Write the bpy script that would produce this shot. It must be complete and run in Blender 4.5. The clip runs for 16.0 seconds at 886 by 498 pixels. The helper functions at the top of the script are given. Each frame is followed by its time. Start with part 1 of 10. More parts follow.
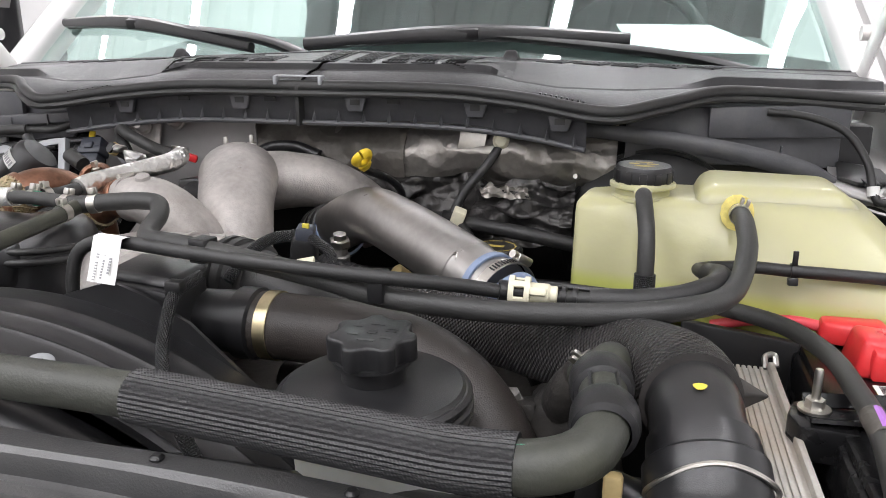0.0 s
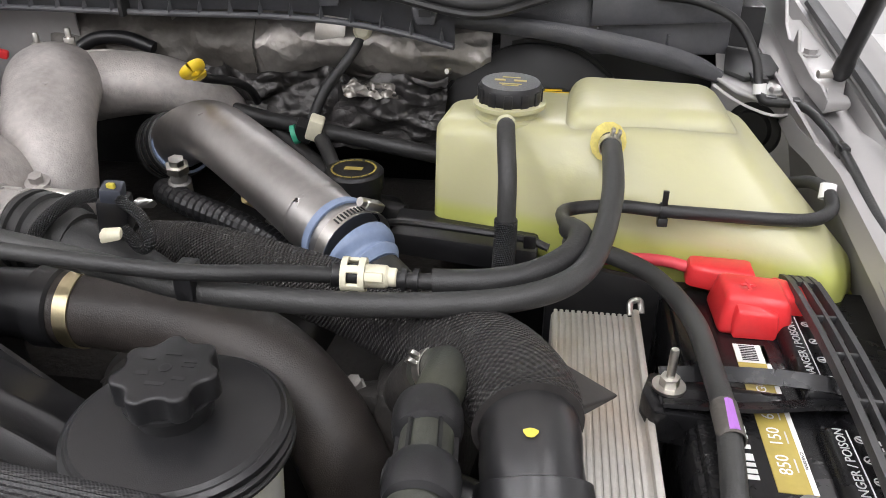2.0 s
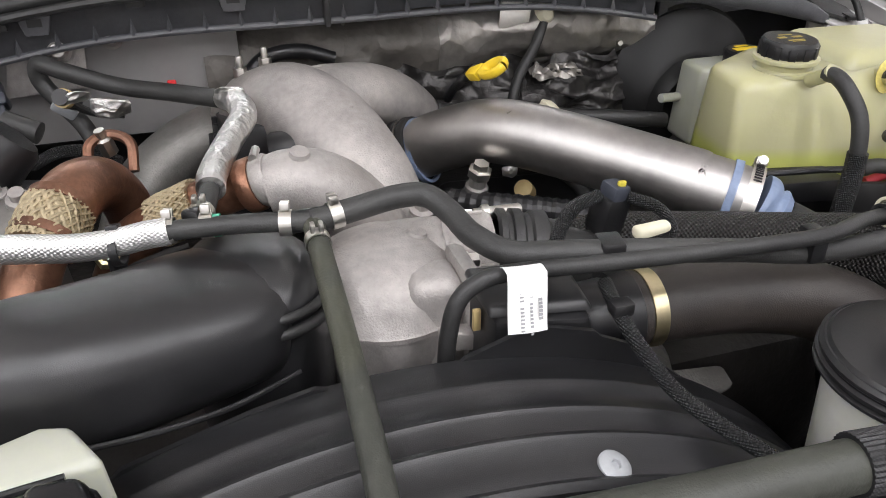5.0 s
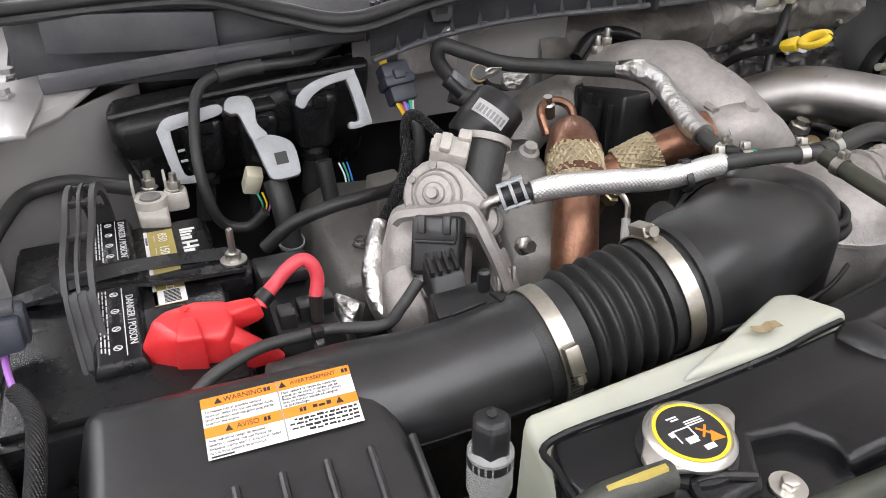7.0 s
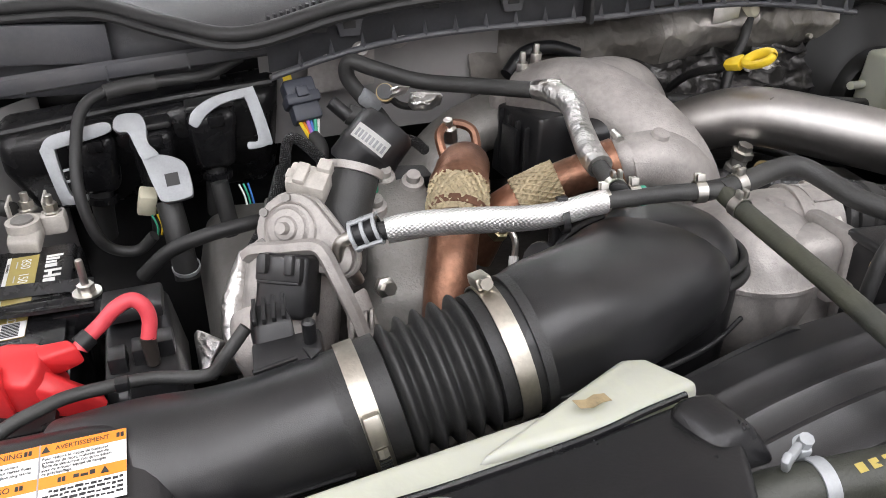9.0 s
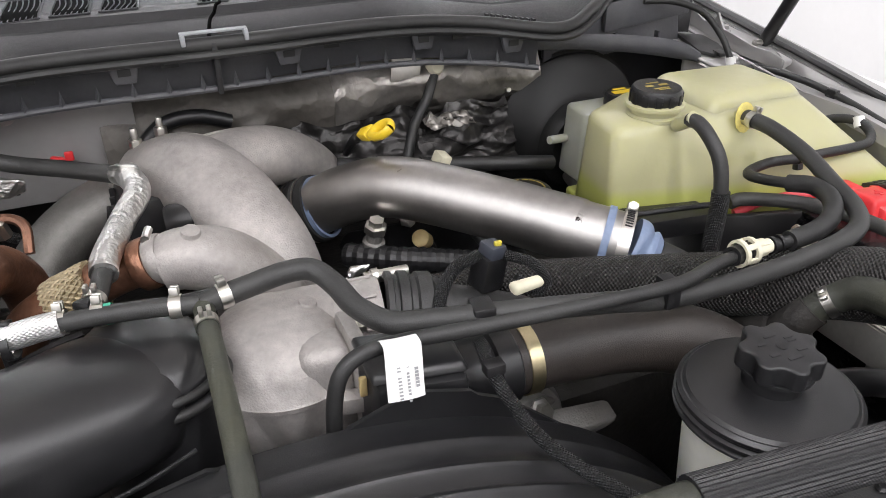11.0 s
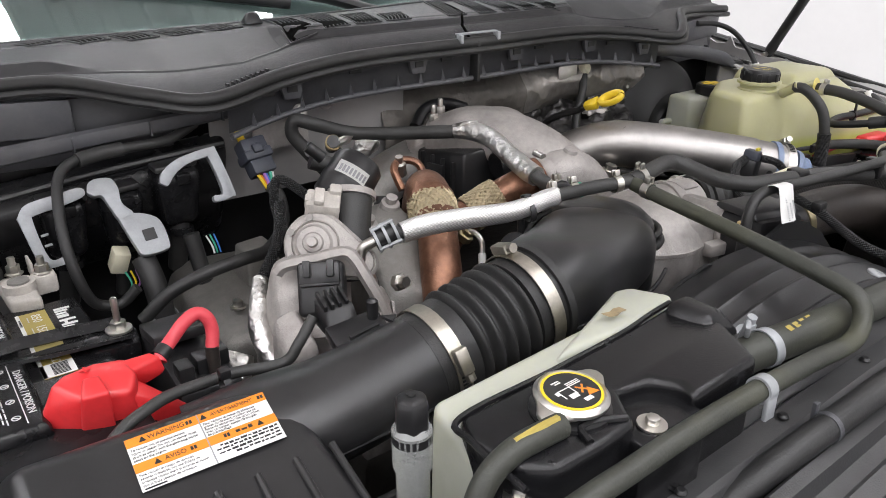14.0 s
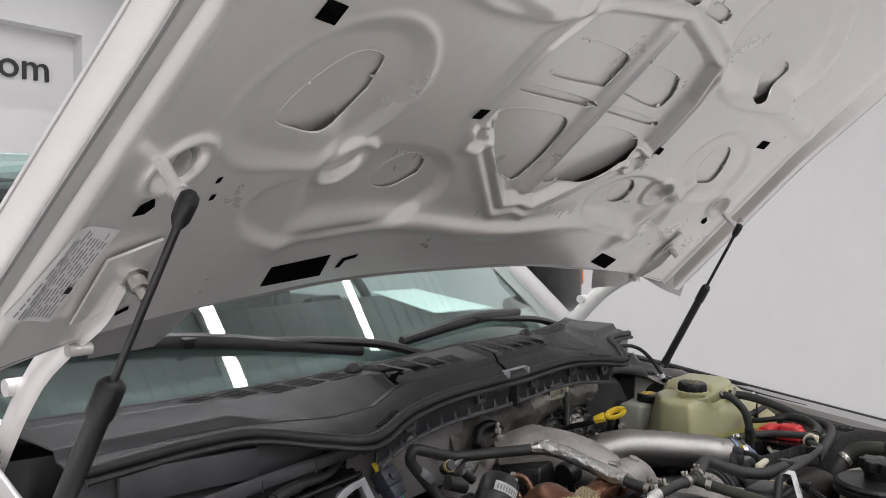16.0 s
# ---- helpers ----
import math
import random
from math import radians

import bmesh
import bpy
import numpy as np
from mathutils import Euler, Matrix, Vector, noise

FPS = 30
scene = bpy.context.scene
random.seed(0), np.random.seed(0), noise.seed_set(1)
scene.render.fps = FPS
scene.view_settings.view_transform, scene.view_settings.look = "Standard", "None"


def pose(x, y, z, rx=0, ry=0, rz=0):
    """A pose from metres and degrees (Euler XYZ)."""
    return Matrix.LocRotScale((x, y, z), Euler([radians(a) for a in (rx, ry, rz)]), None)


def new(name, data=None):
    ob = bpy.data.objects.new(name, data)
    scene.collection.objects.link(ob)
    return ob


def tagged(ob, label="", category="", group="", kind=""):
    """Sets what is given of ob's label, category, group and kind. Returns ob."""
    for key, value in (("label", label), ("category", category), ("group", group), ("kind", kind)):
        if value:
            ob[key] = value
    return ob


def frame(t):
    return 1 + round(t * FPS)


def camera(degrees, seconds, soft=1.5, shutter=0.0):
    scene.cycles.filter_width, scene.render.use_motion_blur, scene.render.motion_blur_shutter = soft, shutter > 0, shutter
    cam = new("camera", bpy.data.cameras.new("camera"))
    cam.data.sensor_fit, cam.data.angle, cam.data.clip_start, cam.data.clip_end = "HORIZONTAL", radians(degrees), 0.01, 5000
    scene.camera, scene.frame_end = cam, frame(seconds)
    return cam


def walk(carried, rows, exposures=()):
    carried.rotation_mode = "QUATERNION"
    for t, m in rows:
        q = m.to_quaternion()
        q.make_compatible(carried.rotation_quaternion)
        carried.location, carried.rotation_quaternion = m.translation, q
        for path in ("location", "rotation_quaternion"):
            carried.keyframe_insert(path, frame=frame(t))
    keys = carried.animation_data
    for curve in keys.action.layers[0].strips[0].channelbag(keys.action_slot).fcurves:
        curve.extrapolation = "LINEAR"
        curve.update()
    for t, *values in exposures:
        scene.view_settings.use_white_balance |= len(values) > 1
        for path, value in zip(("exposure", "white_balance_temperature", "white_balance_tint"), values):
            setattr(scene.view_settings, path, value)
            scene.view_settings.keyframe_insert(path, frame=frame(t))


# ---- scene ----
cam = camera(60.2, 16.0, soft=0.9)
METRES, EYE, TILT, LEAN, TURN = 3.12, 1.55, -15.5, 0.0, 14.7
ROWS = [
    (0.0, 0.0, 0.0, 0.0, 0.0, 0.0, -0.0),
    (0.5, 0.022, 0.0178, 0.001, 0.03, -1.41, -0.02),
    (1.0, 0.0373, 0.0262, 0.0058, -0.78, -7.46, 0.22),
    (1.5, 0.0413, 0.0291, 0.0251, -3.19, -12.45, 0.95),
    (2.0, 0.0235, 0.0296, 0.0364, -6.31, -13.71, 1.69),
    (2.5, -0.013, 0.0328, 0.0452, -9.66, -14.08, 2.53),
    (3.0, -0.0545, 0.0374, 0.0439, -13.53, -14.62, 3.52),
    (3.2, -0.0705, 0.0405, 0.0428, -14.7083, -15.0776, 3.8034),
    (5.3, -0.2122, 0.0997, 0.06, -33.6145, -17.4169, 8.8323),
    (5.5, -0.2385, 0.1047, 0.0642, -35.22, -17.46, 9.07),
    (6.0, -0.2899, 0.1154, 0.0728, -36.81, -17.89, 9.51),
    (6.5, -0.3194, 0.1267, 0.076, -37.05, -17.97, 9.58),
    (7.0, -0.34, 0.1377, 0.0759, -36.41, -17.94, 9.5),
    (7.5, -0.341, 0.1414, 0.0736, -34.88, -17.69, 9.27),
    (8.0, -0.3309, 0.137, 0.073, -33.93, -17.55, 9.11),
    (8.5, -0.3113, 0.1332, 0.0743, -33.63, -17.56, 9.1),
    (9.0, -0.2883, 0.1267, 0.073, -33.39, -17.49, 9.12),
    (9.5, -0.2611, 0.1125, 0.0734, -33.12, -17.4, 9.23),
    (10.0, -0.2242, 0.098, 0.071, -32.99, -17.28, 9.36),
    (10.2, -0.2121, 0.0917, 0.0703, -33.1257, -17.392, 9.4514),
    (11.25, -0.166, 0.0712, 0.0735, -38.2, -17.25, 10.55),
    (12.3, -0.2071, 0.0657, 0.0758, -45.2949, -16.0669, 11.7168),
    (12.5, -0.2269, 0.0668, 0.0747, -46.18, -15.02, 11.89),
    (13.0, -0.283, 0.0707, 0.0767, -47.77, -14.2, 12.03),
    (13.5, -0.3326, 0.0901, 0.0742, -48.9, -13.73, 12.11),
    (14.0, -0.3688, 0.1274, 0.0696, -50.27, -13.64, 12.2),
    (14.5, -0.4155, 0.1413, 0.0844, -52.64, -10.72, 12.57),
    (15.0, -0.4687, 0.1547, 0.1052, -57.7, -3.9, 13.18),
    (15.5, -0.5015, 0.1744, 0.1193, -63.51, 1.15, 13.8),
    (16.0, -0.5154, 0.1935, 0.1259, -66.2, 4.58, 14.13),
]
walk(cam, [(t, pose(0.48, 0, EYE, TILT, LEAN, TURN) @ pose(METRES * x, METRES * y, METRES * z, 90 + pitch, roll, yaw)) for t, x, y, z, yaw, pitch, roll in ROWS],
     exposures=[(0.0, 0.02), (1.5, -0.04), (3.0, 0.1), (5.5, 0.0), (7.0, -0.05), (10.0, 0.02), (12.5, -0.1), (14.0, -0.25), (14.6, -0.45), (15.0, -0.55), (15.3, -0.75), (16.0, -0.95)])

# ---- light ----
world = bpy.data.worlds.new("room_air")
scene.world = world
world.use_nodes = True
world.node_tree.nodes["Background"].inputs[0].default_value = (0.8, 0.85, 0.9, 1)
world.node_tree.nodes["Background"].inputs[1].default_value = 0.3
scene.view_settings.exposure = 0.0

STRIP_X = (-4.6, -2.9, -1.2, 0.5, 2.2)
CEIL = 4.4
for sx in STRIP_X:
    lamp = bpy.data.lights.new("ceiling_strip_light", "AREA")
    lamp.shape, lamp.size, lamp.size_y, lamp.energy = "RECTANGLE", 0.12, 11.4, 212
    lamp.color = (0.98, 0.965, 1.0)
    new("ceiling_strip_light", lamp).matrix_world = pose(sx, 1.1, CEIL - 0.13)


# ---- materials ----
def mat(name, color, rough=0.5, metal=0.0, var=0.25, scale=25.0, bump=0.0, bscale=150.0, fine=0.0, coat=0.0, sub=0.0,
        wave=None, weave=None, crease=None, spec=0.5, dirt=None, dirt_amount=0.35, aniso=None, trans=0.0, ior=1.5):
    """A surface with mottling at two scales, uneven gloss and fine relief. Sizes are in one over metres."""
    m = bpy.data.materials.new(name)
    m.use_nodes = True
    nt = m.node_tree
    N, L = nt.nodes, nt.links
    b = N["Principled BSDF"]
    b.inputs["Metallic"].default_value = metal
    b.inputs["Coat Weight"].default_value = coat
    b.inputs["Coat Roughness"].default_value = 0.12
    b.inputs["IOR"].default_value = ior
    b.inputs["Specular IOR Level"].default_value = spec
    b.inputs["Transmission Weight"].default_value = trans
    if sub:
        b.inputs["Subsurface Weight"].default_value = sub
        b.inputs["Subsurface Radius"].default_value = (0.03, 0.03, 0.015)
        b.inputs["Subsurface Scale"].default_value = 1.0
    co = N.new("ShaderNodeTexCoord")
    n1 = N.new("ShaderNodeTexNoise")
    n1.inputs["Scale"].default_value, n1.inputs["Detail"].default_value, n1.inputs["Roughness"].default_value = scale, 6, 0.65
    L.new(co.outputs["Object"], n1.inputs["Vector"])
    n2 = N.new("ShaderNodeTexNoise")
    n2.inputs["Scale"].default_value, n2.inputs["Detail"].default_value = scale * 9, 4
    L.new(co.outputs["Object"], n2.inputs["Vector"])
    add = N.new("ShaderNodeMath")
    add.operation = "MULTIPLY_ADD"
    add.inputs[1].default_value = 0.4
    L.new(n2.outputs["Fac"], add.inputs[0])
    L.new(n1.outputs["Fac"], add.inputs[2])
    ramp = N.new("ShaderNodeMapRange")
    ramp.inputs["From Min"].default_value, ramp.inputs["From Max"].default_value = 0.4, 1.0
    L.new(add.outputs[0], ramp.inputs["Value"])
    mix = N.new("ShaderNodeMix")
    mix.data_type = "RGBA"
    c = Vector(color[:3])
    mix.inputs["A"].default_value = (*(c * (1 - var)), 1)
    mix.inputs["B"].default_value = (*[min(1.0, v * (1 + var)) for v in c], 1)
    L.new(ramp.outputs["Result"], mix.inputs["Factor"])
    col = mix.outputs["Result"]
    if dirt:
        nd = N.new("ShaderNodeTexNoise")
        nd.inputs["Scale"].default_value, nd.inputs["Detail"].default_value = scale * 0.45, 8
        L.new(co.outputs["Object"], nd.inputs["Vector"])
        rd = N.new("ShaderNodeMapRange")
        rd.inputs["From Min"].default_value, rd.inputs["From Max"].default_value = 0.5, 0.75
        rd.inputs["To Max"].default_value = dirt_amount
        L.new(nd.outputs["Fac"], rd.inputs["Value"])
        md = N.new("ShaderNodeMix")
        md.data_type = "RGBA"
        md.inputs["B"].default_value = (*dirt, 1)
        L.new(rd.outputs["Result"], md.inputs["Factor"])
        L.new(col, md.inputs["A"])
        col = md.outputs["Result"]
    L.new(col, b.inputs["Base Color"])
    rr = N.new("ShaderNodeMapRange")
    rr.inputs["To Min"].default_value, rr.inputs["To Max"].default_value = max(0.03, rough * 0.8), min(1.0, rough * 1.2)
    L.new(n1.outputs["Fac"], rr.inputs["Value"])
    L.new(rr.outputs["Result"], b.inputs["Roughness"])
    normal = None
    if bump:
        nb = N.new("ShaderNodeTexNoise")
        nb.inputs["Scale"].default_value, nb.inputs["Detail"].default_value = bscale, 5
        L.new(co.outputs["Object"], nb.inputs["Vector"])
        bp = N.new("ShaderNodeBump")
        bp.inputs["Strength"].default_value, bp.inputs["Distance"].default_value = 1.0, bump
        L.new(nb.outputs["Fac"], bp.inputs["Height"])
        normal = bp.outputs["Normal"]
    if wave:
        for axis, freq, depth in wave:
            w = N.new("ShaderNodeTexWave")
            w.bands_direction = axis
            w.inputs["Scale"].default_value = freq / 6.2832 * 0.32
            w.inputs["Distortion"].default_value = 0.6
            L.new(co.outputs["Object"], w.inputs["Vector"])
            wb = N.new("ShaderNodeBump")
            wb.inputs["Strength"].default_value, wb.inputs["Distance"].default_value = 1.0, depth
            L.new(w.outputs["Fac"], wb.inputs["Height"])
            if normal:
                L.new(normal, wb.inputs["Normal"])
            normal = wb.outputs["Normal"]
    if crease:
        for freq, depth in crease:
            vo = N.new("ShaderNodeTexVoronoi")
            vo.inputs["Scale"].default_value = freq
            warp = N.new("ShaderNodeTexNoise")
            warp.inputs["Scale"].default_value, warp.inputs["Detail"].default_value = freq * 0.6, 3
            L.new(co.outputs["Object"], warp.inputs["Vector"])
            mixv = N.new("ShaderNodeVectorMath")
            mixv.operation = "MULTIPLY_ADD"
            mixv.inputs[1].default_value = (1.5 / freq,) * 3
            L.new(warp.outputs["Color"], mixv.inputs[0])
            L.new(co.outputs["Object"], mixv.inputs[2])
            L.new(mixv.outputs[0], vo.inputs["Vector"])
            cb = N.new("ShaderNodeBump")
            cb.inputs["Strength"].default_value, cb.inputs["Distance"].default_value = 1.0, depth
            L.new(vo.outputs["Distance"], cb.inputs["Height"])
            if normal:
                L.new(normal, cb.inputs["Normal"])
            normal = cb.outputs["Normal"]
    if weave:
        # threads over and under, along and round a tube
        pu, pv, depth, skew, dark = weave
        sep = N.new("ShaderNodeSeparateXYZ")
        L.new(co.outputs["UV"], sep.inputs[0])
        sines = []
        for pitch, sign in ((pu, 1.0), (pv, -1.0)):
            lean = N.new("ShaderNodeMath")
            lean.operation = "MULTIPLY_ADD"
            lean.inputs[1].default_value = skew * sign
            L.new(sep.outputs["Y" if sign > 0 else "X"], lean.inputs[0])
            L.new(sep.outputs["X" if sign > 0 else "Y"], lean.inputs[2])
            ang = N.new("ShaderNodeMath")
            ang.operation = "MULTIPLY"
            ang.inputs[1].default_value = 6.2832 / pitch
            L.new(lean.outputs[0], ang.inputs[0])
            sn = N.new("ShaderNodeMath")
            sn.operation = "SINE"
            L.new(ang.outputs[0], sn.inputs[0])
            sines.append(sn)
        pr = N.new("ShaderNodeMath")
        pr.operation = "MULTIPLY"
        L.new(sines[0].outputs[0], pr.inputs[0])
        L.new(sines[1].outputs[0], pr.inputs[1])
        hb = N.new("ShaderNodeBump")
        hb.inputs["Strength"].default_value, hb.inputs["Distance"].default_value = 1.0, depth
        L.new(pr.outputs[0], hb.inputs["Height"])
        if normal:
            L.new(normal, hb.inputs["Normal"])
        normal = hb.outputs["Normal"]
        # shade in the low spots between threads is multiplied into the colour
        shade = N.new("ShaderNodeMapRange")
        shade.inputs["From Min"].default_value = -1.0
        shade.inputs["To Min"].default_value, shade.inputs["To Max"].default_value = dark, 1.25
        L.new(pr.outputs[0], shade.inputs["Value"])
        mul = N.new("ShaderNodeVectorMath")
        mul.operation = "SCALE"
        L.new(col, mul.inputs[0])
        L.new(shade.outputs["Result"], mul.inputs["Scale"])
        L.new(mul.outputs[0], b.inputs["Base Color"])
    if normal:
        L.new(normal, b.inputs["Normal"])
    return m


def coolant_plastic():
    """Yellowed, see-through plastic: the coolant inside shows as a green foot below its level."""
    m = mat("yellowed_translucent_plastic", (0.50, 0.485, 0.285), 0.3, var=0.04, scale=5, sub=0.35, bump=0.0008, bscale=45)
    N, L = m.node_tree.nodes, m.node_tree.links
    b = N["Principled BSDF"]
    old = b.inputs["Base Color"].links[0].from_socket
    sep = N.new("ShaderNodeSeparateXYZ")
    L.new(N["Texture Coordinate"].outputs["Object"], sep.inputs[0])
    level = N.new("ShaderNodeMapRange")
    level.inputs["From Min"].default_value, level.inputs["From Max"].default_value = 1.301, 1.286
    level.inputs["To Max"].default_value = 0.8
    L.new(sep.outputs["Z"], level.inputs["Value"])
    mix = N.new("ShaderNodeMix")
    mix.data_type = "RGBA"
    mix.inputs["B"].default_value = (0.46, 0.5, 0.10, 1)
    L.new(level.outputs["Result"], mix.inputs["Factor"])
    L.new(old, mix.inputs["A"])
    L.new(mix.outputs["Result"], b.inputs["Base Color"])
    return m


BLACK = mat("black_moulded_plastic", (0.012, 0.012, 0.013), 0.35, spec=0.5, var=0.3, bump=0.00012, bscale=1600, dirt=(0.05, 0.048, 0.045), dirt_amount=0.25)
BLACK_SATIN = mat("satin_black_plastic", (0.016, 0.016, 0.017), 0.31, spec=0.6, var=0.3, bump=0.0001, bscale=1500, dirt=(0.06, 0.058, 0.055), dirt_amount=0.3)
GREYPLASTIC = mat("dark_grey_plastic", (0.068, 0.069, 0.076), 0.42, spec=0.6, var=0.25, bump=0.0004, bscale=1200, dirt=(0.17, 0.165, 0.16), dirt_amount=0.3)
COWLTOP = mat("textured_cowl_plastic", (0.020, 0.020, 0.022), 0.40, spec=0.5, var=0.2, bump=0.0003, bscale=1800)
RUBBER = mat("black_rubber", (0.02, 0.02, 0.02), 0.48, var=0.35, bump=0.0003, bscale=500, dirt=(0.07, 0.07, 0.066), dirt_amount=0.35)
HOSE = mat("grey_black_hose_rubber", (0.034, 0.034, 0.033), 0.5, var=0.3, bump=0.0003, bscale=700, dirt=(0.085, 0.085, 0.078), dirt_amount=0.4)
GREENHOSE = mat("greenish_coolant_hose_rubber", (0.04, 0.042, 0.034), 0.46, var=0.35, bump=0.0003, bscale=500, dirt=(0.10, 0.10, 0.055), dirt_amount=0.4)
BROWNHOSE = mat("brownish_charge_hose", (0.03, 0.025, 0.022), 0.46, var=0.35, bump=0.0004, bscale=900, dirt=(0.07, 0.056, 0.045), dirt_amount=0.4)
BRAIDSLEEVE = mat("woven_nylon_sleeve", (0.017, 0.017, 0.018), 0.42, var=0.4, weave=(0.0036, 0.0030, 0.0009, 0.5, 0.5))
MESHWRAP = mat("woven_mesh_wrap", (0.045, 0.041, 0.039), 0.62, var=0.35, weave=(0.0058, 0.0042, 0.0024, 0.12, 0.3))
CAST = mat("cast_aluminium", (0.42, 0.395, 0.375), 0.55, 0.5, var=0.3, scale=16, bump=0.0007, bscale=520, dirt=(0.19, 0.16, 0.14), dirt_amount=0.62)
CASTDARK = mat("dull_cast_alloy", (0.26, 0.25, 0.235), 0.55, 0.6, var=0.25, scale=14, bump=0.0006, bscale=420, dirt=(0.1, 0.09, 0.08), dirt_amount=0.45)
TUBEALU = mat("drawn_aluminium_tube", (0.43, 0.415, 0.40), 0.42, 1.0, var=0.2, scale=11, bump=0.00035, bscale=60, dirt=(0.26, 0.235, 0.21), dirt_amount=0.45)
STEEL = mat("zinc_plated_steel", (0.62, 0.6, 0.56), 0.32, 1.0, var=0.15, bump=0.0001, bscale=500)
GOLDSTEEL = mat("yellow_passivated_steel", (0.62, 0.54, 0.34), 0.35, 1.0, var=0.2, bump=0.0001, bscale=500)
COPPER = mat("heat_stained_steel_pipe", (0.27, 0.135, 0.085), 0.36, 0.75, var=0.55, scale=22, bump=0.0004, bscale=300, dirt=(0.045, 0.03, 0.026), dirt_amount=0.75)
BRAID = mat("gold_wire_braid", (0.46, 0.385, 0.25), 0.5, 0.6, var=0.35, scale=60, bump=0.0004, bscale=1200)
FOIL = mat("bright_aluminium_foil", (0.76, 0.75, 0.73), 0.34, 1.0, var=0.1, bump=0.001, bscale=160, crease=[(55, 0.0028), (150, 0.001)])
HEATSHIELD = mat("grimy_foil_insulation", (0.36, 0.34, 0.315), 0.38, 0.7, var=0.35, scale=10, bump=0.002, bscale=26, crease=[(7, 0.016), (24, 0.006), (70, 0.001)], dirt=(0.11, 0.1, 0.085), dirt_amount=0.65)
BROWNFELT = mat("brown_grey_insulation", (0.12, 0.11, 0.098), 0.55, 0.25, var=0.4, scale=12, bump=0.002, bscale=24, crease=[(6, 0.018), (20, 0.006), (70, 0.001)], dirt=(0.05, 0.045, 0.04), dirt_amount=0.5)
YELLOW = mat("yellow_plastic", (0.85, 0.6, 0.03), 0.4, var=0.1)
RED = mat("red_plastic", (0.72, 0.035, 0.04), 0.36, var=0.12, coat=0.15)
PINKRED = mat("red_cable_sheath", (0.7, 0.07, 0.09), 0.42, var=0.12)
BOTTLE = coolant_plastic()
WHITETANK = mat("off_white_translucent_plastic", (0.44, 0.45, 0.38), 0.36, var=0.08, scale=7, sub=0.3, bump=0.0004, bscale=80)
CREAM = mat("cream_plastic", (0.72, 0.68, 0.52), 0.45, var=0.12)
BATTBLACK = mat("black_battery_plastic", (0.009, 0.009, 0.010), 0.27, spec=0.32, var=0.35, scale=14, bump=0.0002, bscale=300, dirt=(0.035, 0.034, 0.032), dirt_amount=0.3)
STRAPBLACK = mat("ribbed_strap_plastic", (0.040, 0.040, 0.041), 0.42, var=0.2, scale=30, bump=0.0002, bscale=300)
CLOUDWHITE = mat("cloudy_white_plastic", (0.72, 0.72, 0.65), 0.4, var=0.1, scale=12, sub=0.3, bump=0.0004, bscale=80)
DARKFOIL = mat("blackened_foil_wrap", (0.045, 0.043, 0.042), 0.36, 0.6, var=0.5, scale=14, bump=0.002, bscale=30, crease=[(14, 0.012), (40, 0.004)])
WHITE = mat("white_label", (0.8, 0.8, 0.78), 0.5, var=0.05)
INK = mat("black_ink", (0.02, 0.02, 0.02), 0.5, var=0.1)
GREYINK = mat("grey_ink", (0.3, 0.3, 0.31), 0.5, var=0.1)
PALEINK = mat("pale_print", (0.6, 0.6, 0.6), 0.5, var=0.1)
ORANGE = mat("orange_print", (0.82, 0.25, 0.02), 0.5, var=0.05)
GOLDPRINT = mat("olive_gold_print", (0.42, 0.33, 0.08), 0.4, var=0.15)
BLUESIL = mat("pale_blue_silicone", (0.21, 0.27, 0.40), 0.45, var=0.2, bump=0.0002)
GREYPLATE = mat("grey_coated_bracket", (0.37, 0.385, 0.40), 0.42, 0.15, var=0.18, scale=50, dirt=(0.2, 0.2, 0.2), dirt_amount=0.4)
NAVY = mat("blue_black_connector", (0.04, 0.045, 0.06), 0.45, var=0.2)
PAINT = mat("silver_car_paint", (0.42, 0.41, 0.402), 0.42, 0.45, var=0.05, scale=6, coat=0.25)
PAINTIN = mat("silver_primer_coat", (0.82, 0.785, 0.765), 0.29, 0.35, var=0.05, scale=6, coat=0.4)
WALLPAINT = mat("white_wall_paint", (0.62, 0.615, 0.61), 0.75, var=0.03, scale=2, bump=0.0005, bscale=200)
CEILPAINT = mat("grey_metal_deck", (0.55, 0.56, 0.56), 0.6, var=0.2, scale=3)
FLOORPAINT = mat("pale_grey_sealed_concrete", (0.8, 0.79, 0.78), 0.35, var=0.12, scale=3, bump=0.0005, bscale=120)
FABRIC = mat("dark_grey_seat_cloth", (0.05, 0.05, 0.052), 0.8, var=0.2, bump=0.001, bscale=800)
RUSTALU = mat("weathered_aluminium", (0.6, 0.58, 0.54), 0.45, 0.6, var=0.15, scale=20, bump=0.0003, bscale=300, dirt=(0.4, 0.24, 0.1), dirt_amount=0.45)
STAIN = mat("yellow_stain", (0.78, 0.66, 0.2), 0.5, var=0.3, scale=60)
DOT = mat("yellow_paint", (0.6, 0.5, 0.06), 0.5, var=0.3, scale=300)
DULLCREAM = mat("grimy_pale_plastic", (0.5, 0.47, 0.43), 0.5, var=0.25, scale=60, bump=0.0003)
TAN = mat("tan_clip_plastic", (0.55, 0.42, 0.2), 0.5, var=0.15)
SCUFF = mat("brown_scuff", (0.26, 0.20, 0.11), 0.7, var=0.5, scale=120)
GREEN = mat("green_mark", (0.06, 0.42, 0.26), 0.5, var=0.1)
BLUE = mat("blue_plastic", (0.05, 0.2, 0.6), 0.45, var=0.1)
PURPLE = mat("purple_wire", (0.4, 0.16, 0.55), 0.45, var=0.1)
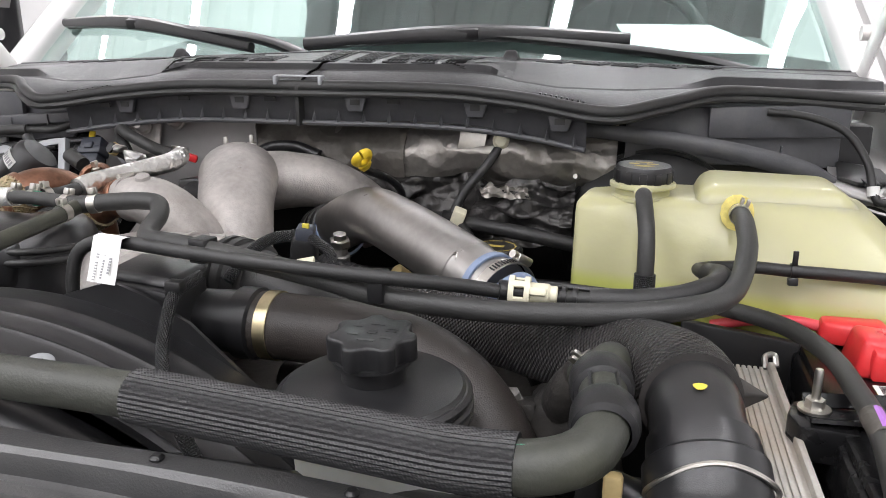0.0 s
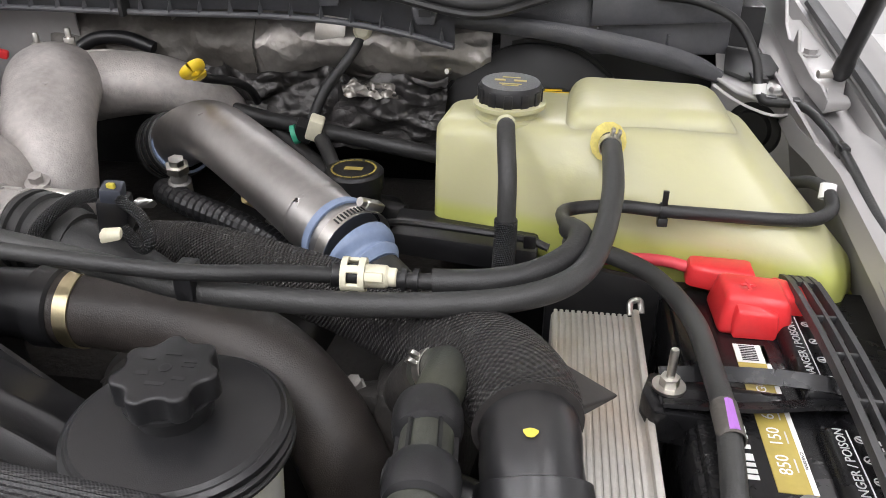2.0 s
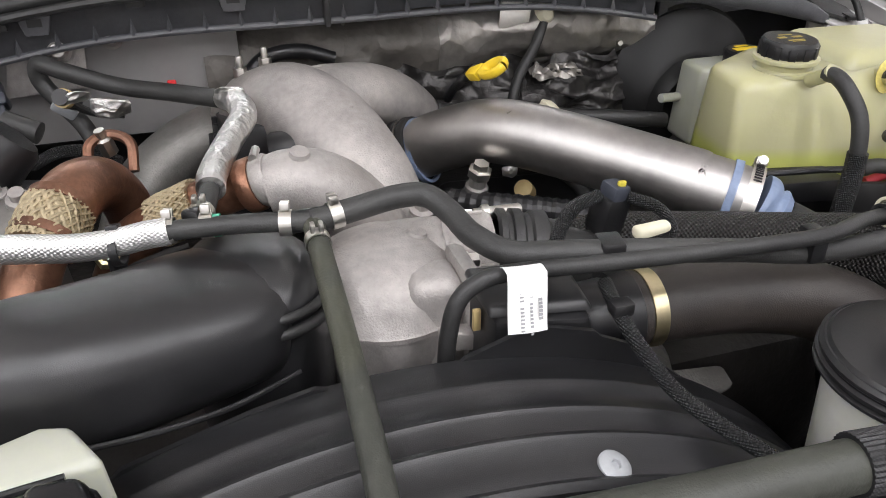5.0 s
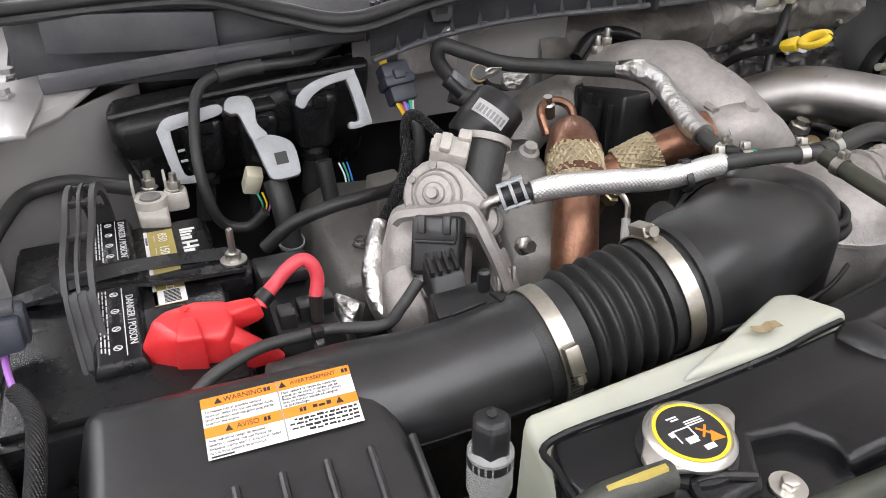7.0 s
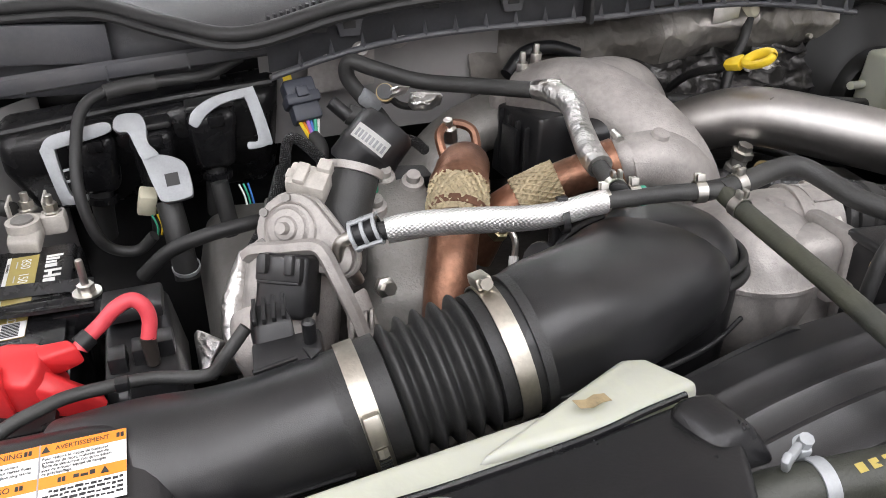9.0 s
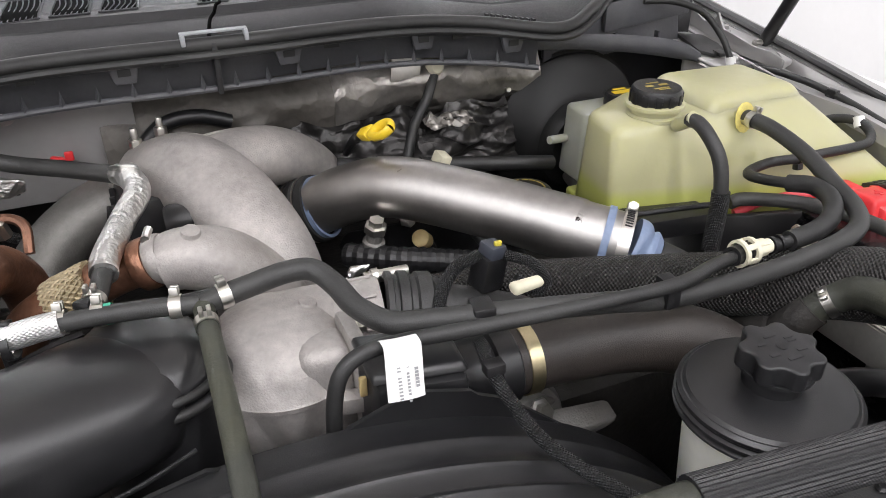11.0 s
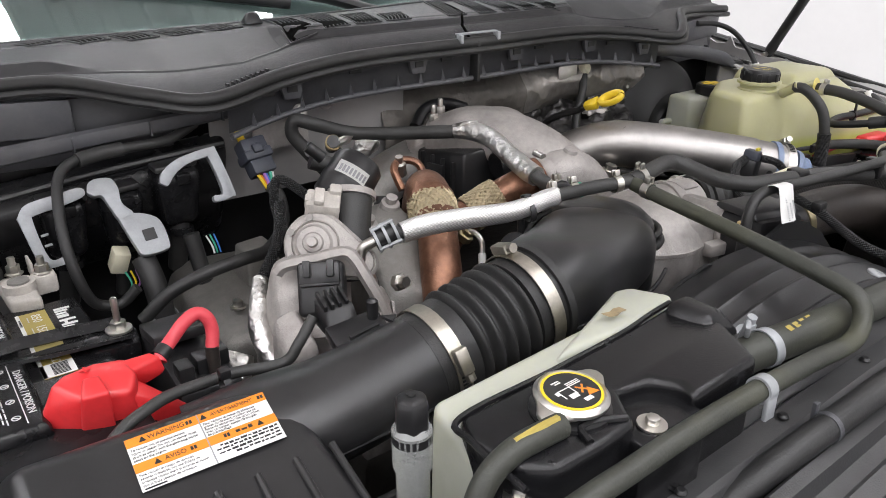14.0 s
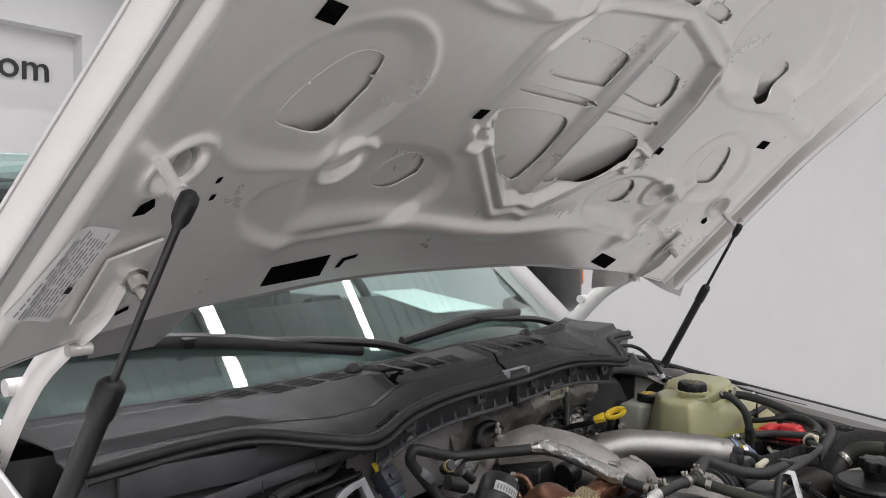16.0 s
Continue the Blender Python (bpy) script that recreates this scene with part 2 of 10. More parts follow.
# darker copy of the silver paint: the hood's shade put into its colour
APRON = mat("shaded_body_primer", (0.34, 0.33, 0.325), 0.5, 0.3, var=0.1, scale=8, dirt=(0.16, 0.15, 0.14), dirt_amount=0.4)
PANEL = mat("dusty_black_panel_plastic", (0.045, 0.045, 0.046), 0.36, spec=0.75, var=0.3, scale=8, bump=0.0003, bscale=600, dirt=(0.10, 0.098, 0.095), dirt_amount=0.4)
SILVERBRAID = mat("braided_silver_sleeve", (0.74, 0.73, 0.72), 0.38, 0.85, var=0.2, scale=40, weave=(0.0026, 0.0042, 0.00022, 0.12, 0.90), crease=[(30, 0.0012), (90, 0.0005)])
CLAMPSTEEL = mat("dull_clamp_steel", (0.5, 0.47, 0.41), 0.36, 1.0, var=0.25, scale=30, bump=0.0002, bscale=400)
DEEPBLACK = mat("matt_black_enamel", (0.008, 0.008, 0.008), 0.5, spec=0.35, var=0.3)
COVERBLACK = mat("glossy_black_cover_plastic", (0.007, 0.007, 0.008), 0.26, spec=0.4, var=0.3, scale=10, bump=0.0002, bscale=500, dirt=(0.03, 0.03, 0.029), dirt_amount=0.3)
CLOUDY = mat("cloudy_clear_plastic", (0.7, 0.72, 0.7), 0.25, var=0.1, trans=0.7)
LINER = mat("light_grey_headliner", (0.42, 0.43, 0.42), 0.8, var=0.08)
RIBSLEEVE = mat("ribbed_nylon_sleeve", (0.016, 0.016, 0.017), 0.42, var=0.35, weave=(0.0022, 0.0040, 0.00012, 0.35, 0.92))
# grime, with the engine block's deep gap shade put into the same colour
GRIMESHADE = mat("grimy_shaded_casting", (0.03, 0.028, 0.026), 0.5, 0.2, var=0.5, scale=18, bump=0.0015, bscale=120, dirt=(0.09, 0.08, 0.07), dirt_amount=0.5)
# near-black, lightless colour that paints the shade inside holes and gaps
GAPSHADE = mat("black_gap_shade", (0.0015, 0.0015, 0.0015), 1.0, spec=0.05, var=0.1)
TINT = mat("tinted_side_glass", (0.02, 0.03, 0.028), 0.04, var=0.02)
GLASS = bpy.data.materials.new("windshield_glass")
GLASS.use_nodes = True
_b = GLASS.node_tree.nodes["Principled BSDF"]
_b.inputs["Base Color"].default_value, _b.inputs["Roughness"].default_value = (0.66, 0.88, 0.82, 1), 0.02
_b.inputs["Transmission Weight"].default_value, _b.inputs["IOR"].default_value = 1.0, 1.9


# ---- mesh helpers ----
def V(*a):
    return Vector(a)


def spline(pts, n=8):
    """Points of a smooth curve through pts; each point may carry further values."""
    P = [np.array(p, float) for p in pts]
    if len(P) == 2:
        return [P[0] + (P[1] - P[0]) * i / n for i in range(n + 1)]
    Q = [2 * P[0] - P[1]] + P + [2 * P[-1] - P[-2]]
    out = []
    for i in range(1, len(Q) - 2):
        a, b, c, d = Q[i - 1:i + 3]
        for k in range(n):
            t = k / n
            out.append(0.5 * (2 * b + (c - a) * t + (2 * a - 5 * b + 4 * c - d) * t * t + (3 * b - a - 3 * c + d) * t ** 3))
    out.append(P[-1])
    return out


def sweep(pts, r=None, seg=14, n=8, caps=True, prof=None, up=(0, 0, 1), smooth=True):
    """A tube along pts. Points are (x, y, z) or (x, y, z, radius) or (x, y, z, half width, half height)."""
    rows = spline(pts, n) if smooth else [np.array(p, float) for p in pts]
    bm = bmesh.new()
    prof = prof or [(math.cos(2 * math.pi * k / seg), math.sin(2 * math.pi * k / seg)) for k in range(seg)]
    frames, side = [], None
    for i, p in enumerate(rows):
        t = Vector(rows[min(i + 1, len(rows) - 1)][:3] - rows[max(i - 1, 0)][:3]).normalized()
        if side is None:
            side = t.cross(Vector(up))
            if side.length < 0.05:
                side = t.cross(Vector((0, 1, 0)))
        side = (side - t * side.dot(t)).normalized()
        frames.append((Vector(p[:3]), side.copy(), side.cross(t).normalized()))
    rings = []
    for p, (o, s, u) in zip(rows, frames):
        a = p[3] if len(p) > 3 else r
        b = p[4] if len(p) > 4 else a
        rings.append([bm.verts.new(o + s * (x * a) + u * (y * b)) for x, y in prof])
    m = len(prof)
    uv = bm.loops.layers.uv.new("UVMap")
    run, girth = 0.0, 2 * math.pi * (rows[len(rows) // 2][3] if len(rows[0]) > 3 else r)
    for i, (A, B) in enumerate(zip(rings, rings[1:])):
        ahead = run + float(np.linalg.norm(rows[i + 1][:3] - rows[i][:3]))
        for k in range(m):
            face = bm.faces.new((A[k], A[(k + 1) % m], B[(k + 1) % m], B[k]))
            for loop, u, v in zip(face.loops, (k, k + 1, k + 1, k), (run, run, ahead, ahead)):
                loop[uv].uv = (u / m * girth, v)
        run = ahead
    if caps:
        bm.faces.new(rings[0][::-1])
        bm.faces.new(rings[-1])
    bmesh.ops.recalc_face_normals(bm, faces=bm.faces)
    return bm


def at(o, z=(0, 0, 1), x=(1, 0, 0)):
    """A pose at o whose z axis points along z, and x roughly along x."""
    z = Vector(z).normalized()
    x = Vector(x)
    x = x - z * x.dot(z)
    if x.length < 1e-3:
        x = Vector((0, 1, 0)) - z * z.y
    x.normalize()
    y = z.cross(x)
    return Matrix(((x.x, y.x, z.x, o[0]), (x.y, y.y, z.y, o[1]), (x.z, y.z, z.z, o[2]), (0, 0, 0, 1)))


def lathe(prof, m=None, seg=32):
    """Turns (radius, height) pairs about z."""
    bm = bmesh.new()
    rings = []
    for r, z in prof:
        if r < 1e-6:
            rings.append([bm.verts.new((0, 0, z))])
        else:
            rings.append([bm.verts.new((r * math.cos(2 * math.pi * k / seg), r * math.sin(2 * math.pi * k / seg), z)) for k in range(seg)])
    for A, B in zip(rings, rings[1:]):
        for k in range(seg):
            j = (k + 1) % seg
            if len(A) == 1 and len(B) == 1:
                continue
            if len(A) == 1:
                bm.faces.new((A[0], B[k], B[j]))
            elif len(B) == 1:
                bm.faces.new((A[k], A[j], B[0]))
            else:
                bm.faces.new((A[k], A[j], B[j], B[k]))
    bmesh.ops.recalc_face_normals(bm, faces=bm.faces)
    if m:
        bm.transform(m)
    return bm


def bevelled(bm, w, seg=2, angle=25):
    if w:
        edges = [e for e in bm.edges if len(e.link_faces) == 2 and e.calc_face_angle(0) > radians(angle)]
        bmesh.ops.bevel(bm, geom=edges, offset=w, segments=seg, profile=0.5, affect="EDGES", clamp_overlap=True)
    return bm


def box(sx, sy, sz, m=None, bevel=0.003, seg=2):
    bm = bmesh.new()
    bmesh.ops.create_cube(bm, size=1, matrix=Matrix.Diagonal((sx, sy, sz, 1)))
    bevelled(bm, min(bevel, 0.45 * min(sx, sy, sz)), seg)
    if m:
        bm.transform(m if isinstance(m, Matrix) else Matrix.Translation(m))
    return bm


def hull(pts, bevel=0.004, seg=2):
    bm = bmesh.new()
    for p in pts:
        bm.verts.new(p)
    bmesh.ops.convex_hull(bm, input=bm.verts)
    bmesh.ops.dissolve_limit(bm, angle_limit=radians(3), verts=bm.verts, edges=bm.edges)
    bmesh.ops.recalc_face_normals(bm, faces=bm.faces)
    return bevelled(bm, bevel, seg)


def prism(poly, h, m=None, bevel=0.0, seg=2):
    """A flat outline in x and y, h thick."""
    bm = bmesh.new()
    lo = [bm.verts.new((x, y, 0)) for x, y in poly]
    hi = [bm.verts.new((x, y, h)) for x, y in poly]
    bm.faces.new(lo[::-1])
    bm.faces.new(hi)
    for k in range(len(poly)):
        j = (k + 1) % len(poly)
        bm.faces.new((lo[k], lo[j], hi[j], hi[k]))
    bmesh.ops.recalc_face_normals(bm, faces=bm.faces)
    bevelled(bm, bevel, seg)
    if m:
        bm.transform(m)
    return bm


def band(path, z0, z1, thick):
    """An upright strip over an open path in x and y."""
    bm = bmesh.new()
    P = [Vector(p) for p in path]
    rows = []
    for i, p in enumerate(P):
        d = (P[min(i + 1, len(P) - 1)] - P[max(i - 1, 0)]).normalized()
        n = Vector((-d.y, d.x))
        a, b = p + n * thick / 2, p - n * thick / 2
        lo, hi = (z0(i), z1(i)) if callable(z0) else (z0, z1)
        rows.append([bm.verts.new((a.x, a.y, lo)), bm.verts.new((b.x, b.y, lo)), bm.verts.new((b.x, b.y, hi)), bm.verts.new((a.x, a.y, hi))])
    for A, B in zip(rows, rows[1:]):
        for k in range(4):
            bm.faces.new((A[k], A[(k + 1) % 4], B[(k + 1) % 4], B[k]))
    bm.faces.new(rows[0][::-1])
    bm.faces.new(rows[-1])
    bmesh.ops.recalc_face_normals(bm, faces=bm.faces)
    return bm


def ribbon(pts, width, thick, across=(1, 0, 0), n=6):
    """A strap along pts, lying flat with its width along across."""
    rows = [Vector(p) for p in spline(pts, n)]
    bm = bmesh.new()
    rings = []
    for i, p in enumerate(rows):
        t = (rows[min(i + 1, len(rows) - 1)] - rows[max(i - 1, 0)]).normalized()
        a = Vector(across)
        a = (a - t * a.dot(t)).normalized()
        u = a.cross(t)
        rings.append([bm.verts.new(p + a * (width / 2 * x) + u * (thick / 2 * y)) for x, y in ((-1, -1), (1, -1), (1, 1), (-1, 1))])
    for A, B in zip(rings, rings[1:]):
        for k in range(4):
            bm.faces.new((A[k], A[(k + 1) % 4], B[(k + 1) % 4], B[k]))
    bm.faces.new(rings[0][::-1])
    bm.faces.new(rings[-1])
    bmesh.ops.recalc_face_normals(bm, faces=bm.faces)
    return bm


def join(*bms):
    out = bmesh.new()
    for b in bms:
        me = bpy.data.meshes.new("tmp")
        b.to_mesh(me)
        b.free()
        out.from_mesh(me)
        bpy.data.meshes.remove(me)
    return out


def mesh_object(name, bm, material, smooth=38):
    me = bpy.data.meshes.new(name)
    bm.to_mesh(me)
    bm.free()
    me.materials.append(material)
    me.polygons.foreach_set("use_smooth", [True] * len(me.polygons))
    me.set_sharp_from_angle(angle=radians(smooth))
    return new(name, me)


def thing(name, base, label, category, group="", kind=""):
    ob = new(name)
    ob.empty_display_size = 0.02
    ob.location = base
    return tagged(ob, label, category, group, kind)


def part(name, bm, material, parent, label="", smooth=38):
    ob = mesh_object(name, bm, material, smooth)
    ob.parent = parent
    ob.matrix_parent_inverse = Matrix.Translation(-parent.location)
    return tagged(ob, label) if label else ob


def single(name, bm, material, label, category, group="", kind="", smooth=38):
    return tagged(mesh_object(name, bm, material, smooth), label, category, group, kind)


def lettering(text, size, m, depth=0.0003, align="CENTER", shear=0.0):
    """Raised letters as a mesh, lying in the x-y plane of m."""
    cu = bpy.data.curves.new("t", "FONT")
    cu.body, cu.size, cu.align_x, cu.align_y, cu.extrude, cu.shear = text, size, align, "CENTER", depth, shear
    cu.resolution_u = 3
    ob = bpy.data.objects.new("t", cu)
    scene.collection.objects.link(ob)
    bpy.context.view_layer.update()
    me = bpy.data.meshes.new_from_object(ob.evaluated_get(bpy.context.evaluated_depsgraph_get()))
    bm = bmesh.new()
    bm.from_mesh(me)
    bm.transform(m)
    bpy.data.objects.remove(ob)
    bpy.data.curves.remove(cu)
    bpy.data.meshes.remove(me)
    return bm


def bars(rows, m, h=0.0003):
    """Plain printed bars: (x, y, width, height) in the plane of m."""
    return join(*[box(w, hh, h, m @ Matrix.Translation((x, y, 0)), 0) for x, y, w, hh in rows])


def ring(path_point, axis, r, width, thick=0.0012, seg=32):
    return lathe([(r, -width / 2), (r + thick, -width / 2), (r + thick, width / 2), (r, width / 2), (r, -width / 2)], at(path_point, axis), seg)


def wormclamp(parent, o, axis, r, width=0.012, screw=(0, 0, 1), material=None, label="steel worm-drive hose clamp", slots=True):
    """A band clamp with its slotted housing and screw on the side that screw points to."""
    material = material or STEEL
    c = part("clamp", ring(o, axis, r, width), material, parent, label)
    a = Vector(axis).normalized()
    s = Vector(screw)
    s = (s - a * s.dot(a)).normalized()
    t = a.cross(s)
    m = at(Vector(o) + s * (r + 0.005), s, t)
    part("screw_housing", box(0.022, width * 0.9, 0.009, m, 0.002), material, c)
    part("screw", lathe([(0, 0), (0.0045, 0), (0.0045, 0.006), (0, 0.006)], at(Vector(o) + s * (r + 0.006) + t * 0.011, t), 8), material, c)
    for k in range(-4, 5) if slots else ():
        d = Matrix.Rotation(2.2 / r * 0.001 * 1.6 * k + 0.02 / r + 0.1, 4, a) @ s
        part("slot", box(0.0016, width * 0.6, 0.0006, at(Vector(o) + d * (r + 0.0016), d, a.cross(d)), 0), INK, c)
    return c


def springclamp(parent, o, axis, r, up=(0, 0, 1)):
    """A constant-tension clamp with two ears."""
    c = part("spring_clamp", ring(o, axis, r, 0.009, 0.001), STEEL, parent, "bright steel spring clamp")
    a = Vector(axis).normalized()
    s = Vector(up)
    s = (s - a * s.dot(a)).normalized()
    t = a.cross(s)
    for k in (-1, 1):
        part("ear", box(0.0035, 0.007, 0.007, at(Vector(o) + s * (r + 0.004) + t * (0.003 * k), s, t), 0.001), STEEL, c)
    return c


def ziptie(parent, o, axis, r, head=(0, 0, 1)):
    c = part("cable_tie", ring(o, axis, r, 0.006, 0.0015), BLACK, parent, "black cable tie")
    a = Vector(axis).normalized()
    s = Vector(head)
    s = (s - a * s.dot(a)).normalized()
    part("tie_head", box(0.009, 0.009, 0.008, at(Vector(o) + s * (r + 0.004), s, a), 0.001), BLACK, c)
    return c


def hexbolt(name, o, axis, r, h, material, label, category="bolt", washer=1.5, stud=0.0):
    """A flanged hex nut or bolt, with a stud through it where stud is given."""
    b = thing(name, o, label, category)
    m = at(o, axis)
    part("washer", lathe([(0, 0), (r * washer, 0), (r * washer, h * 0.25), (0, h * 0.25)], m, 20), material, b)
    part("hex_head", bevelled(lathe([(0, h * 0.25), (r, h * 0.25), (r, h), (0, h)], m, 6), r * 0.12), material, b)
    if stud:
        part("threaded_stud", lathe([(0, h), (r * 0.5, h), (r * 0.5, stud), (r * 0.4, stud + 0.002), (0, stud + 0.002)], m, 12), material, b)
    return b


# ---- room ----
X0, X1, Y0, Y1 = -6.5, 4.8, -5.5, 7.5
single("floor", box(X1 - X0 + 0.4, Y1 - Y0 + 0.4, 0.2, ((X0 + X1) / 2, (Y0 + Y1) / 2, -0.1), 0), FLOORPAINT, "light grey sealed concrete showroom floor", "floor", kind="structure")
single("wall_east", box(0.2, Y1 - Y0 + 0.4, CEIL, (X1 + 0.1, (Y0 + Y1) / 2, CEIL / 2), 0), WALLPAINT, "plain white painted showroom wall", "wall", kind="structure")
single("wall_west", box(0.2, Y1 - Y0 + 0.4, CEIL, (X0 - 0.1, (Y0 + Y1) / 2, CEIL / 2), 0), WALLPAINT, "plain white painted showroom wall", "wall", kind="structure")
single("wall_south", box(X1 - X0, 0.2, CEIL, ((X0 + X1) / 2, Y0 - 0.1, CEIL / 2), 0), WALLPAINT, "plain white painted showroom wall", "wall", kind="structure")
# the north wall has a shallow recess that holds the sign
wall_n = thing("wall_north", (0, Y1, 0), "white painted wall with a recessed sign panel", "wall", kind="structure")
SX0, SX1, SZ0, SZ1 = -1.6, 2.46, 2.83, 3.6
part("wall_panel", box(SX0 - X0, 0.3, CEIL, ((X0 + SX0) / 2, Y1 + 0.15, CEIL / 2), 0), WALLPAINT, wall_n)
part("wall_panel", box(X1 - SX1, 0.3, CEIL, ((X1 + SX1) / 2, Y1 + 0.15, CEIL / 2), 0), WALLPAINT, wall_n)
part("wall_panel", box(SX1 - SX0, 0.3, SZ0, ((SX0 + SX1) / 2, Y1 + 0.15, SZ0 / 2), 0), WALLPAINT, wall_n)
part("wall_panel", box(SX1 - SX0, 0.3, CEIL - SZ1, ((SX0 + SX1) / 2, Y1 + 0.15, (CEIL + SZ1) / 2), 0), WALLPAINT, wall_n)
part("recess_back", box(SX1 - SX0, 0.05, SZ1 - SZ0, ((SX0 + SX1) / 2, Y1 + 0.2, (SZ0 + SZ1) / 2), 0), WALLPAINT, wall_n)
sign = thing("wall_sign", (2.0, Y1 + 0.17, 3.2), "black raised lettering in the white wall recess", "sign")
part("letters", lettering("com", 0.36, at((1.92, Y1 + 0.16, 3.24), (0, -1, 0), (1, 0, 0)), 0.012), INK, sign)

ceil = bmesh.new()
xs = []
x = X0
k = 0
while x < X1:
    for dx, dz in ((0, 0), (0.03, 0.05), (0.17, 0.05), (0.2, 0)):
        xs.append((x + dx, CEIL + dz))
    x += 0.3
lo = [ceil.verts.new((a, Y0, z)) for a, z in xs]
hi = [ceil.verts.new((a, Y1, z)) for a, z in xs]
for k in range(len(xs) - 1):
    ceil.faces.new((lo[k], lo[k + 1], hi[k + 1], hi[k]))
ceil_roof = box(X1 - X0 + 0.5, Y1 - Y0 + 0.6, 0.1, ((X0 + X1) / 2, (Y0 + Y1) / 2, CEIL + 0.12), 0)
single("ceiling", join(ceil, ceil_roof), CEILPAINT, "grey corrugated metal deck ceiling", "ceiling", kind="structure", smooth=10)
for sx in STRIP_X:
    single("strip_housing", box(0.16, 11.45, 0.12, (sx, 1.1, CEIL - 0.06), 0.01), WHITE, "white housing of a long ceiling strip light", "ceiling light", "ceiling strip lights")


# ---- truck body ----
truck = thing("truck_body", (0, 1.5, 0), "silver pickup truck body with its hood raised", "truck")


def surface(f, us, vs, thick=0.0, nrm=None):
    """A sheet over a grid; with thick, a second skin behind it."""
    bm = bmesh.new()
    G = [[bm.verts.new(f(u, v)) for v in vs] for u in us]
    for i in range(len(us) - 1):
        for j in range(len(vs) - 1):
            bm.faces.new((G[i][j], G[i + 1][j], G[i + 1][j + 1], G[i][j + 1]))
    bmesh.ops.recalc_face_normals(bm, faces=bm.faces)
    if thick:
        bmesh.ops.solidify(bm, geom=bm.faces, thickness=thick)
    return bm


def step(a, b, t):
    t = max(0.0, min(1.0, (t - a) / (b - a)))
    return t * t * (3 - 2 * t)


def lin(a, b, n):
    return [a + (b - a) * i / (n - 1) for i in range(n)]


# windshield: bowed across, raked back
def glass_point(u, v):
    half = 0.80 - 0.12 * v
    x = u * half
    return (x, 1.21 + 0.28 * x * x + 0.50 * v, 1.485 - 0.02 * x * x + 0.46 * v - 0.03 * v * v)


part("windshield", surface(glass_point, lin(-1, 1, 25), lin(0, 1, 9), 0.005), GLASS, truck, "clear windshield mirroring the ceiling lights", 60).visible_shadow = False
part("windshield_border", surface(lambda u, v: Vector(glass_point(u, -0.06 + 0.07 * v)) + V(0, -0.003, 0.003), lin(-1, 1, 25), lin(0, 1, 3), 0.002), BLACK, truck, "black printed glass edge")
for s in (-1, 1):
    part("pillar", sweep([(*glass_point(s * 1.03, v), 0.035, 0.045) for v in (-0.05, 0.3, 0.7, 1.02)], seg=12), PAINT, truck)
    part("door", hull([(s * 0.86, 1.55, 0.6), (s * 0.98, 1.55, 0.6), (s * 0.98, 1.55, 1.45), (s * 0.88, 1.62, 1.5), (s * 0.86, 2.9, 0.6), (s * 0.98, 2.9, 0.6), (s * 0.98, 2.9, 1.45), (s * 0.88, 2.9, 1.5)], 0.02), PAINT, truck)
part("roof", surface(lambda u, v: (u * (0.70 + 0.05 * v), 1.21 + 0.28 * (u * 0.68) ** 2 + 0.50 + 1.725 * v, 1.915 - 0.06 * u * u + 0.05 * math.sin(1.6 * v + 0.2)), lin(-1, 1, 15), lin(0, 1, 9), 0.012), PAINT, truck)
part("headliner", surface(lambda u, v: (u * 0.66, 1.76 + 0.28 * (u * 0.66) ** 2 + 1.15 * v, 1.885 - 0.04 * u * u), lin(-1, 1, 9), lin(0, 1, 5), 0.006), LINER, truck)
# windowless black wall added behind the seats to keep light out
part("cab_back_blocker", box(1.7, 0.08, 1.45, (0, 2.95, 1.2), 0.03), BLACK, truck)
part("dashboard", hull([(-0.70, 1.42, 1.485), (0.70, 1.42, 1.485), (-0.74, 1.95, 1.554), (0.74, 1.95, 1.554), (-0.8, 2.05, 1.2), (0.8, 2.05, 1.2), (-0.8, 1.42, 1.1), (0.8, 1.42, 1.1)], 0.04, 3), BLACK_SATIN, truck)
for s in (-0.42, 0.42):
    seat = part("seat_back", hull([(s - 0.25, 2.3, 1.1), (s + 0.25, 2.3, 1.1), (s - 0.22, 2.45, 1.68), (s + 0.22, 2.45, 1.68), (s - 0.25, 2.45, 1.1), (s + 0.25, 2.45, 1.1), (s - 0.2, 2.55, 1.68), (s + 0.2, 2.55, 1.68)], 0.05, 3), FABRIC, truck)
    part("headrest", box(0.28, 0.12, 0.17, (s, 2.5, 1.8), 0.05, 3), FABRIC, seat)
wheel = part("steering_wheel", sweep([(0.42 + 0.19 * math.cos(a), 2.0 + 0.07 * math.sin(a), 1.5 + 0.17 * math.sin(a)) for a in lin(0, 2 * math.pi, 25)], 0.016, 10, 2, caps=False), BLACK, truck)
part("wheel_hub", box(0.14, 0.06, 0.1, pose(0.42, 2.02, 1.5, -20), 0.02), BLACK, wheel)
part("inside_mirror", box(0.25, 0.03, 0.07, (0, 1.74, 1.80), 0.015), BLACK, truck)
for s in (-1, 1):
    mirror = part("door_mirror", box(0.24, 0.14, 0.32, (s * 1.16, 1.62, 1.62), 0.05, 3), BLACK_SATIN, truck, "black door mirror housing")
    part("mirror_arm", sweep([(s * 0.95, 1.68, 1.5), (s * 1.1, 1.64, 1.52)], 0.025), BLACK, mirror)
    part("turn_lamp", box(0.012, 0.03, 0.12, (s * 1.283, 1.58, 1.62), 0.004), ORANGE, mirror)
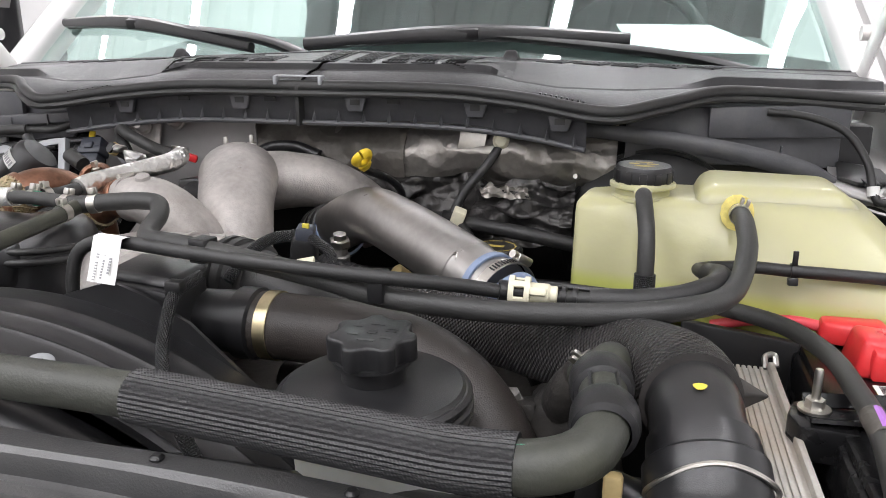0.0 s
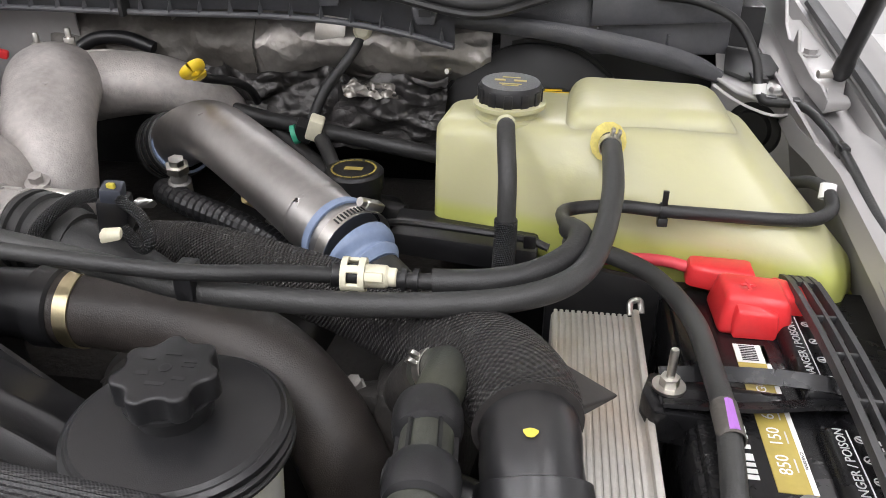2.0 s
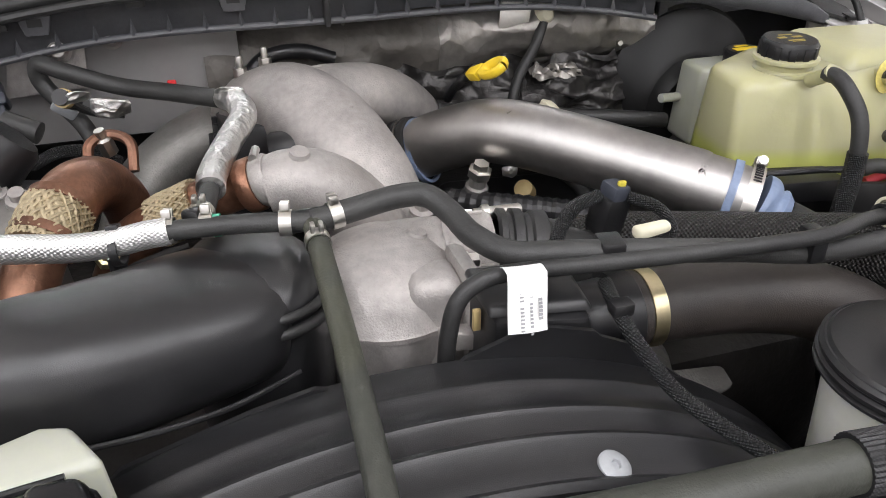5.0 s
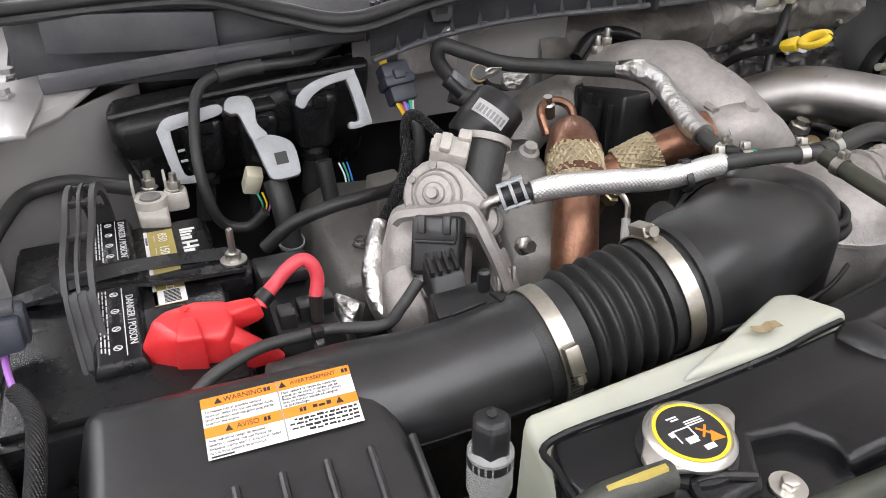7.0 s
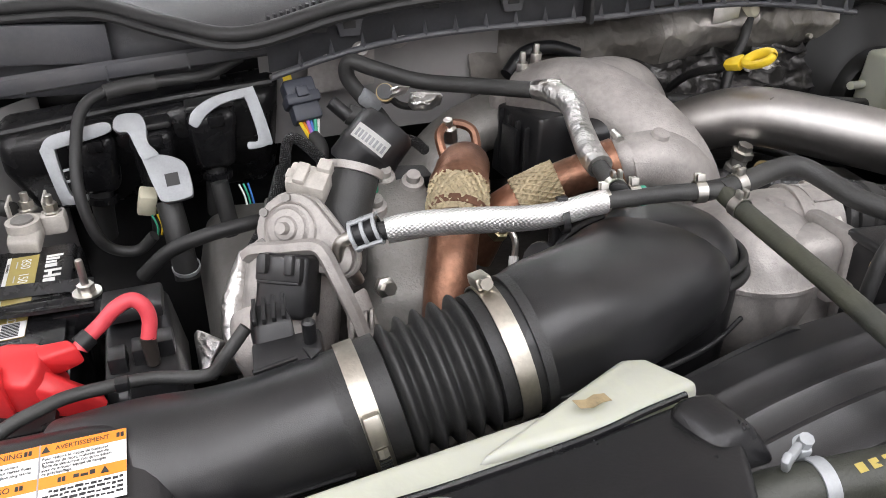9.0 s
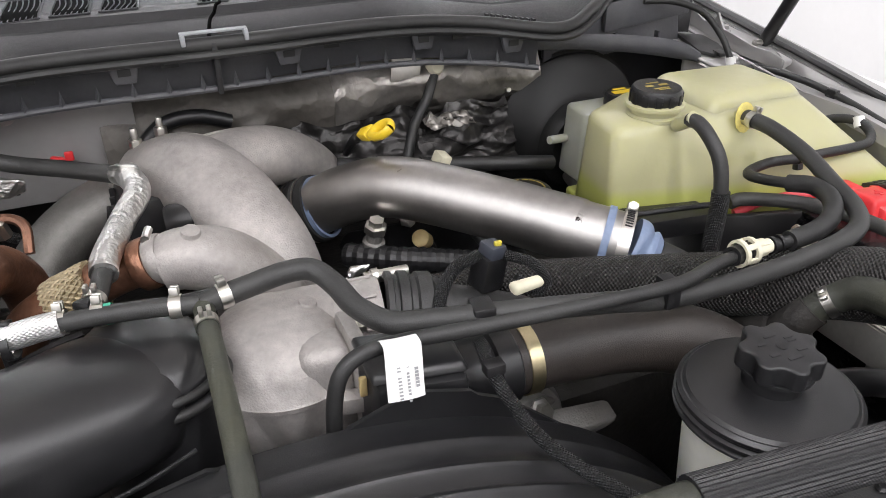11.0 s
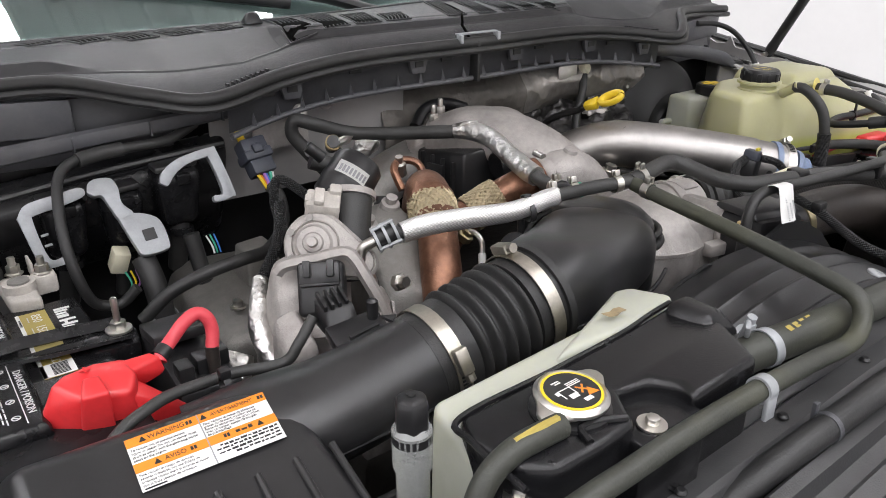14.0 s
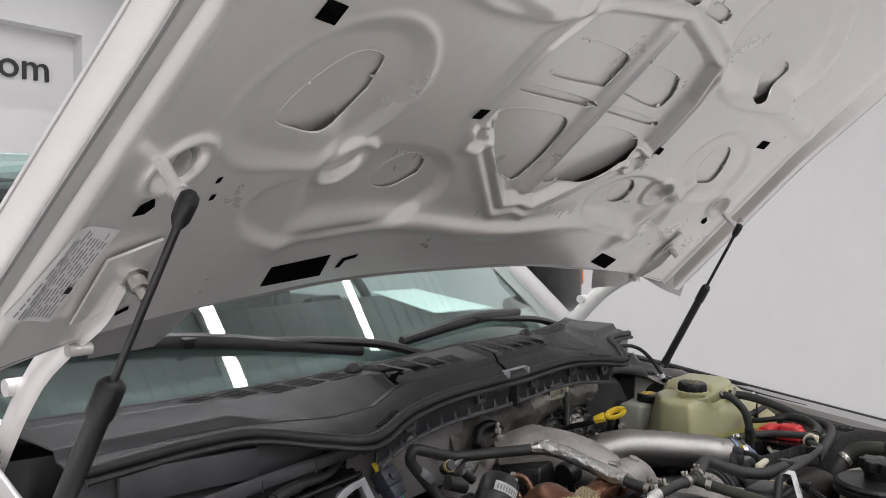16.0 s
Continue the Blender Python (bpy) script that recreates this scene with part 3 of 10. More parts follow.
single("dash_paper", hull([(0.4031, 1.8, 1.574), (0.5993, 1.8, 1.571), (0.7194, 1.58, 1.5154), (0.4473, 1.6, 1.522), (0.4031, 1.8, 1.576), (0.5993, 1.8, 1.573), (0.7194, 1.58, 1.5174), (0.4473, 1.6, 1.524)], 0), WHITE, "white paper sheet lying on the dashboard", "paper")

# fenders: rounded tops that fall away outwards
def fender_z(y):
    return 1.377 - 0.14 * (1.1 - y) - 0.05 * max(0.0, 0.35 - y)


def fender_point(s):
    prof = [(0.795, -0.02), (0.80, 0.0), (0.84, 0.002), (0.868, 0.0), (0.874, -0.012), (0.882, -0.014), (0.89, -0.006), (0.925, -0.010), (0.965, -0.03), (0.99, -0.07), (1.0, -0.3), (1.0, -0.62)]

    def f(u, v):
        x, dz = prof[int(u)]
        if s > 0 and u < 4:
            dz -= 0.030 * step(0.86, 1.03, v)
        return (s * (max(x, 0.86) if s < 0 and v < 1.02 else x), v, fender_z(v) + dz)
    return f


for s in (-1, 1):
    f = part("fender", surface(fender_point(s), range(12), lin(-0.15, 1.5, 24), 0.003), PAINT, truck, "silver fender with a rolled inner lip", 50)
    part("inner_apron", surface(lambda u, v: (s * (0.80 + 0.006 * math.sin(9 * v) + 0.03 * u), v, fender_z(v) - 0.012 - 0.13 * u), lin(0, 1, 8), lin(-0.1 if s > 0 else 1.06, 1.32, 18), 0.004), APRON, f, "silver inner apron, coloured as in the hood's shade")
    part("wheel_liner", surface(lambda u, v: (s * ((0.832 if s > 0 else 0.856) + 0.01 * math.sin(5 * v)), v, fender_z(v) - (0.14 if s > 0 else 0.02) - 0.5 * u), lin(0, 1, 4), lin(-0.1, 1.32, 18), 0.004), BLACK, f, "black wheel arch liner")
    part("fender_seal", sweep([(s * (0.878 - 0.03 * step(0.75, 1.05, y)), y, fender_z(y) - 0.004) for y in lin(0.0, 1.08, 13)] if s < 0 else [(0.880 + 0.008 * step(0.85, 1.05, y), y, fender_z(y) - 0.003, 0.005 + 0.006 * step(0.85, 1.05, y), 0.006) for y in lin(0.0, 1.34, 15)], 0.006, 8, 3), RUBBER, f, "black rubber fender seal")
    part("apron_bracket", hull([(s * x, y, z) for x in (0.84, 0.86) for y in (0.79, 0.83) for z in (1.28, 1.335)], 0.004), PAINTIN, f, "small folded bracket on the apron")
    if s < 0:
        part("hinge_plate", prism([(0, 0), (0.07, 0.0), (0.08, 0.14), (0.05, 0.19), (0.04, 0.18), (0.01, 0.05)], 0.006, Matrix.Translation((-0.84, 0.98, 1.384)) @ Matrix.Rotation(radians(-2), 4, "X"), 0.002), PAINT, f)

    wall = ((0.835, 1.02, 1.362), (0.66, 1.165, 1.372), (0.66, 1.175, 1.12), (0.835, 1.02, 1.12)) if s < 0 else ((0.835, 1.032, 1.338), (0.722, 1.112, 1.358), (0.722, 1.117, 1.12), (0.835, 1.037, 1.12))
    # the right panel takes the shade-darkened paint, the left one plain paint
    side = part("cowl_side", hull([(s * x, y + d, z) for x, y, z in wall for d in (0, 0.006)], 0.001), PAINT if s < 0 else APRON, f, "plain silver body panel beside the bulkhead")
    fold = ((0.84, 1.0, 1.366), (0.745, 1.075, 1.372), (0.70, 1.13, 1.388), (0.74, 1.18, 1.392), (0.84, 1.16, 1.386)) if s < 0 else ((0.719, 1.078, 1.368), (0.742, 1.064, 1.356), (0.786, 1.052, 1.346), (0.822, 1.072, 1.345), (0.840, 1.120, 1.352), (0.838, 1.300, 1.384), (0.79, 1.300, 1.388), (0.730, 1.165, 1.378))
    part("folded_edge", hull([(s * x, y, z - d) for x, y, z in fold for d in (0, 0.004)], 0.001), PAINT, side)
    if s < 0:
        # uncut plate: a black disc paints the dark of the drain hole
        part("drain_hole_shade", lathe([(0, 0.0), (0.011, 0.0), (0.011, 0.001), (0, 0.001)], Matrix.Translation((-0.7933, 1.0388, 1.3795)) @ Matrix.Rotation(radians(8), 4, "X"), 20), GAPSHADE, side)
        for y in (1.12, 1.20):
            part("body_bolt", lathe([(0, 0), (0.013, 0), (0.013, 0.003), (0.009, 0.004), (0.009, 0.010), (0, 0.010)], at((-0.80, y, 1.386)), 6), PAINT, side)
    else:
        part("lower_flange", ribbon([(0.716, 1.072, 1.360), (0.738, 1.058, 1.348), (0.764, 1.050, 1.338), (0.790, 1.047, 1.333), (0.824, 1.062, 1.335)], 0.012, 0.003, (-0.4, -0.8, 0.35), 6), PAINT, side, "turned-down silver flange")
        part("body_bolt", lathe([(0, 0), (0.0115, 0), (0.0115, 0.002), (0.008, 0.003), (0.008, 0.007), (0.006, 0.009), (0, 0.009)], at((0.7894, 1.0762, 1.3515), (-0.1, -0.15, 1)), 6), PAINT, side)
        part("grommet", lathe([(0, 0.006), (0.022, 0.006), (0.025, 0.0), (0.034, 0.0), (0.036, -0.006), (0, -0.006)], at((0.770, 1.074, 1.305), (-0.58, -0.80, 0.1)), 32), DEEPBLACK, side, "round black rubber grommet")
        part("rubber_pad", hull([(x, y, z + d) for x, y, z in ((0.728, 1.088, 1.3695), (0.752, 1.078, 1.363), (0.790, 1.102, 1.3605), (0.803, 1.130, 1.362), (0.800, 1.170, 1.368), (0.742, 1.165, 1.378)) for d in (0, 0.006)], 0.0015), RUBBER, side, "black rubber pad on the body plate")
        part("pad_tab", hull([(x, y, z + d) for x, y, z in ((0.760, 1.075, 1.361), (0.781, 1.081, 1.3585), (0.778, 1.098, 1.362), (0.758, 1.092, 1.364)) for d in (0.002, 0.008)], 0.001), RUBBER, side)
# hood: a raised, cambered inner panel with pressed ribs and openings, and the outer skin over it
HA = math.atan(0.898)


def hood_base(x, v):
    y = 1.2 - v / math.sqrt(1 + 0.898 ** 2)
    return Vector((x, y, 2.722 - 0.898 * y + 0.03 - 0.10 * (abs(x) / 0.83) ** 3))


HOOD_N = Vector((0, 0.898, 1)).normalized()


def near(poly, x, v):
    """Signed distance to a polygon, negative within, and the nearest point of its edge."""
    d, sign, foot = 1e9, 1, None
    n = len(poly)
    for i in range(n):
        ax, ay = poly[i]
        bx, by = poly[(i + 1) % n]
        ex, ey, wx, wy = bx - ax, by - ay, x - ax, v - ay
        t = max(0, min(1, (wx * ex + wy * ey) / (ex * ex + ey * ey)))
        q = (wx - ex * t) ** 2 + (wy - ey * t) ** 2
        if q < d:
            d, foot = q, (ax + ex * t, ay + ey * t)
        c1, c2, c3 = v >= ay, v < by, ex * wy > ey * wx
        if (c1 and c2 and c3) or not (c1 or c2 or c3):
            sign = -sign
    return sign * math.sqrt(d), foot


def inside(poly, x, v):
    return near(poly, x, v)[0]


def rounded(poly):
    return [(float(a), float(b)) for a, b in spline(poly + poly[:1], 5)][:-1]


def half_width(v):
    """The hood widens towards the windshield."""
    return 0.925 + 0.13 * max(0.0, 0.6 - v)


HOOD_OPENINGS = [
    [(0.045, 0.262), (0.03, 0.33), (0.05, 0.405), (0.15, 0.414), (0.245, 0.406), (0.258, 0.372), (0.17, 0.292), (0.07, 0.256)],
    [(0.03, 0.485), (0.03, 0.54), (0.06, 0.557), (0.17, 0.557), (0.2, 0.545), (0.225, 0.51), (0.2, 0.478)],
    [(0.03, 0.439), (0.03, 0.456), (0.25, 0.456), (0.25, 0.439)],
    [(0.336, 0.262), (0.345, 0.29), (0.39, 0.306), (0.43, 0.285), (0.437, 0.25), (0.41, 0.233), (0.372, 0.233)],
    [(0.583, 0.43), (0.59, 0.475), (0.62, 0.488), (0.65, 0.486), (0.68, 0.462), (0.702, 0.425), (0.70, 0.392), (0.641, 0.373), (0.60, 0.395)],
    [(0.49, 0.60), (0.485, 0.67), (0.52, 0.70), (0.565, 0.695), (0.565, 0.65), (0.535, 0.60)],
    [(0.02, 0.675), (0.02, 0.70), (0.12, 0.70), (0.12, 0.675)],
]
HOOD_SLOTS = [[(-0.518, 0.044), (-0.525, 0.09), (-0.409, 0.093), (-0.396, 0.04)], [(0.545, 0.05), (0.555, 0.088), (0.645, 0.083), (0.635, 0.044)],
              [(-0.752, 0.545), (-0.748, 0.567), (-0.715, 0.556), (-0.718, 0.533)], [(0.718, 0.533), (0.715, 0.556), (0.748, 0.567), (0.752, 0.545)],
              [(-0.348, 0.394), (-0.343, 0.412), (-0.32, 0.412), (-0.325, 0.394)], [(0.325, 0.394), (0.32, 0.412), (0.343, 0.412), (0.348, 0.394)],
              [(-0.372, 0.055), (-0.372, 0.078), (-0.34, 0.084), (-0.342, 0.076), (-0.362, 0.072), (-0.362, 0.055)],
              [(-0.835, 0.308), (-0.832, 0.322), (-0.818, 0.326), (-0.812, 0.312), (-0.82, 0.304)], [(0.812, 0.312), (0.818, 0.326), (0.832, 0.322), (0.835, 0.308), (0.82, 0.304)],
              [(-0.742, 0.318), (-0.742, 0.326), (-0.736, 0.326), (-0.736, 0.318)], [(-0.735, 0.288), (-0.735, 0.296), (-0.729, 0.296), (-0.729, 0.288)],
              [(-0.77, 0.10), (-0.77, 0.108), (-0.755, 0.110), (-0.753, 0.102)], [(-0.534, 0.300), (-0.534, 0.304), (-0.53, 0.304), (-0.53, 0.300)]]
HOOD_OPENINGS = [rounded(p) for p in HOOD_OPENINGS]
OPENING_BOX = [(min(a for a, b in p) - 0.01, max(a for a, b in p) + 0.01, min(b for a, b in p) - 0.01, max(b for a, b in p) + 0.01) for p in HOOD_OPENINGS]
WEB = [(0.0, 0.235), (0.05, 0.225), (0.29, 0.40), (0.275, 0.52), (0.235, 0.60), (0.0, 0.64)]


def hood_relief(x, v):
    """How far the inner panel stands off its base, outwards positive."""
    ax = abs(x)
    h = 0.0
    w = inside(WEB, ax, v)
    h += 0.010 * (1 - step(-0.004, 0.014, w))
    h -= 0.007 * math.exp(-(w - 0.019) ** 2 / 0.00006)
    h -= 0.005 * math.exp(-(w - 0.045) ** 2 / 0.0001)
    h -= 0.014 * math.exp(-(ax - 0.006) ** 2 / 0.00009) * (1 - step(-0.01, 0.01, w))
    # broad pressings between the ribs
    q = math.hypot((ax - 0.64) / 0.13, (v - 0.43) / 0.10)
    h += 0.005 * (1 - step(0.86, 1.1, q))
    h -= 0.0015 * math.exp(-(q - 1.12) ** 2 / 0.004)
    q = math.hypot((ax - 0.46) / 0.2, (v - 0.24) / 0.09)
    h += 0.009 * (1 - step(0.86, 1.08, q))
    q = math.hypot((ax - 0.43) / 0.22, (v - 0.72) / 0.14)
    h += 0.012 * (1 - step(0.8, 1.08, q))
    h -= 0.003 * math.exp(-(q - 1.1) ** 2 / 0.003)
    h -= 0.015 * math.exp(-(v - 0.585 - 0.12 * (ax - 0.3)) ** 2 / 0.0006) * step(0.28, 0.38, ax) * (1 - step(0.8, 0.88, ax))
    h -= 0.012 * math.exp(-(v - 0.155 + 0.02 * math.cos(7 * x)) ** 2 / 0.0005) * (1 - step(0.5, 0.62, ax))
    h -= 0.010 * math.exp(-(ax - 0.58 - 0.25 * (v - 0.2)) ** 2 / 0.0010) * step(0.06, 0.2, v) * (1 - step(0.36, 0.44, v))
    for cx, cv, r in ((0.529, 0.301, 0.034), (0.282, 0.359, 0.024), (0.813, 0.371, 0.026)):
        d = math.hypot(ax - cx, v - cv)
        h += 0.005 * (1 - step(r - 0.004, r + 0.003, d))
        h -= 0.006 * math.exp(-(d - r - 0.008) ** 2 / 0.00005)
    rel = half_width(v) - ax
    h -= 0.010 * (1 - step(0.016, 0.034, rel))
    h += 0.007 * math.exp(-(rel - 0.040) ** 2 / 0.00006)
    h -= 0.004 * math.exp(-(rel - 0.062) ** 2 / 0.00008)
    return 1.3 * h


def hood_rear(x):
    return 0.02 + 0.085 * (max(0, abs(x) - 0.45) / 0.42) ** 1.5


def hood_inner(u, t):
    x = 0.935 * u
    v = hood_rear(x) + (1.16 - hood_rear(x)) * t
    x *= half_width(v) / 0.935
    # the grid closes up on the rims of the openings
    for p, (a0, a1, b0, b1) in zip(HOOD_OPENINGS, OPENING_BOX):
        if a0 < abs(x) < a1 and b0 < v < b1:
            d, foot = near(p, abs(x), v)
            if abs(d) < 0.0023:
                x, v = math.copysign(foot[0], x), foot[1]
    return hood_base(x, v) + HOOD_N * hood_relief(x, v)


def hood_xv(p):
    return p.x, (1.2 - (p.y - HOOD_N.y * 0.005)) * math.sqrt(1 + 0.898 ** 2)


hood = thing("hood", (0, 1.3, 1.55), "raised silver hood with ribbed bare inner panel", "hood")
bm = surface(hood_inner, lin(-1, 1, 520), lin(0, 1, 310))
gone = []
for f in bm.faces:
    c = f.calc_center_median()
    hx = abs(c.x)
    hv = ((1.2 - c.y) * 1 + (2.722 + 0.03 - 0.10 * (hx / 0.83) ** 3 - 0.898 * 1.2 - c.z) * -0.898) / math.sqrt(1 + 0.898 ** 2)
    for p, (a0, a1, b0, b1) in zip(HOOD_OPENINGS, OPENING_BOX):
        if a0 < hx < a1 and b0 < hv < b1 and inside(p, hx, hv) < -0.0004:
            gone.append(f)
            break
bmesh.ops.delete(bm, geom=gone, context="FACES")
part("inner_panel", bm, PAINTIN, hood, "pressed silver inner panel with openings", 70)


def hood_outer(x, t):
    v = hood_rear(x) - 0.012 + (1.2 - hood_rear(x)) * t
    x *= half_width(v) / 0.925
    return hood_base(x, v) + HOOD_N * (0.05 - 0.035 * step(0.85, 0.94, abs(x)) - 0.03 * (1 - step(0, 0.06, t)))


def hood_patch(ring_points, lift, material, name, label=""):
    """A thin plate whose outline follows the panel."""
    bm = bmesh.new()
    lo = [bm.verts.new(hood_base(a, b) + HOOD_N * lift(a, b)) for a, b in ring_points]
    hi = [bm.verts.new(q.co + HOOD_N * 0.001) for q in lo]
    bm.faces.new(lo)
    bm.faces.new(hi[::-1])
    for k in range(len(lo)):
        bm.faces.new((lo[k], lo[(k + 1) % len(lo)], hi[(k + 1) % len(lo)], hi[k]))
    bmesh.ops.recalc_face_normals(bm, faces=bm.faces)
    return part(name, bm, material, hood, label)


for s in (-1, 1):
    for p in HOOD_OPENINGS:
        cx, cv = sum(a for a, b in p) / len(p), sum(b for a, b in p) / len(p)
        rim_h = hood_relief(cx, cv)
        part("opening_rim", sweep([hood_base(s * a, b) + HOOD_N * (hood_relief(a, b) + 0.0012) for a, b in p + p[:1]], 0.0016, 6, 1, caps=False), PAINTIN, hood)
        wide = [(cx + (a - cx) * 1.2 + math.copysign(0.012, a - cx), cv + (b - cv) * 1.2 + math.copysign(0.010, b - cv)) for a, b in p]
        hood_patch([(s * max(0.002, a), b) for a, b in wide], lambda a, b: rim_h + 0.007, PAINTIN, "backing_plate")
        for k in (2, len(p) // 2, len(p) - 6):
            a, b = p[k]
            part("bent_tab", hull([hood_base(s * (a + (cx - a) * e + 0.004 * w), b + (cv - b) * e + 0.003 * w) + HOOD_N * (rim_h + g) for e, g in ((0, -0.001), (0.14, 0.003)) for w in (-1, 1)] + [hood_base(s * a, b) + HOOD_N * (rim_h + 0.002)], 0.0005), PAINTIN, hood)


part("outer_skin", surface(hood_outer, lin(-0.95, 0.95, 60), lin(0, 1, 30), 0.0015), PAINT, hood)
part("rear_lip", sweep([(*(hood_base(x, hood_rear(x)) + HOOD_N * 0.014), 0.007, 0.018) for x in lin(-0.93, 0.93, 31)], seg=10, n=2), PAINT, hood)
for s in (-1, 1):
    part("corner_lip", hull([hood_base(s * 0.60, 0.03) + HOOD_N * 0.01, hood_base(s * 0.80, 0.09) + HOOD_N * 0.01, hood_base(s * 0.78, 0.03) - HOOD_N * 0.01, hood_base(s * 0.66, -0.03) - HOOD_N * 0.005, hood_base(s * 0.62, 0.04) + HOOD_N * 0.02, hood_base(s * 0.79, 0.10) + HOOD_N * 0.02], 0.003), PAINT, hood)
for s in (-1, 1):
    part("side_flange", sweep([(*(hood_base(s * (half_width(v) + 0.004), v) + HOOD_N * -0.002), 0.006, 0.011) for v in lin(0.16, 1.14, 14)], seg=10, n=2), PAINT, hood)
for s in (-1, 1):
    def hem(u, v):
        a = hood_base(s * (half_width(v) - 0.004), v) + HOOD_N * (hood_relief(half_width(v) - 0.004, v) + 0.002)
        b = hood_base(s * half_width(v) * 0.95 / 0.925, v) + HOOD_N * 0.018
        return a + (b - a) * u - HOOD_N * (0.010 * math.sin(math.pi * u))
    part("hem", surface(hem, lin(0, 1, 9), lin(0.13, 1.14, 30), 0.001), PAINTIN, hood, "folded silver hem", 60)
# the hood's small holes: thin black patches paint the dark within them
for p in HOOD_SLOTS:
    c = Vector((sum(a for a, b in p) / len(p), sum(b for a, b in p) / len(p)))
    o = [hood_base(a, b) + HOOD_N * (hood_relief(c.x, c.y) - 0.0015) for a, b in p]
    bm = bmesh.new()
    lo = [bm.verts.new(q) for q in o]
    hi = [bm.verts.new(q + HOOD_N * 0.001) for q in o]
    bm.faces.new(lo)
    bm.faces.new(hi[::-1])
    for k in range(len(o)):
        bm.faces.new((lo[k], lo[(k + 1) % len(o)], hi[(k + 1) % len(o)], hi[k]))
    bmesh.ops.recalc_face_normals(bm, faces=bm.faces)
    part("hole_shade", bm, GAPSHADE, hood, "black patch painted as the dark inside a pressed hole")
STICKER = [(-0.899, 0.334), (-0.842, 0.293), (-0.867, 0.160), (-0.928, 0.216)]


def on_sticker(a, b, lift=0.0015):
    """a runs along its lines, b across them."""
    (x0, v0), (x1, v1), (x2, v2), (x3, v3) = STICKER
    x = (x3 + (x0 - x3) * a) * (1 - b) + (x2 + (x1 - x2) * a) * b
    v = (v3 + (v0 - v3) * a) * (1 - b) + (v2 + (v1 - v2) * a) * b
    return hood_base(x, v) + HOOD_N * (hood_relief(x, v) - lift)


sticker = single("emission_sticker", surface(on_sticker, lin(0, 1, 16), lin(0, 1, 12), 0.0003), WHITE, "white printed sticker on the hood underside", "sticker")
rnd = random.Random(4)
for k in range(11):
    b = 0.08 + 0.08 * k
    a = 0.05
    while a < 0.9:
        w = rnd.uniform(0.04, 0.14)
        part("print", surface(lambda u, v: on_sticker(a + w * u, b + 0.03 * v, 0.0024), lin(0, 1, 4), lin(0, 1, 2)), GREYINK, sticker)
        a += w + rnd.uniform(0.015, 0.05)
part("code", surface(lambda u, v: on_sticker(0.32 + 0.07 * u, 0.80 + 0.13 * v, 0.003), lin(0, 1, 4), lin(0, 1, 3)), INK, sticker)

# gas struts
for s, o0, o1 in ((-1, Vector((-0.832, 1.165, 1.40)), Vector((-0.842, 0.868, 1.786))), (1, Vector((0.862, 1.090, 1.374)), Vector((0.866, 0.889, 1.764)))):
    d = (o1 - o0).normalized()
    st = thing("hood_strut", o0, "black gas strut holding the hood open", "gas strut", "hood struts")
    w = 1.2 if s < 0 else 1.0
    part("cylinder", lathe([(0, 0.0), (0.0105 * w, 0.0), (0.0105 * w, 0.212), (0.0125 * w, 0.214), (0.0125 * w, 0.255), (0.010, 0.262), (0.006, 0.265), (0, 0.265)], at(o0, d), 20), BLACK, st)
    part("rod", lathe([(0.0042, 0.24), (0.0042, (o1 - o0).length)], at(o0, d), 14), BLACK_SATIN, st)
    part("end_socket", lathe([(0, -0.022), (0.006, -0.022), (0.009, -0.014), (0.010, 0.004), (0.009, 0.012), (0.005, 0.016), (0, 0.016)], at(o1, d), 12), BLACK, st)
    part("ball_stud", sweep([o1 + Vector((0, 0, 0.0)), o1 + HOOD_N * 0.022, o1 + HOOD_N * 0.06], 0.0068, 12, 4), PAINTIN, st)
    part("stud_collar", lathe([(0, 0), (0.010, 0), (0.010, 0.006), (0, 0.006)], at(o1 + HOOD_N * 0.016, HOOD_N), 16), PAINTIN, st)
    if s < 0:
        part("sticker", box(0.012, 0.0008, 0.03, at(o0 + d * 0.06 + Vector((0, -0.0112, 0)), d, (1, 0, 0)), 0), WHITE, st)
    if s < 0:
        part("foot_bracket", hull([o0 + Vector((a, b, c)) for a in (-0.02, 0.02) for b in (-0.02, 0.02) for c in (-0.03, 0.0)], 0.004), PAINTIN, st)
    else:
        part("ball_socket", lathe([(0, -0.004), (0.009, -0.004), (0.0115, 0.004), (0.0115, 0.020), (0.0105, 0.026), (0, 0.026)], at(o0, d), 16), BLACK, st)
        part("foot_stud", sweep([o0 + Vector((-0.026, -0.004, 0)), o0 + Vector((0.004, 0, 0))], 0.005, 10, 3), STEEL, st)

for s in (-1, 1):
    part("stud_dish", lathe([(0, -0.004), (0.020, -0.004), (0.024, -0.001), (0.0265, -0.004), (0.029, -0.001)], at(hood_base(s * 0.822, 0.372) + HOOD_N * (hood_relief(0.822, 0.372) - 0.002), -HOOD_N), 32), PAINT, hood, "round stud dish")

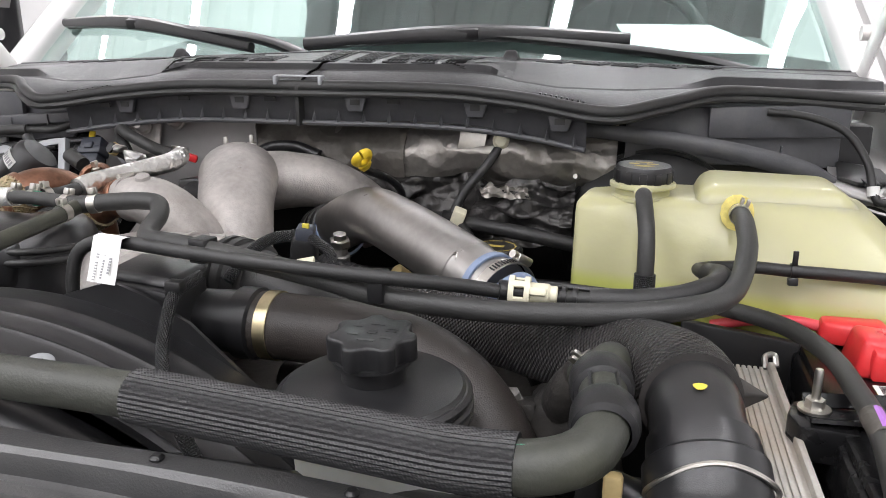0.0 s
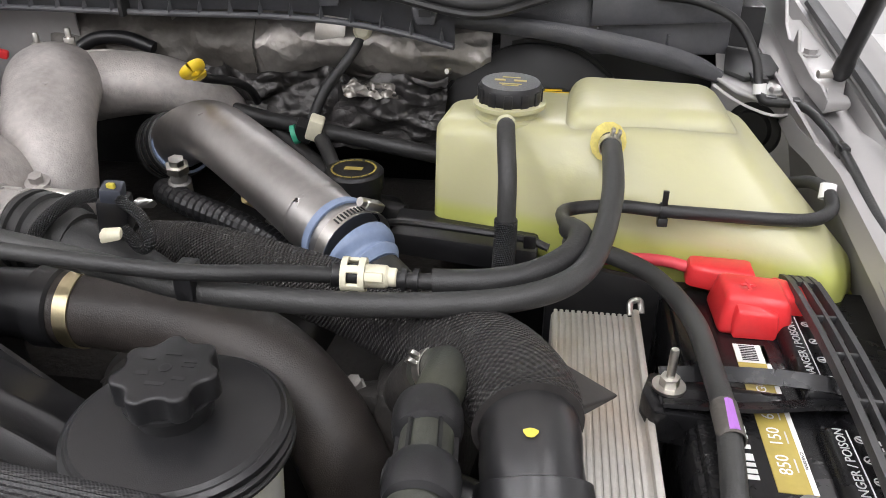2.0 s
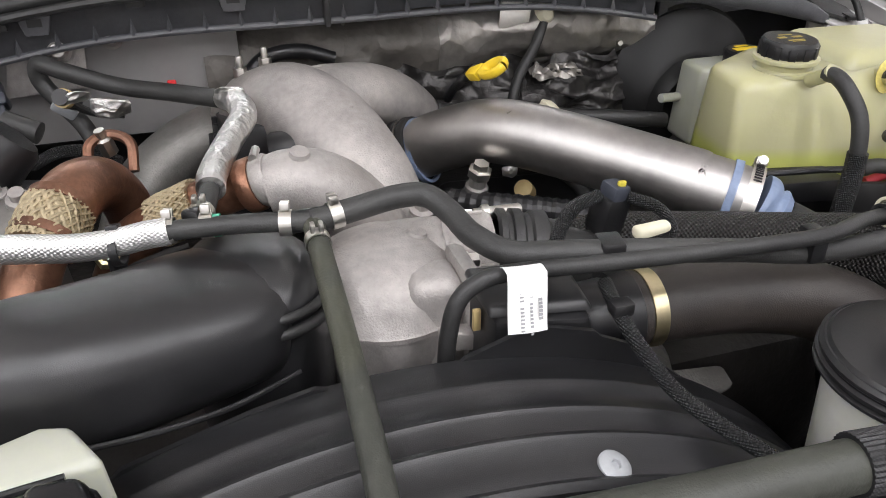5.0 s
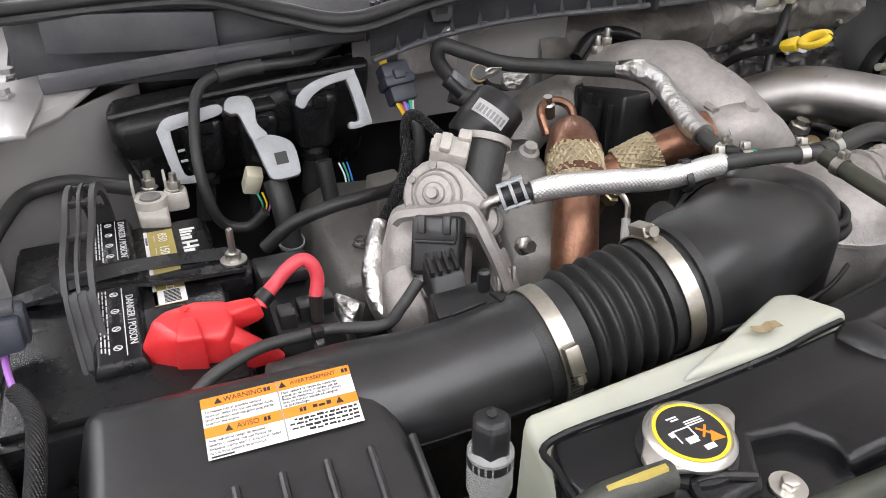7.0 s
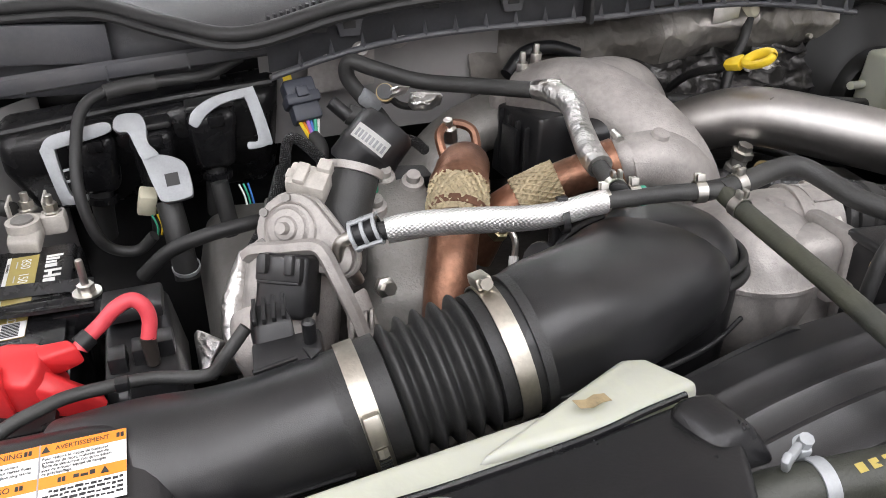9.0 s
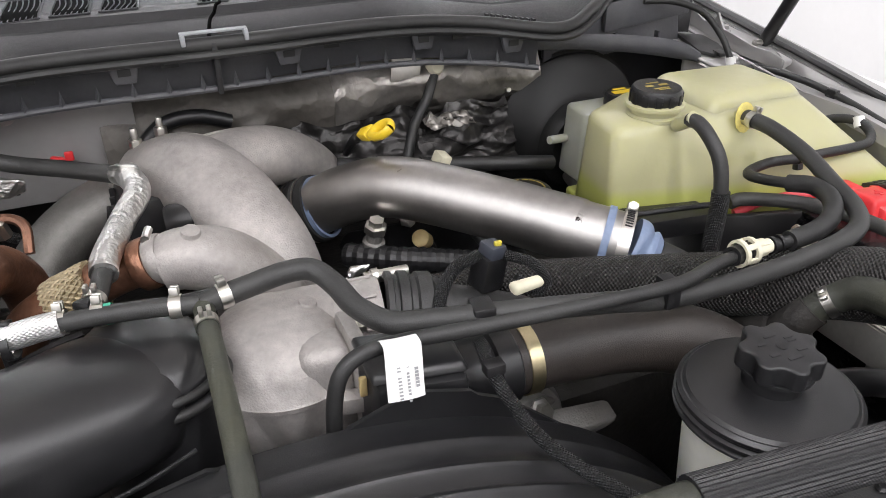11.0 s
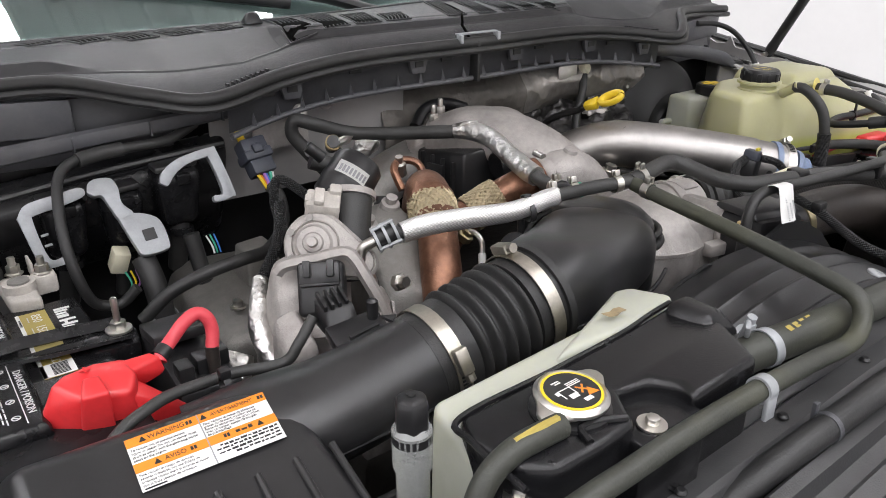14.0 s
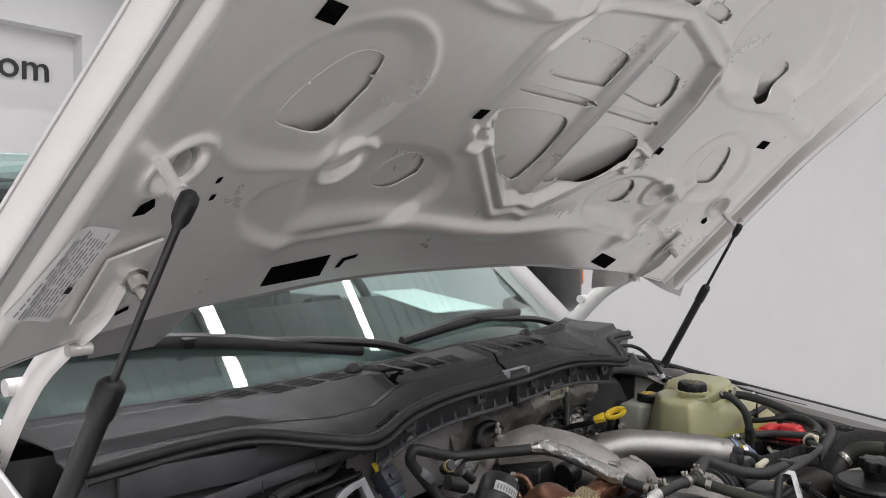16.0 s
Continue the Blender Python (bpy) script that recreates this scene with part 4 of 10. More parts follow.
# hood hinges
for s in (-1, 1):
    h = part("hinge", sweep([(s * 0.80, 1.40, 1.42, 0.005, 0.026), (s * 0.80, 1.352, 1.478, 0.005, 0.024), (s * 0.80, 1.299, 1.539, 0.006, 0.023), (s * 0.80, 1.243, 1.59, 0.007, 0.022), (s * 0.80, 1.176, 1.632, 0.007, 0.022), (s * 0.80, 1.103, 1.674, 0.006, 0.024), (s * 0.80, 1.068, 1.715, 0.005, 0.03)], seg=8, n=6), PAINTIN, hood, "silver painted goose-neck hinge")
    part("flange", hull([hood_base(s * a, v) - HOOD_N * d for a in (0.775, 0.84) for v in (0.14, 0.25) for d in (0.004, 0.009)], 0.002), PAINTIN, h)
    part("bolt", join(lathe([(0, 0), (0.016, 0), (0.016, 0.004), (0.010, 0.006), (0.010, 0.02), (0.006, 0.022), (0.006, 0.035), (0, 0.035)], at(hood_base(s * 0.788, 0.195) - HOOD_N * 0.008, -HOOD_N), 8)), STEEL, h)
    part("pivot", lathe([(0, -0.014), (0.012, -0.014), (0.012, 0.014), (0, 0.014)], at((s * 0.80, 1.318, 1.556), (1, 0, 0)), 16), PAINTIN, h)
    part("pivot", lathe([(0, -0.014), (0.008, -0.014), (0.008, 0.014), (0, 0.014)], at((s * 0.80, 1.15, 1.622), (1, 0, 0)), 16), PAINTIN, h)
    if s < 0:
        part("base", hull([(s * (0.825 + a), y, z) for a in (-0.004, 0.004) for y, z in ((1.10, 1.37), (1.45, 1.38), (1.45, 1.46), (1.32, 1.455), (1.20, 1.40))], 0.003), PAINTIN, h)
        part("foot", hull([(s * x, y, z) for x in (0.82, 0.87) for y, z in ((1.07, 1.378), (1.30, 1.385), (1.30, 1.39), (1.07, 1.384))], 0.002), PAINTIN, h)
        part("foot_bolt", lathe([(0, 0), (0.013, 0), (0.013, 0.003), (0.009, 0.004), (0.009, 0.010), (0, 0.010)], at((s * 0.845, 1.16, 1.385)), 8), PAINTIN, h)
    else:
        part("base", prism([(1.012, 1.350), (1.012, 1.368), (1.040, 1.374), (1.075, 1.372), (1.120, 1.380), (1.150, 1.384), (1.168, 1.408), (1.176, 1.390), (1.200, 1.388), (1.230, 1.402), (1.260, 1.440), (1.300, 1.452), (1.450, 1.46), (1.450, 1.36)], 0.005, at((0.826, 0, 0), (1, 0, 0), (0, 1, 0)), 0.0012), PAINT, h, "notched upright hinge plate")
        part("foot", hull([(x, y, z) for x, y, z in ((0.828, 1.020, 1.355), (0.852, 1.035, 1.357), (0.874, 1.10, 1.364), (0.874, 1.32, 1.384), (0.828, 1.32, 1.384))] + [(x, y, z + 0.004) for x, y, z in ((0.828, 1.020, 1.355), (0.852, 1.035, 1.357), (0.874, 1.10, 1.364), (0.874, 1.32, 1.384), (0.828, 1.32, 1.384))], 0.0012), PAINT, h)
        part("curled_end", hull([(0.826, 1.010, 1.350), (0.858, 1.024, 1.351), (0.866, 1.055, 1.358), (0.832, 1.04, 1.356), (0.826, 1.006, 1.366), (0.858, 1.020, 1.360), (0.830, 1.03, 1.376)], 0.003, 2), PAINT, h)
        part("foot_bolt", lathe([(0, 0), (0.013, 0), (0.013, 0.003), (0.009, 0.004), (0.009, 0.010), (0, 0.010)], at((0.850, 1.175, 1.3725)), 6), PAINT, h)

# ---- cowl ----
HALF_SEAL = [(0, 1.045, 1.478), (0.2, 1.055, 1.476), (0.32, 1.05, 1.466), (0.43, 1.025, 1.452), (0.50, 1.06, 1.462), (0.57, 1.12, 1.474), (0.65, 1.15, 1.472), (0.79, 1.17, 1.463)]
SEAL = [(-x, y, z) for x, y, z in HALF_SEAL[:0:-1]] + HALF_SEAL
SEALROWS = spline(SEAL, 8)
cowl = thing("cowl_panel", (0, 1.2, 1.48), "dark grey plastic cowl panel with vent grilles below the windshield", "cowl panel")


def cowl_edge(x):
    for a, b in zip(SEALROWS, SEALROWS[1:]):
        if a[0] <= x <= b[0]:
            return a + (b - a) * (x - a[0]) / (b[0] - a[0])
    return SEALROWS[0] if x < 0 else SEALROWS[-1]


def table(rows, x):
    for (a, p), (b, q) in zip(rows, rows[1:]):
        if x <= b:
            return p + (q - p) * max(0.0, (x - a) / (b - a))
    return rows[-1][1]


CREST_Y = [(0, 1.088), (0.2, 1.096), (0.25, 1.108), (0.285, 1.108), (0.36, 1.083), (0.44, 1.09), (0.5, 1.125), (0.57, 1.160), (0.8, 1.21)]
CREST_Z = [(0, 1.504), (0.22, 1.503), (0.26, 1.50), (0.30, 1.491), (0.36, 1.484), (0.46, 1.481), (0.57, 1.483), (0.8, 1.478)]
BEHIND_Z = [(0, 1.513), (0.24, 1.513), (0.265, 1.510), (0.285, 1.492), (0.38, 1.479), (0.46, 1.479), (0.53, 1.486), (0.575, 1.497), (0.8, 1.490)]
RISE_Y = [(0, 1.112), (0.24, 1.122), (0.265, 1.132), (0.29, 1.16), (0.45, 1.185), (0.56, 1.245), (0.59, 1.26), (0.8, 1.34)]
RISE_Z = [(0, 1.516), (0.25, 1.517), (0.29, 1.515), (0.45, 1.507), (0.58, 1.503), (0.8, 1.492)]


def cowl_back(x):
    return 1.19 + 0.29 * x * x


def cowl_rows(x):
    """The section at x: steep face, crest, a ramp or sunken field, then level to the glass."""
    e = cowl_edge(max(-0.789, min(0.789, x)))
    ax = abs(x)
    cy, cz = table(CREST_Y, ax), table(CREST_Z, ax)
    ry, rz = table(RISE_Y, ax), table(RISE_Z, ax)
    y0, z0 = e[1] + 0.002, e[2] + 0.003
    back = cowl_back(x)
    zb = 1.528 - 0.04 * ax
    bz = table(BEHIND_Z, ax)
    by = cy + 0.010
    return [(y0, z0), (y0 + (cy - y0) * 0.35, z0 + (cz - z0) * 0.45), (y0 + (cy - y0) * 0.7, z0 + (cz - z0) * 0.78), (cy - 0.003, cz - 0.002), (cy, cz), (by - 0.003, bz - 0.001 if bz > cz else bz), (by, bz),
            (by + (ry - by) * 0.5, bz + (rz - bz) * 0.42), (ry - 0.004, rz - 0.0015), (ry, rz), (ry + (back - ry) * 0.5, rz + (zb - rz) * 0.5), (back - 0.003, zb), (back, zb - 0.03)]


def cowl_height(x, y):
    rows = cowl_rows(x)
    for (a, p), (b, q) in zip(rows, rows[1:]):
        if y <= b:
            return p + (q - p) * max(0.0, (y - a) / (b - a))
    return rows[-1][1]


def cowl_top(x, t):
    rows = cowl_rows(x)
    k = min(int(t * 12), 11)
    (a, p), (b, q) = rows[k], rows[k + 1]
    f = t * 12 - k
    return (x, a + (b - a) * f, p + (q - p) * f)


COWL_T = [k / 12 for k in range(13)]
part("top", surface(cowl_top, lin(-0.8, 0.8, 161), COWL_T, 0.003), COWLTOP, cowl, "dark grey grained cowl top", 11)
part("rear_edge", sweep([(x, cowl_back(x) - 0.002, 1.527 - 0.04 * abs(x)) for x in lin(-0.79, 0.79, 21)], 0.0035, 8, 3), COWLTOP, cowl)
part("seal", sweep([(x, y - 0.004, z + 0.004) for x, y, z in SEAL], 0.0085, 10, 8), RUBBER, cowl, "black rubber hood seal")
part("seal_lip", sweep([(x, y - 0.014, z - 0.006) for x, y, z in SEAL], 0.005, 8, 8), RUBBER, cowl)
part("seam_groove", sweep([Vector(cowl_top(-0.014 + 0.045 * k, k)) + V(0, 0, 0.0004) for k in lin(0, 0.95, 12)], 0.0022, 6, 2), GAPSHADE, cowl)
part("seam_clip", join(box(0.075, 0.010, 0.0025, (-0.008, 1.042, 1.496), 0.001), box(0.005, 0.012, 0.012, (-0.043, 1.037, 1.490), 0.001), box(0.005, 0.012, 0.012, (0.027, 1.037, 1.490), 0.001)), GREYPLATE, cowl, "grey spring clip over the seam")
part("seam_notch", box(0.006, 0.03, 0.06, (-0.010, 1.048, 1.455), 0.001), INK, cowl)


def vent(cx, y0, y1, w, lean):
    """A grille: a flat black sheet painting the well's shade, a frame and slanting slats across it."""
    def P(a, k, up):
        x, y = cx + a + lean * k, y0 + (y1 - y0) * k
        return (x, y, cowl_height(x, y) + up)
    g = part("vent", surface(lambda u, k: P(w * (u - 0.5), k, 0.0012), lin(0, 1, 5), lin(0, 1, 7), 0.0006), GAPSHADE, cowl, "black slatted air vent")
    n = max(5, int(w / 0.0058))
    for k in range(n):
        a = -w / 2 + w * (k + 0.5) / n
        part("slat", sweep([P(a - 0.002, 0, 0.0014), P(a + 0.003, 0.5, 0.0016), P(a, 1, 0.0014)], 0.0008, 6, 3), COWLTOP, g)
    for k in (0, 1):
        part("frame", sweep([P(-w / 2 - 0.002, k, 0.0008), P(w / 2 + 0.002, k, 0.0008)], 0.0014, 6, 1), COWLTOP, g)
    for a in (-w / 2 - 0.002, w / 2 + 0.002):
        part("frame", sweep([P(a, 0, 0.0008), P(a, 0.5, 0.0008), P(a, 1, 0.0008)], 0.0014, 6, 2), COWLTOP, g)


for cx, y1 in ((-0.258, 1.205), (-0.205, 1.188), (-0.153, 1.168), (-0.101, 1.146)):
    vent(cx, 1.108, y1, 0.037, 0.006)
for cx, y1 in ((0.004, 1.185), (0.064, 1.185), (0.115, 1.185), (0.160, 1.182), (0.206, 1.180)):
    vent(cx, 1.104, y1, 0.030, 0.010)
for s in (-1, 1):
    for ax in (0.335, 0.39, 0.445, 0.50, 0.555):
        y0 = table(RISE_Y, ax) + 0.008
        vent(s * ax, y0, min(y0 + 0.06, cowl_back(ax) - 0.008), 0.033, s * 0.014)
for s in (-1, 1):
    for x in lin(0.34, 0.40, 9):
        e = cowl_edge(s * x)
        part("tooth", box(0.003, 0.008, 0.004, (s * x, e[1] + 0.008, e[2] + 0.012), 0), COWLTOP, cowl)
for s, x in ((1, -0.295), (1, 0.275)):
    single("washer_nozzle", hull([(x + a, 1.193 + b, 1.516 + c) for a, b, c in ((-0.014, -0.012, 0), (0.014, -0.012, 0), (-0.014, 0.012, 0), (0.014, 0.012, 0), (-0.008, -0.004, 0.016), (0.008, -0.004, 0.016), (0, 0.01, 0.014))], 0.003), BLACK, "small black washer nozzle on the cowl", "washer nozzle", "washer nozzles")

# face below the seal, with clips and small ribs
FACE = [p for p in SEALROWS if -0.41 <= p[0] <= 0.41]
bm = bmesh.new()
rows = []
for p in FACE:
    rows.append([bm.verts.new((p[0], p[1] + 0.004, p[2] - 0.002)), bm.verts.new((p[0], p[1] + 0.008, p[2] - 0.048 + 0.004 * math.sin(9 * p[0])))])
for A, B in zip(rows, rows[1:]):
    bm.faces.new((A[0], A[1], B[1], B[0]))
bmesh.ops.solidify(bm, geom=bm.faces, thickness=0.004)
part("front_face", bm, GREYPLASTIC, cowl, "grey plastic face below the seal")
part("bottom_flange", sweep([(p[0], p[1] + 0.0, p[2] - 0.049) for p in FACE[::4]], 0.004, 8, 3), GREYPLASTIC, cowl)
for x in lin(-0.37, 0.39, 21):
    e = cowl_edge(x)
    part("rib", hull([(x - 0.004, e[1] + 0.001, e[2] - 0.047), (x + 0.004, e[1] + 0.001, e[2] - 0.047), (x, e[1] + 0.003, e[2] - 0.030), (x, e[1] - 0.006, e[2] - 0.047)], 0), GREYPLASTIC, cowl)
for x in (-0.31, -0.11, 0.075, 0.25, 0.37):
    e = cowl_edge(x)
    c = part("retainer", hull([(x + a, e[1] - 0.003, e[2] + b) for a, b in ((-0.017, -0.010), (0.017, -0.010), (0.011, -0.031), (-0.011, -0.031))] + [(x + a, e[1] + 0.004, e[2] + b) for a, b in ((-0.017, -0.010), (0.017, -0.010), (0.011, -0.031), (-0.011, -0.031))], 0.001), GREYPLASTIC, cowl)
    part("slot", box(0.014, 0.002, 0.008, (x, e[1] - 0.0035, e[2] - 0.018), 0), INK, c)
for x in (-0.345, -0.21, -0.06, 0.13, 0.3):
    e = cowl_edge(x)
    part("slot", box(0.018, 0.003, 0.006, (x, e[1] + 0.0015, e[2] - 0.016), 0), INK, cowl)
# flat end panels and the slanting closing strips
for s in (-1, 1):
    edge = ((0.79, 1.185, 1.458), (0.79, 1.185, 1.37)) if s < 0 else ((0.748, 1.185, 1.458), (0.743, 1.158, 1.374))
    ends = ((0.455, 1.10, 1.455), *edge, (0.455, 1.10, 1.38))
    part("end_panel", hull([(s * x, y + d, z) for x, y, z in ends for d in (0, 0.01)], 0.002), GREYPLASTIC, cowl, "flat dark grey end panel")
    part("raised_plate", hull([(s * x, y, z) for x, y, z in ((0.565, 1.112, 1.458), (0.75, 1.150, 1.462), (0.75, 1.150, 1.418), (0.565, 1.112, 1.415))] + [(s * x, y + 0.01, z) for x, y, z in ((0.565, 1.112, 1.458), (0.75, 1.150, 1.462), (0.75, 1.150, 1.418), (0.565, 1.112, 1.415))], 0.002), GREYPLASTIC, cowl)
    strip = part("closing_strip", sweep([(s * 0.34, 1.065, 1.432, 0.004, 0.009), (s * 0.42, 1.075, 1.425, 0.005, 0.010), (s * 0.58, 1.10, 1.410, 0.006, 0.011), (s * 0.76, 1.12, 1.393, 0.006, 0.012)] if s < 0 else [(0.34, 1.065, 1.432, 0.004, 0.009), (0.49, 1.075, 1.419, 0.005, 0.011), (0.60, 1.076, 1.402, 0.006, 0.013), (0.68, 1.080, 1.383, 0.006, 0.013), (0.724, 1.084, 1.366, 0.006, 0.008)], seg=8, n=5), GREYPLASTIC, cowl, "slanting dark plastic closing strip")
    for x in lin(0.40, 0.66, 4):
        part("rib", box(0.002, 0.010, 0.017, (s * x, 1.069 + 0.16 * (x - 0.4), 1.426 - 0.10 * (x - 0.4)), 0), GREYPLASTIC, strip)

# wipers
def wiper(name_base, pivot, elbow, tip0, tip1, mid):
    w = thing("windshield_wiper", pivot, "black windshield wiper resting above the cowl", "wiper", "wipers")
    part("arm", sweep([(*pivot, 0.012, 0.010), (*elbow, 0.012, 0.009), (*mid, 0.007, 0.006)], seg=10, n=6), BLACK, w)
    part("joint", box(0.05, 0.02, 0.02, at(mid, (0, -0.3, 1), (1, 0, 0)), 0.005), BLACK, w)
    part("blade", sweep([(*tip0, 0.008, 0.010), (*mid, 0.011, 0.014), (*tip1, 0.008, 0.010)], seg=8, n=8), BLACK_SATIN, w)
    part("rubber_edge", sweep([Vector(tip0) + V(0, 0.008, -0.01), Vector(mid) + V(0, 0.010, -0.012), Vector(tip1) + V(0, 0.008, -0.01)], 0.003, 6, 6), RUBBER, w)


wiper("d", (0.665, 1.325, 1.490), (0.50, 1.312, 1.524), (-0.095, 1.254, 1.539), (0.447, 1.320, 1.547), (0.183, 1.278, 1.556))
wiper("p", (-0.060, 1.225, 1.512), (-0.20, 1.268, 1.549), (-0.749, 1.462, 1.580), (-0.20, 1.262, 1.533), (-0.498, 1.366, 1.576))
# ---- firewall ----
single("firewall", box(1.58, 0.05, 0.6, (0, 1.215, 1.13), 0.004), BLACK, "black bulkhead behind the engine", "bulkhead", kind="structure")
sh = thing("heat_shield", (0.05, 1.12, 1.3), "crumpled grimy foil insulation on the bulkhead", "heat shield")


def shield(u, v):
    x = -0.37 + 0.815 * u
    n = noise.noise(Vector((x * 9, v * 3, 0.3))) * 0.010 + noise.noise(Vector((x * 25, v * 8, 2.3))) * 0.004
    bulge = 0.035 * math.sin(math.pi * min(1, v * 1.15))
    return (x, 1.118 - bulge + n + 0.01 * (1 - v), 1.295 + 0.145 * v + 0.03 * (1 - v) * math.sin(5 * x))


part("foil_blanket", surface(shield, lin(0.45, 1, 60), lin(0, 1, 22), 0.002), HEATSHIELD, sh, "crumpled silver-grey foil blanket", 60)
part("felt_blanket", surface(lambda u, v: Vector(shield(u, v)) + V(0, -0.003 - 0.006 * noise.noise(Vector((u * 20, v * 4, 7))), 0), lin(0.27, 0.62, 50), lin(0, 1, 22), 0.002), BROWNFELT, sh, "brownish grimy insulation", 60)
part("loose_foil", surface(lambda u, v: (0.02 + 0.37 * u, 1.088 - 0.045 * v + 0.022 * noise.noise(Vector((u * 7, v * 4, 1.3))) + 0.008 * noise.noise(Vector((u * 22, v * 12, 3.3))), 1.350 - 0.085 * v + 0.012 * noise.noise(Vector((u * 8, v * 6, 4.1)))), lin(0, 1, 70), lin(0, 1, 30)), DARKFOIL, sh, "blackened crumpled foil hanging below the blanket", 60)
part("torn_foil", surface(lambda u, v: (0.25 + 0.07 * u + 0.01 * v, 1.082 - 0.02 * v + 0.010 * noise.noise(Vector((u * 6, v * 5, 5.3))), 1.342 - 0.014 * v + 0.008 * noise.noise(Vector((u * 6, v * 5, 9.1)))), lin(0, 1, 40), lin(0, 1, 16)), HEATSHIELD, sh, "torn edge of dull foil", 60)
booster = thing("brake_booster", (0.50, 1.05, 1.27), "large round black brake booster drum", "brake booster")
part("drum", lathe([(0, 0), (0.05, 0), (0.055, 0.006), (0.07, 0.01), (0.075, 0.018), (0.105, 0.03), (0.125, 0.045), (0.125, 0.09), (0, 0.09)], at((0.50, 1.05, 1.27), (0, 1, 0)), 48), DEEPBLACK, booster)
part("crimped_rim", ring((0.50, 1.11, 1.27), (0, 1, 0), 0.122, 0.014, 0.008, 48), DEEPBLACK, booster)
part("push_rod", lathe([(0.022, -0.06), (0.022, 0.004)], at((0.50, 1.05, 1.27), (0, 1, 0)), 20), BLACK, booster)
hexbolt("shield_stud", (0.396, 1.112, 1.354), (-0.2, -1, 0.2), 0.008, 0.012, STEEL, "zinc stud and nut through the foil shield", washer=1.6, stud=0.03)
fit = thing("shield_fitting", (0.277, 1.11, 1.396), "pale plastic fitting with a black tube on the heat shield", "fitting")
part("cap", lathe([(0, 0), (0.012, 0), (0.014, 0.012), (0.012, 0.028), (0.008, 0.032), (0, 0.032)], at((0.278, 1.115, 1.40), (0.1, -0.9, 0.2)), 16), CREAM, fit)
part("tube", sweep([(0.278, 1.09, 1.395), (0.262, 1.075, 1.37), (0.235, 1.06, 1.335), (0.215, 1.04, 1.29)], 0.007, 10), RUBBER, fit)
single("shield_washer", prism([(-0.022, -0.018), (0.018, -0.022), (0.024, 0.015), (-0.016, 0.022)], 0.002, at((0.238, 1.093, 1.41), (-0.1, -1, 0.15)), 0.0005), STEEL, "square metal washer on the heat shield", "washer")
fw = thing("bulkhead_plate", (-0.33, 1.10, 1.40), "grey plate with two bolts on the bulkhead", "bracket")
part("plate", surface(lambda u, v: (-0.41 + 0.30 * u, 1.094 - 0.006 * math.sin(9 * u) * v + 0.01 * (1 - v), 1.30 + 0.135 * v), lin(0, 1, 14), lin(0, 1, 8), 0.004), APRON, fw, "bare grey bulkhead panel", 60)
part("bracket", prism([(-0.045, -0.04), (0.04, -0.035), (0.045, 0.012), (0.02, 0.026), (-0.03, 0.024)], 0.004, at((-0.318, 1.085, 1.403), (0, -1, 0.15)), 0.001), CAST, fw)
for x, y, z in ((-0.299, 1.078, 1.411), (-0.345, 1.080, 1.413), (-0.245, 1.088, 1.418)):
    part("bolt_cap", lathe([(0, 0), (0.0125, 0), (0.0125, 0.004), (0.010, 0.006), (0.010, 0.020), (0.007, 0.026), (0, 0.027)], at((x, y, z), (0.1, -1, 0.3)), 18), CAST, fw, "stubby capped bolt")
part("red_tag", box(0.010, 0.004, 0.012, (-0.19, 1.085, 1.36), 0.002), RED, fw)
# ---- engine and bay floor ----
single("engine_block", join(hull([(-0.52, 0.62, 0.8), (0.5, 0.62, 0.8), (-0.52, 1.15, 0.8), (0.5, 1.15, 0.8), (-0.45, 0.66, 1.17), (0.42, 0.66, 1.17), (-0.45, 1.12, 1.2), (0.42, 1.12, 1.2)], 0.02)), GRIMESHADE, "grimy engine block, coloured dark for the shade deep in the bay", "engine")
# black sheet added below the engine, so gaps end in darkness
single("bay_floor", box(1.62, 1.5, 0.05, (0, 0.55, 0.78), 0.01), BLACK, "added black sheet that keeps the bottom of the engine bay dark", "bay floor", kind="structure")
single("front_bulkhead", box(1.62, 0.04, 0.45, (0, 0.10, 1.02), 0.01), BLACK, "black front bulkhead of the engine bay", "bulkhead", kind="structure")
rad = thing("radiator", (0.02, 0.405, 0.8), "black radiator behind the front panel", "radiator")
part("core", box(1.0, 0.05, 0.44, (0.02, 0.405, 0.98), 0.004), BLACK, rad)
part("top_tank", box(1.0, 0.07, 0.07, (0.02, 0.405, 1.225), 0.016, 3), BLACK, rad)
single("battery_tray", hull([(x, y, z) for x in (0.50, 0.84) for y in (0.40, 0.80) for z in (0.95, 1.06)], 0.01), BLACK, "black tray under the battery", "battery tray")
single("battery_tray", hull([(x, y, z) for x in (-0.84, -0.58) for y in (0.64, 1.0) for z in (0.95, 1.08)], 0.01), BLACK, "black tray under the battery", "battery tray")
wl = thing("washer_hose", (0.77, 1.06, 1.35), "thin black washer hose clipped along the fender", "hose")
part("tube", sweep([(0.64, 1.125, 1.452), (0.69, 1.115, 1.448), (0.735, 1.10, 1.43), (0.758, 1.075, 1.395), (0.764, 1.056, 1.365), (0.772, 1.048, 1.350), (0.800, 1.042, 1.350), (0.812, 1.015, 1.352), (0.815, 0.972, 1.352), (0.8155, 0.93, 1.351), (0.815, 0.87, 1.345), (0.815, 0.78, 1.330), (0.822, 0.70, 1.318)], 0.0052, 10), RUBBER, wl)
part("white_ring", ring((0.765, 1.056, 1.362), (0.1, -0.3, -1), 0.0055, 0.012, 0.002), WHITE, wl, "white coupling ring")
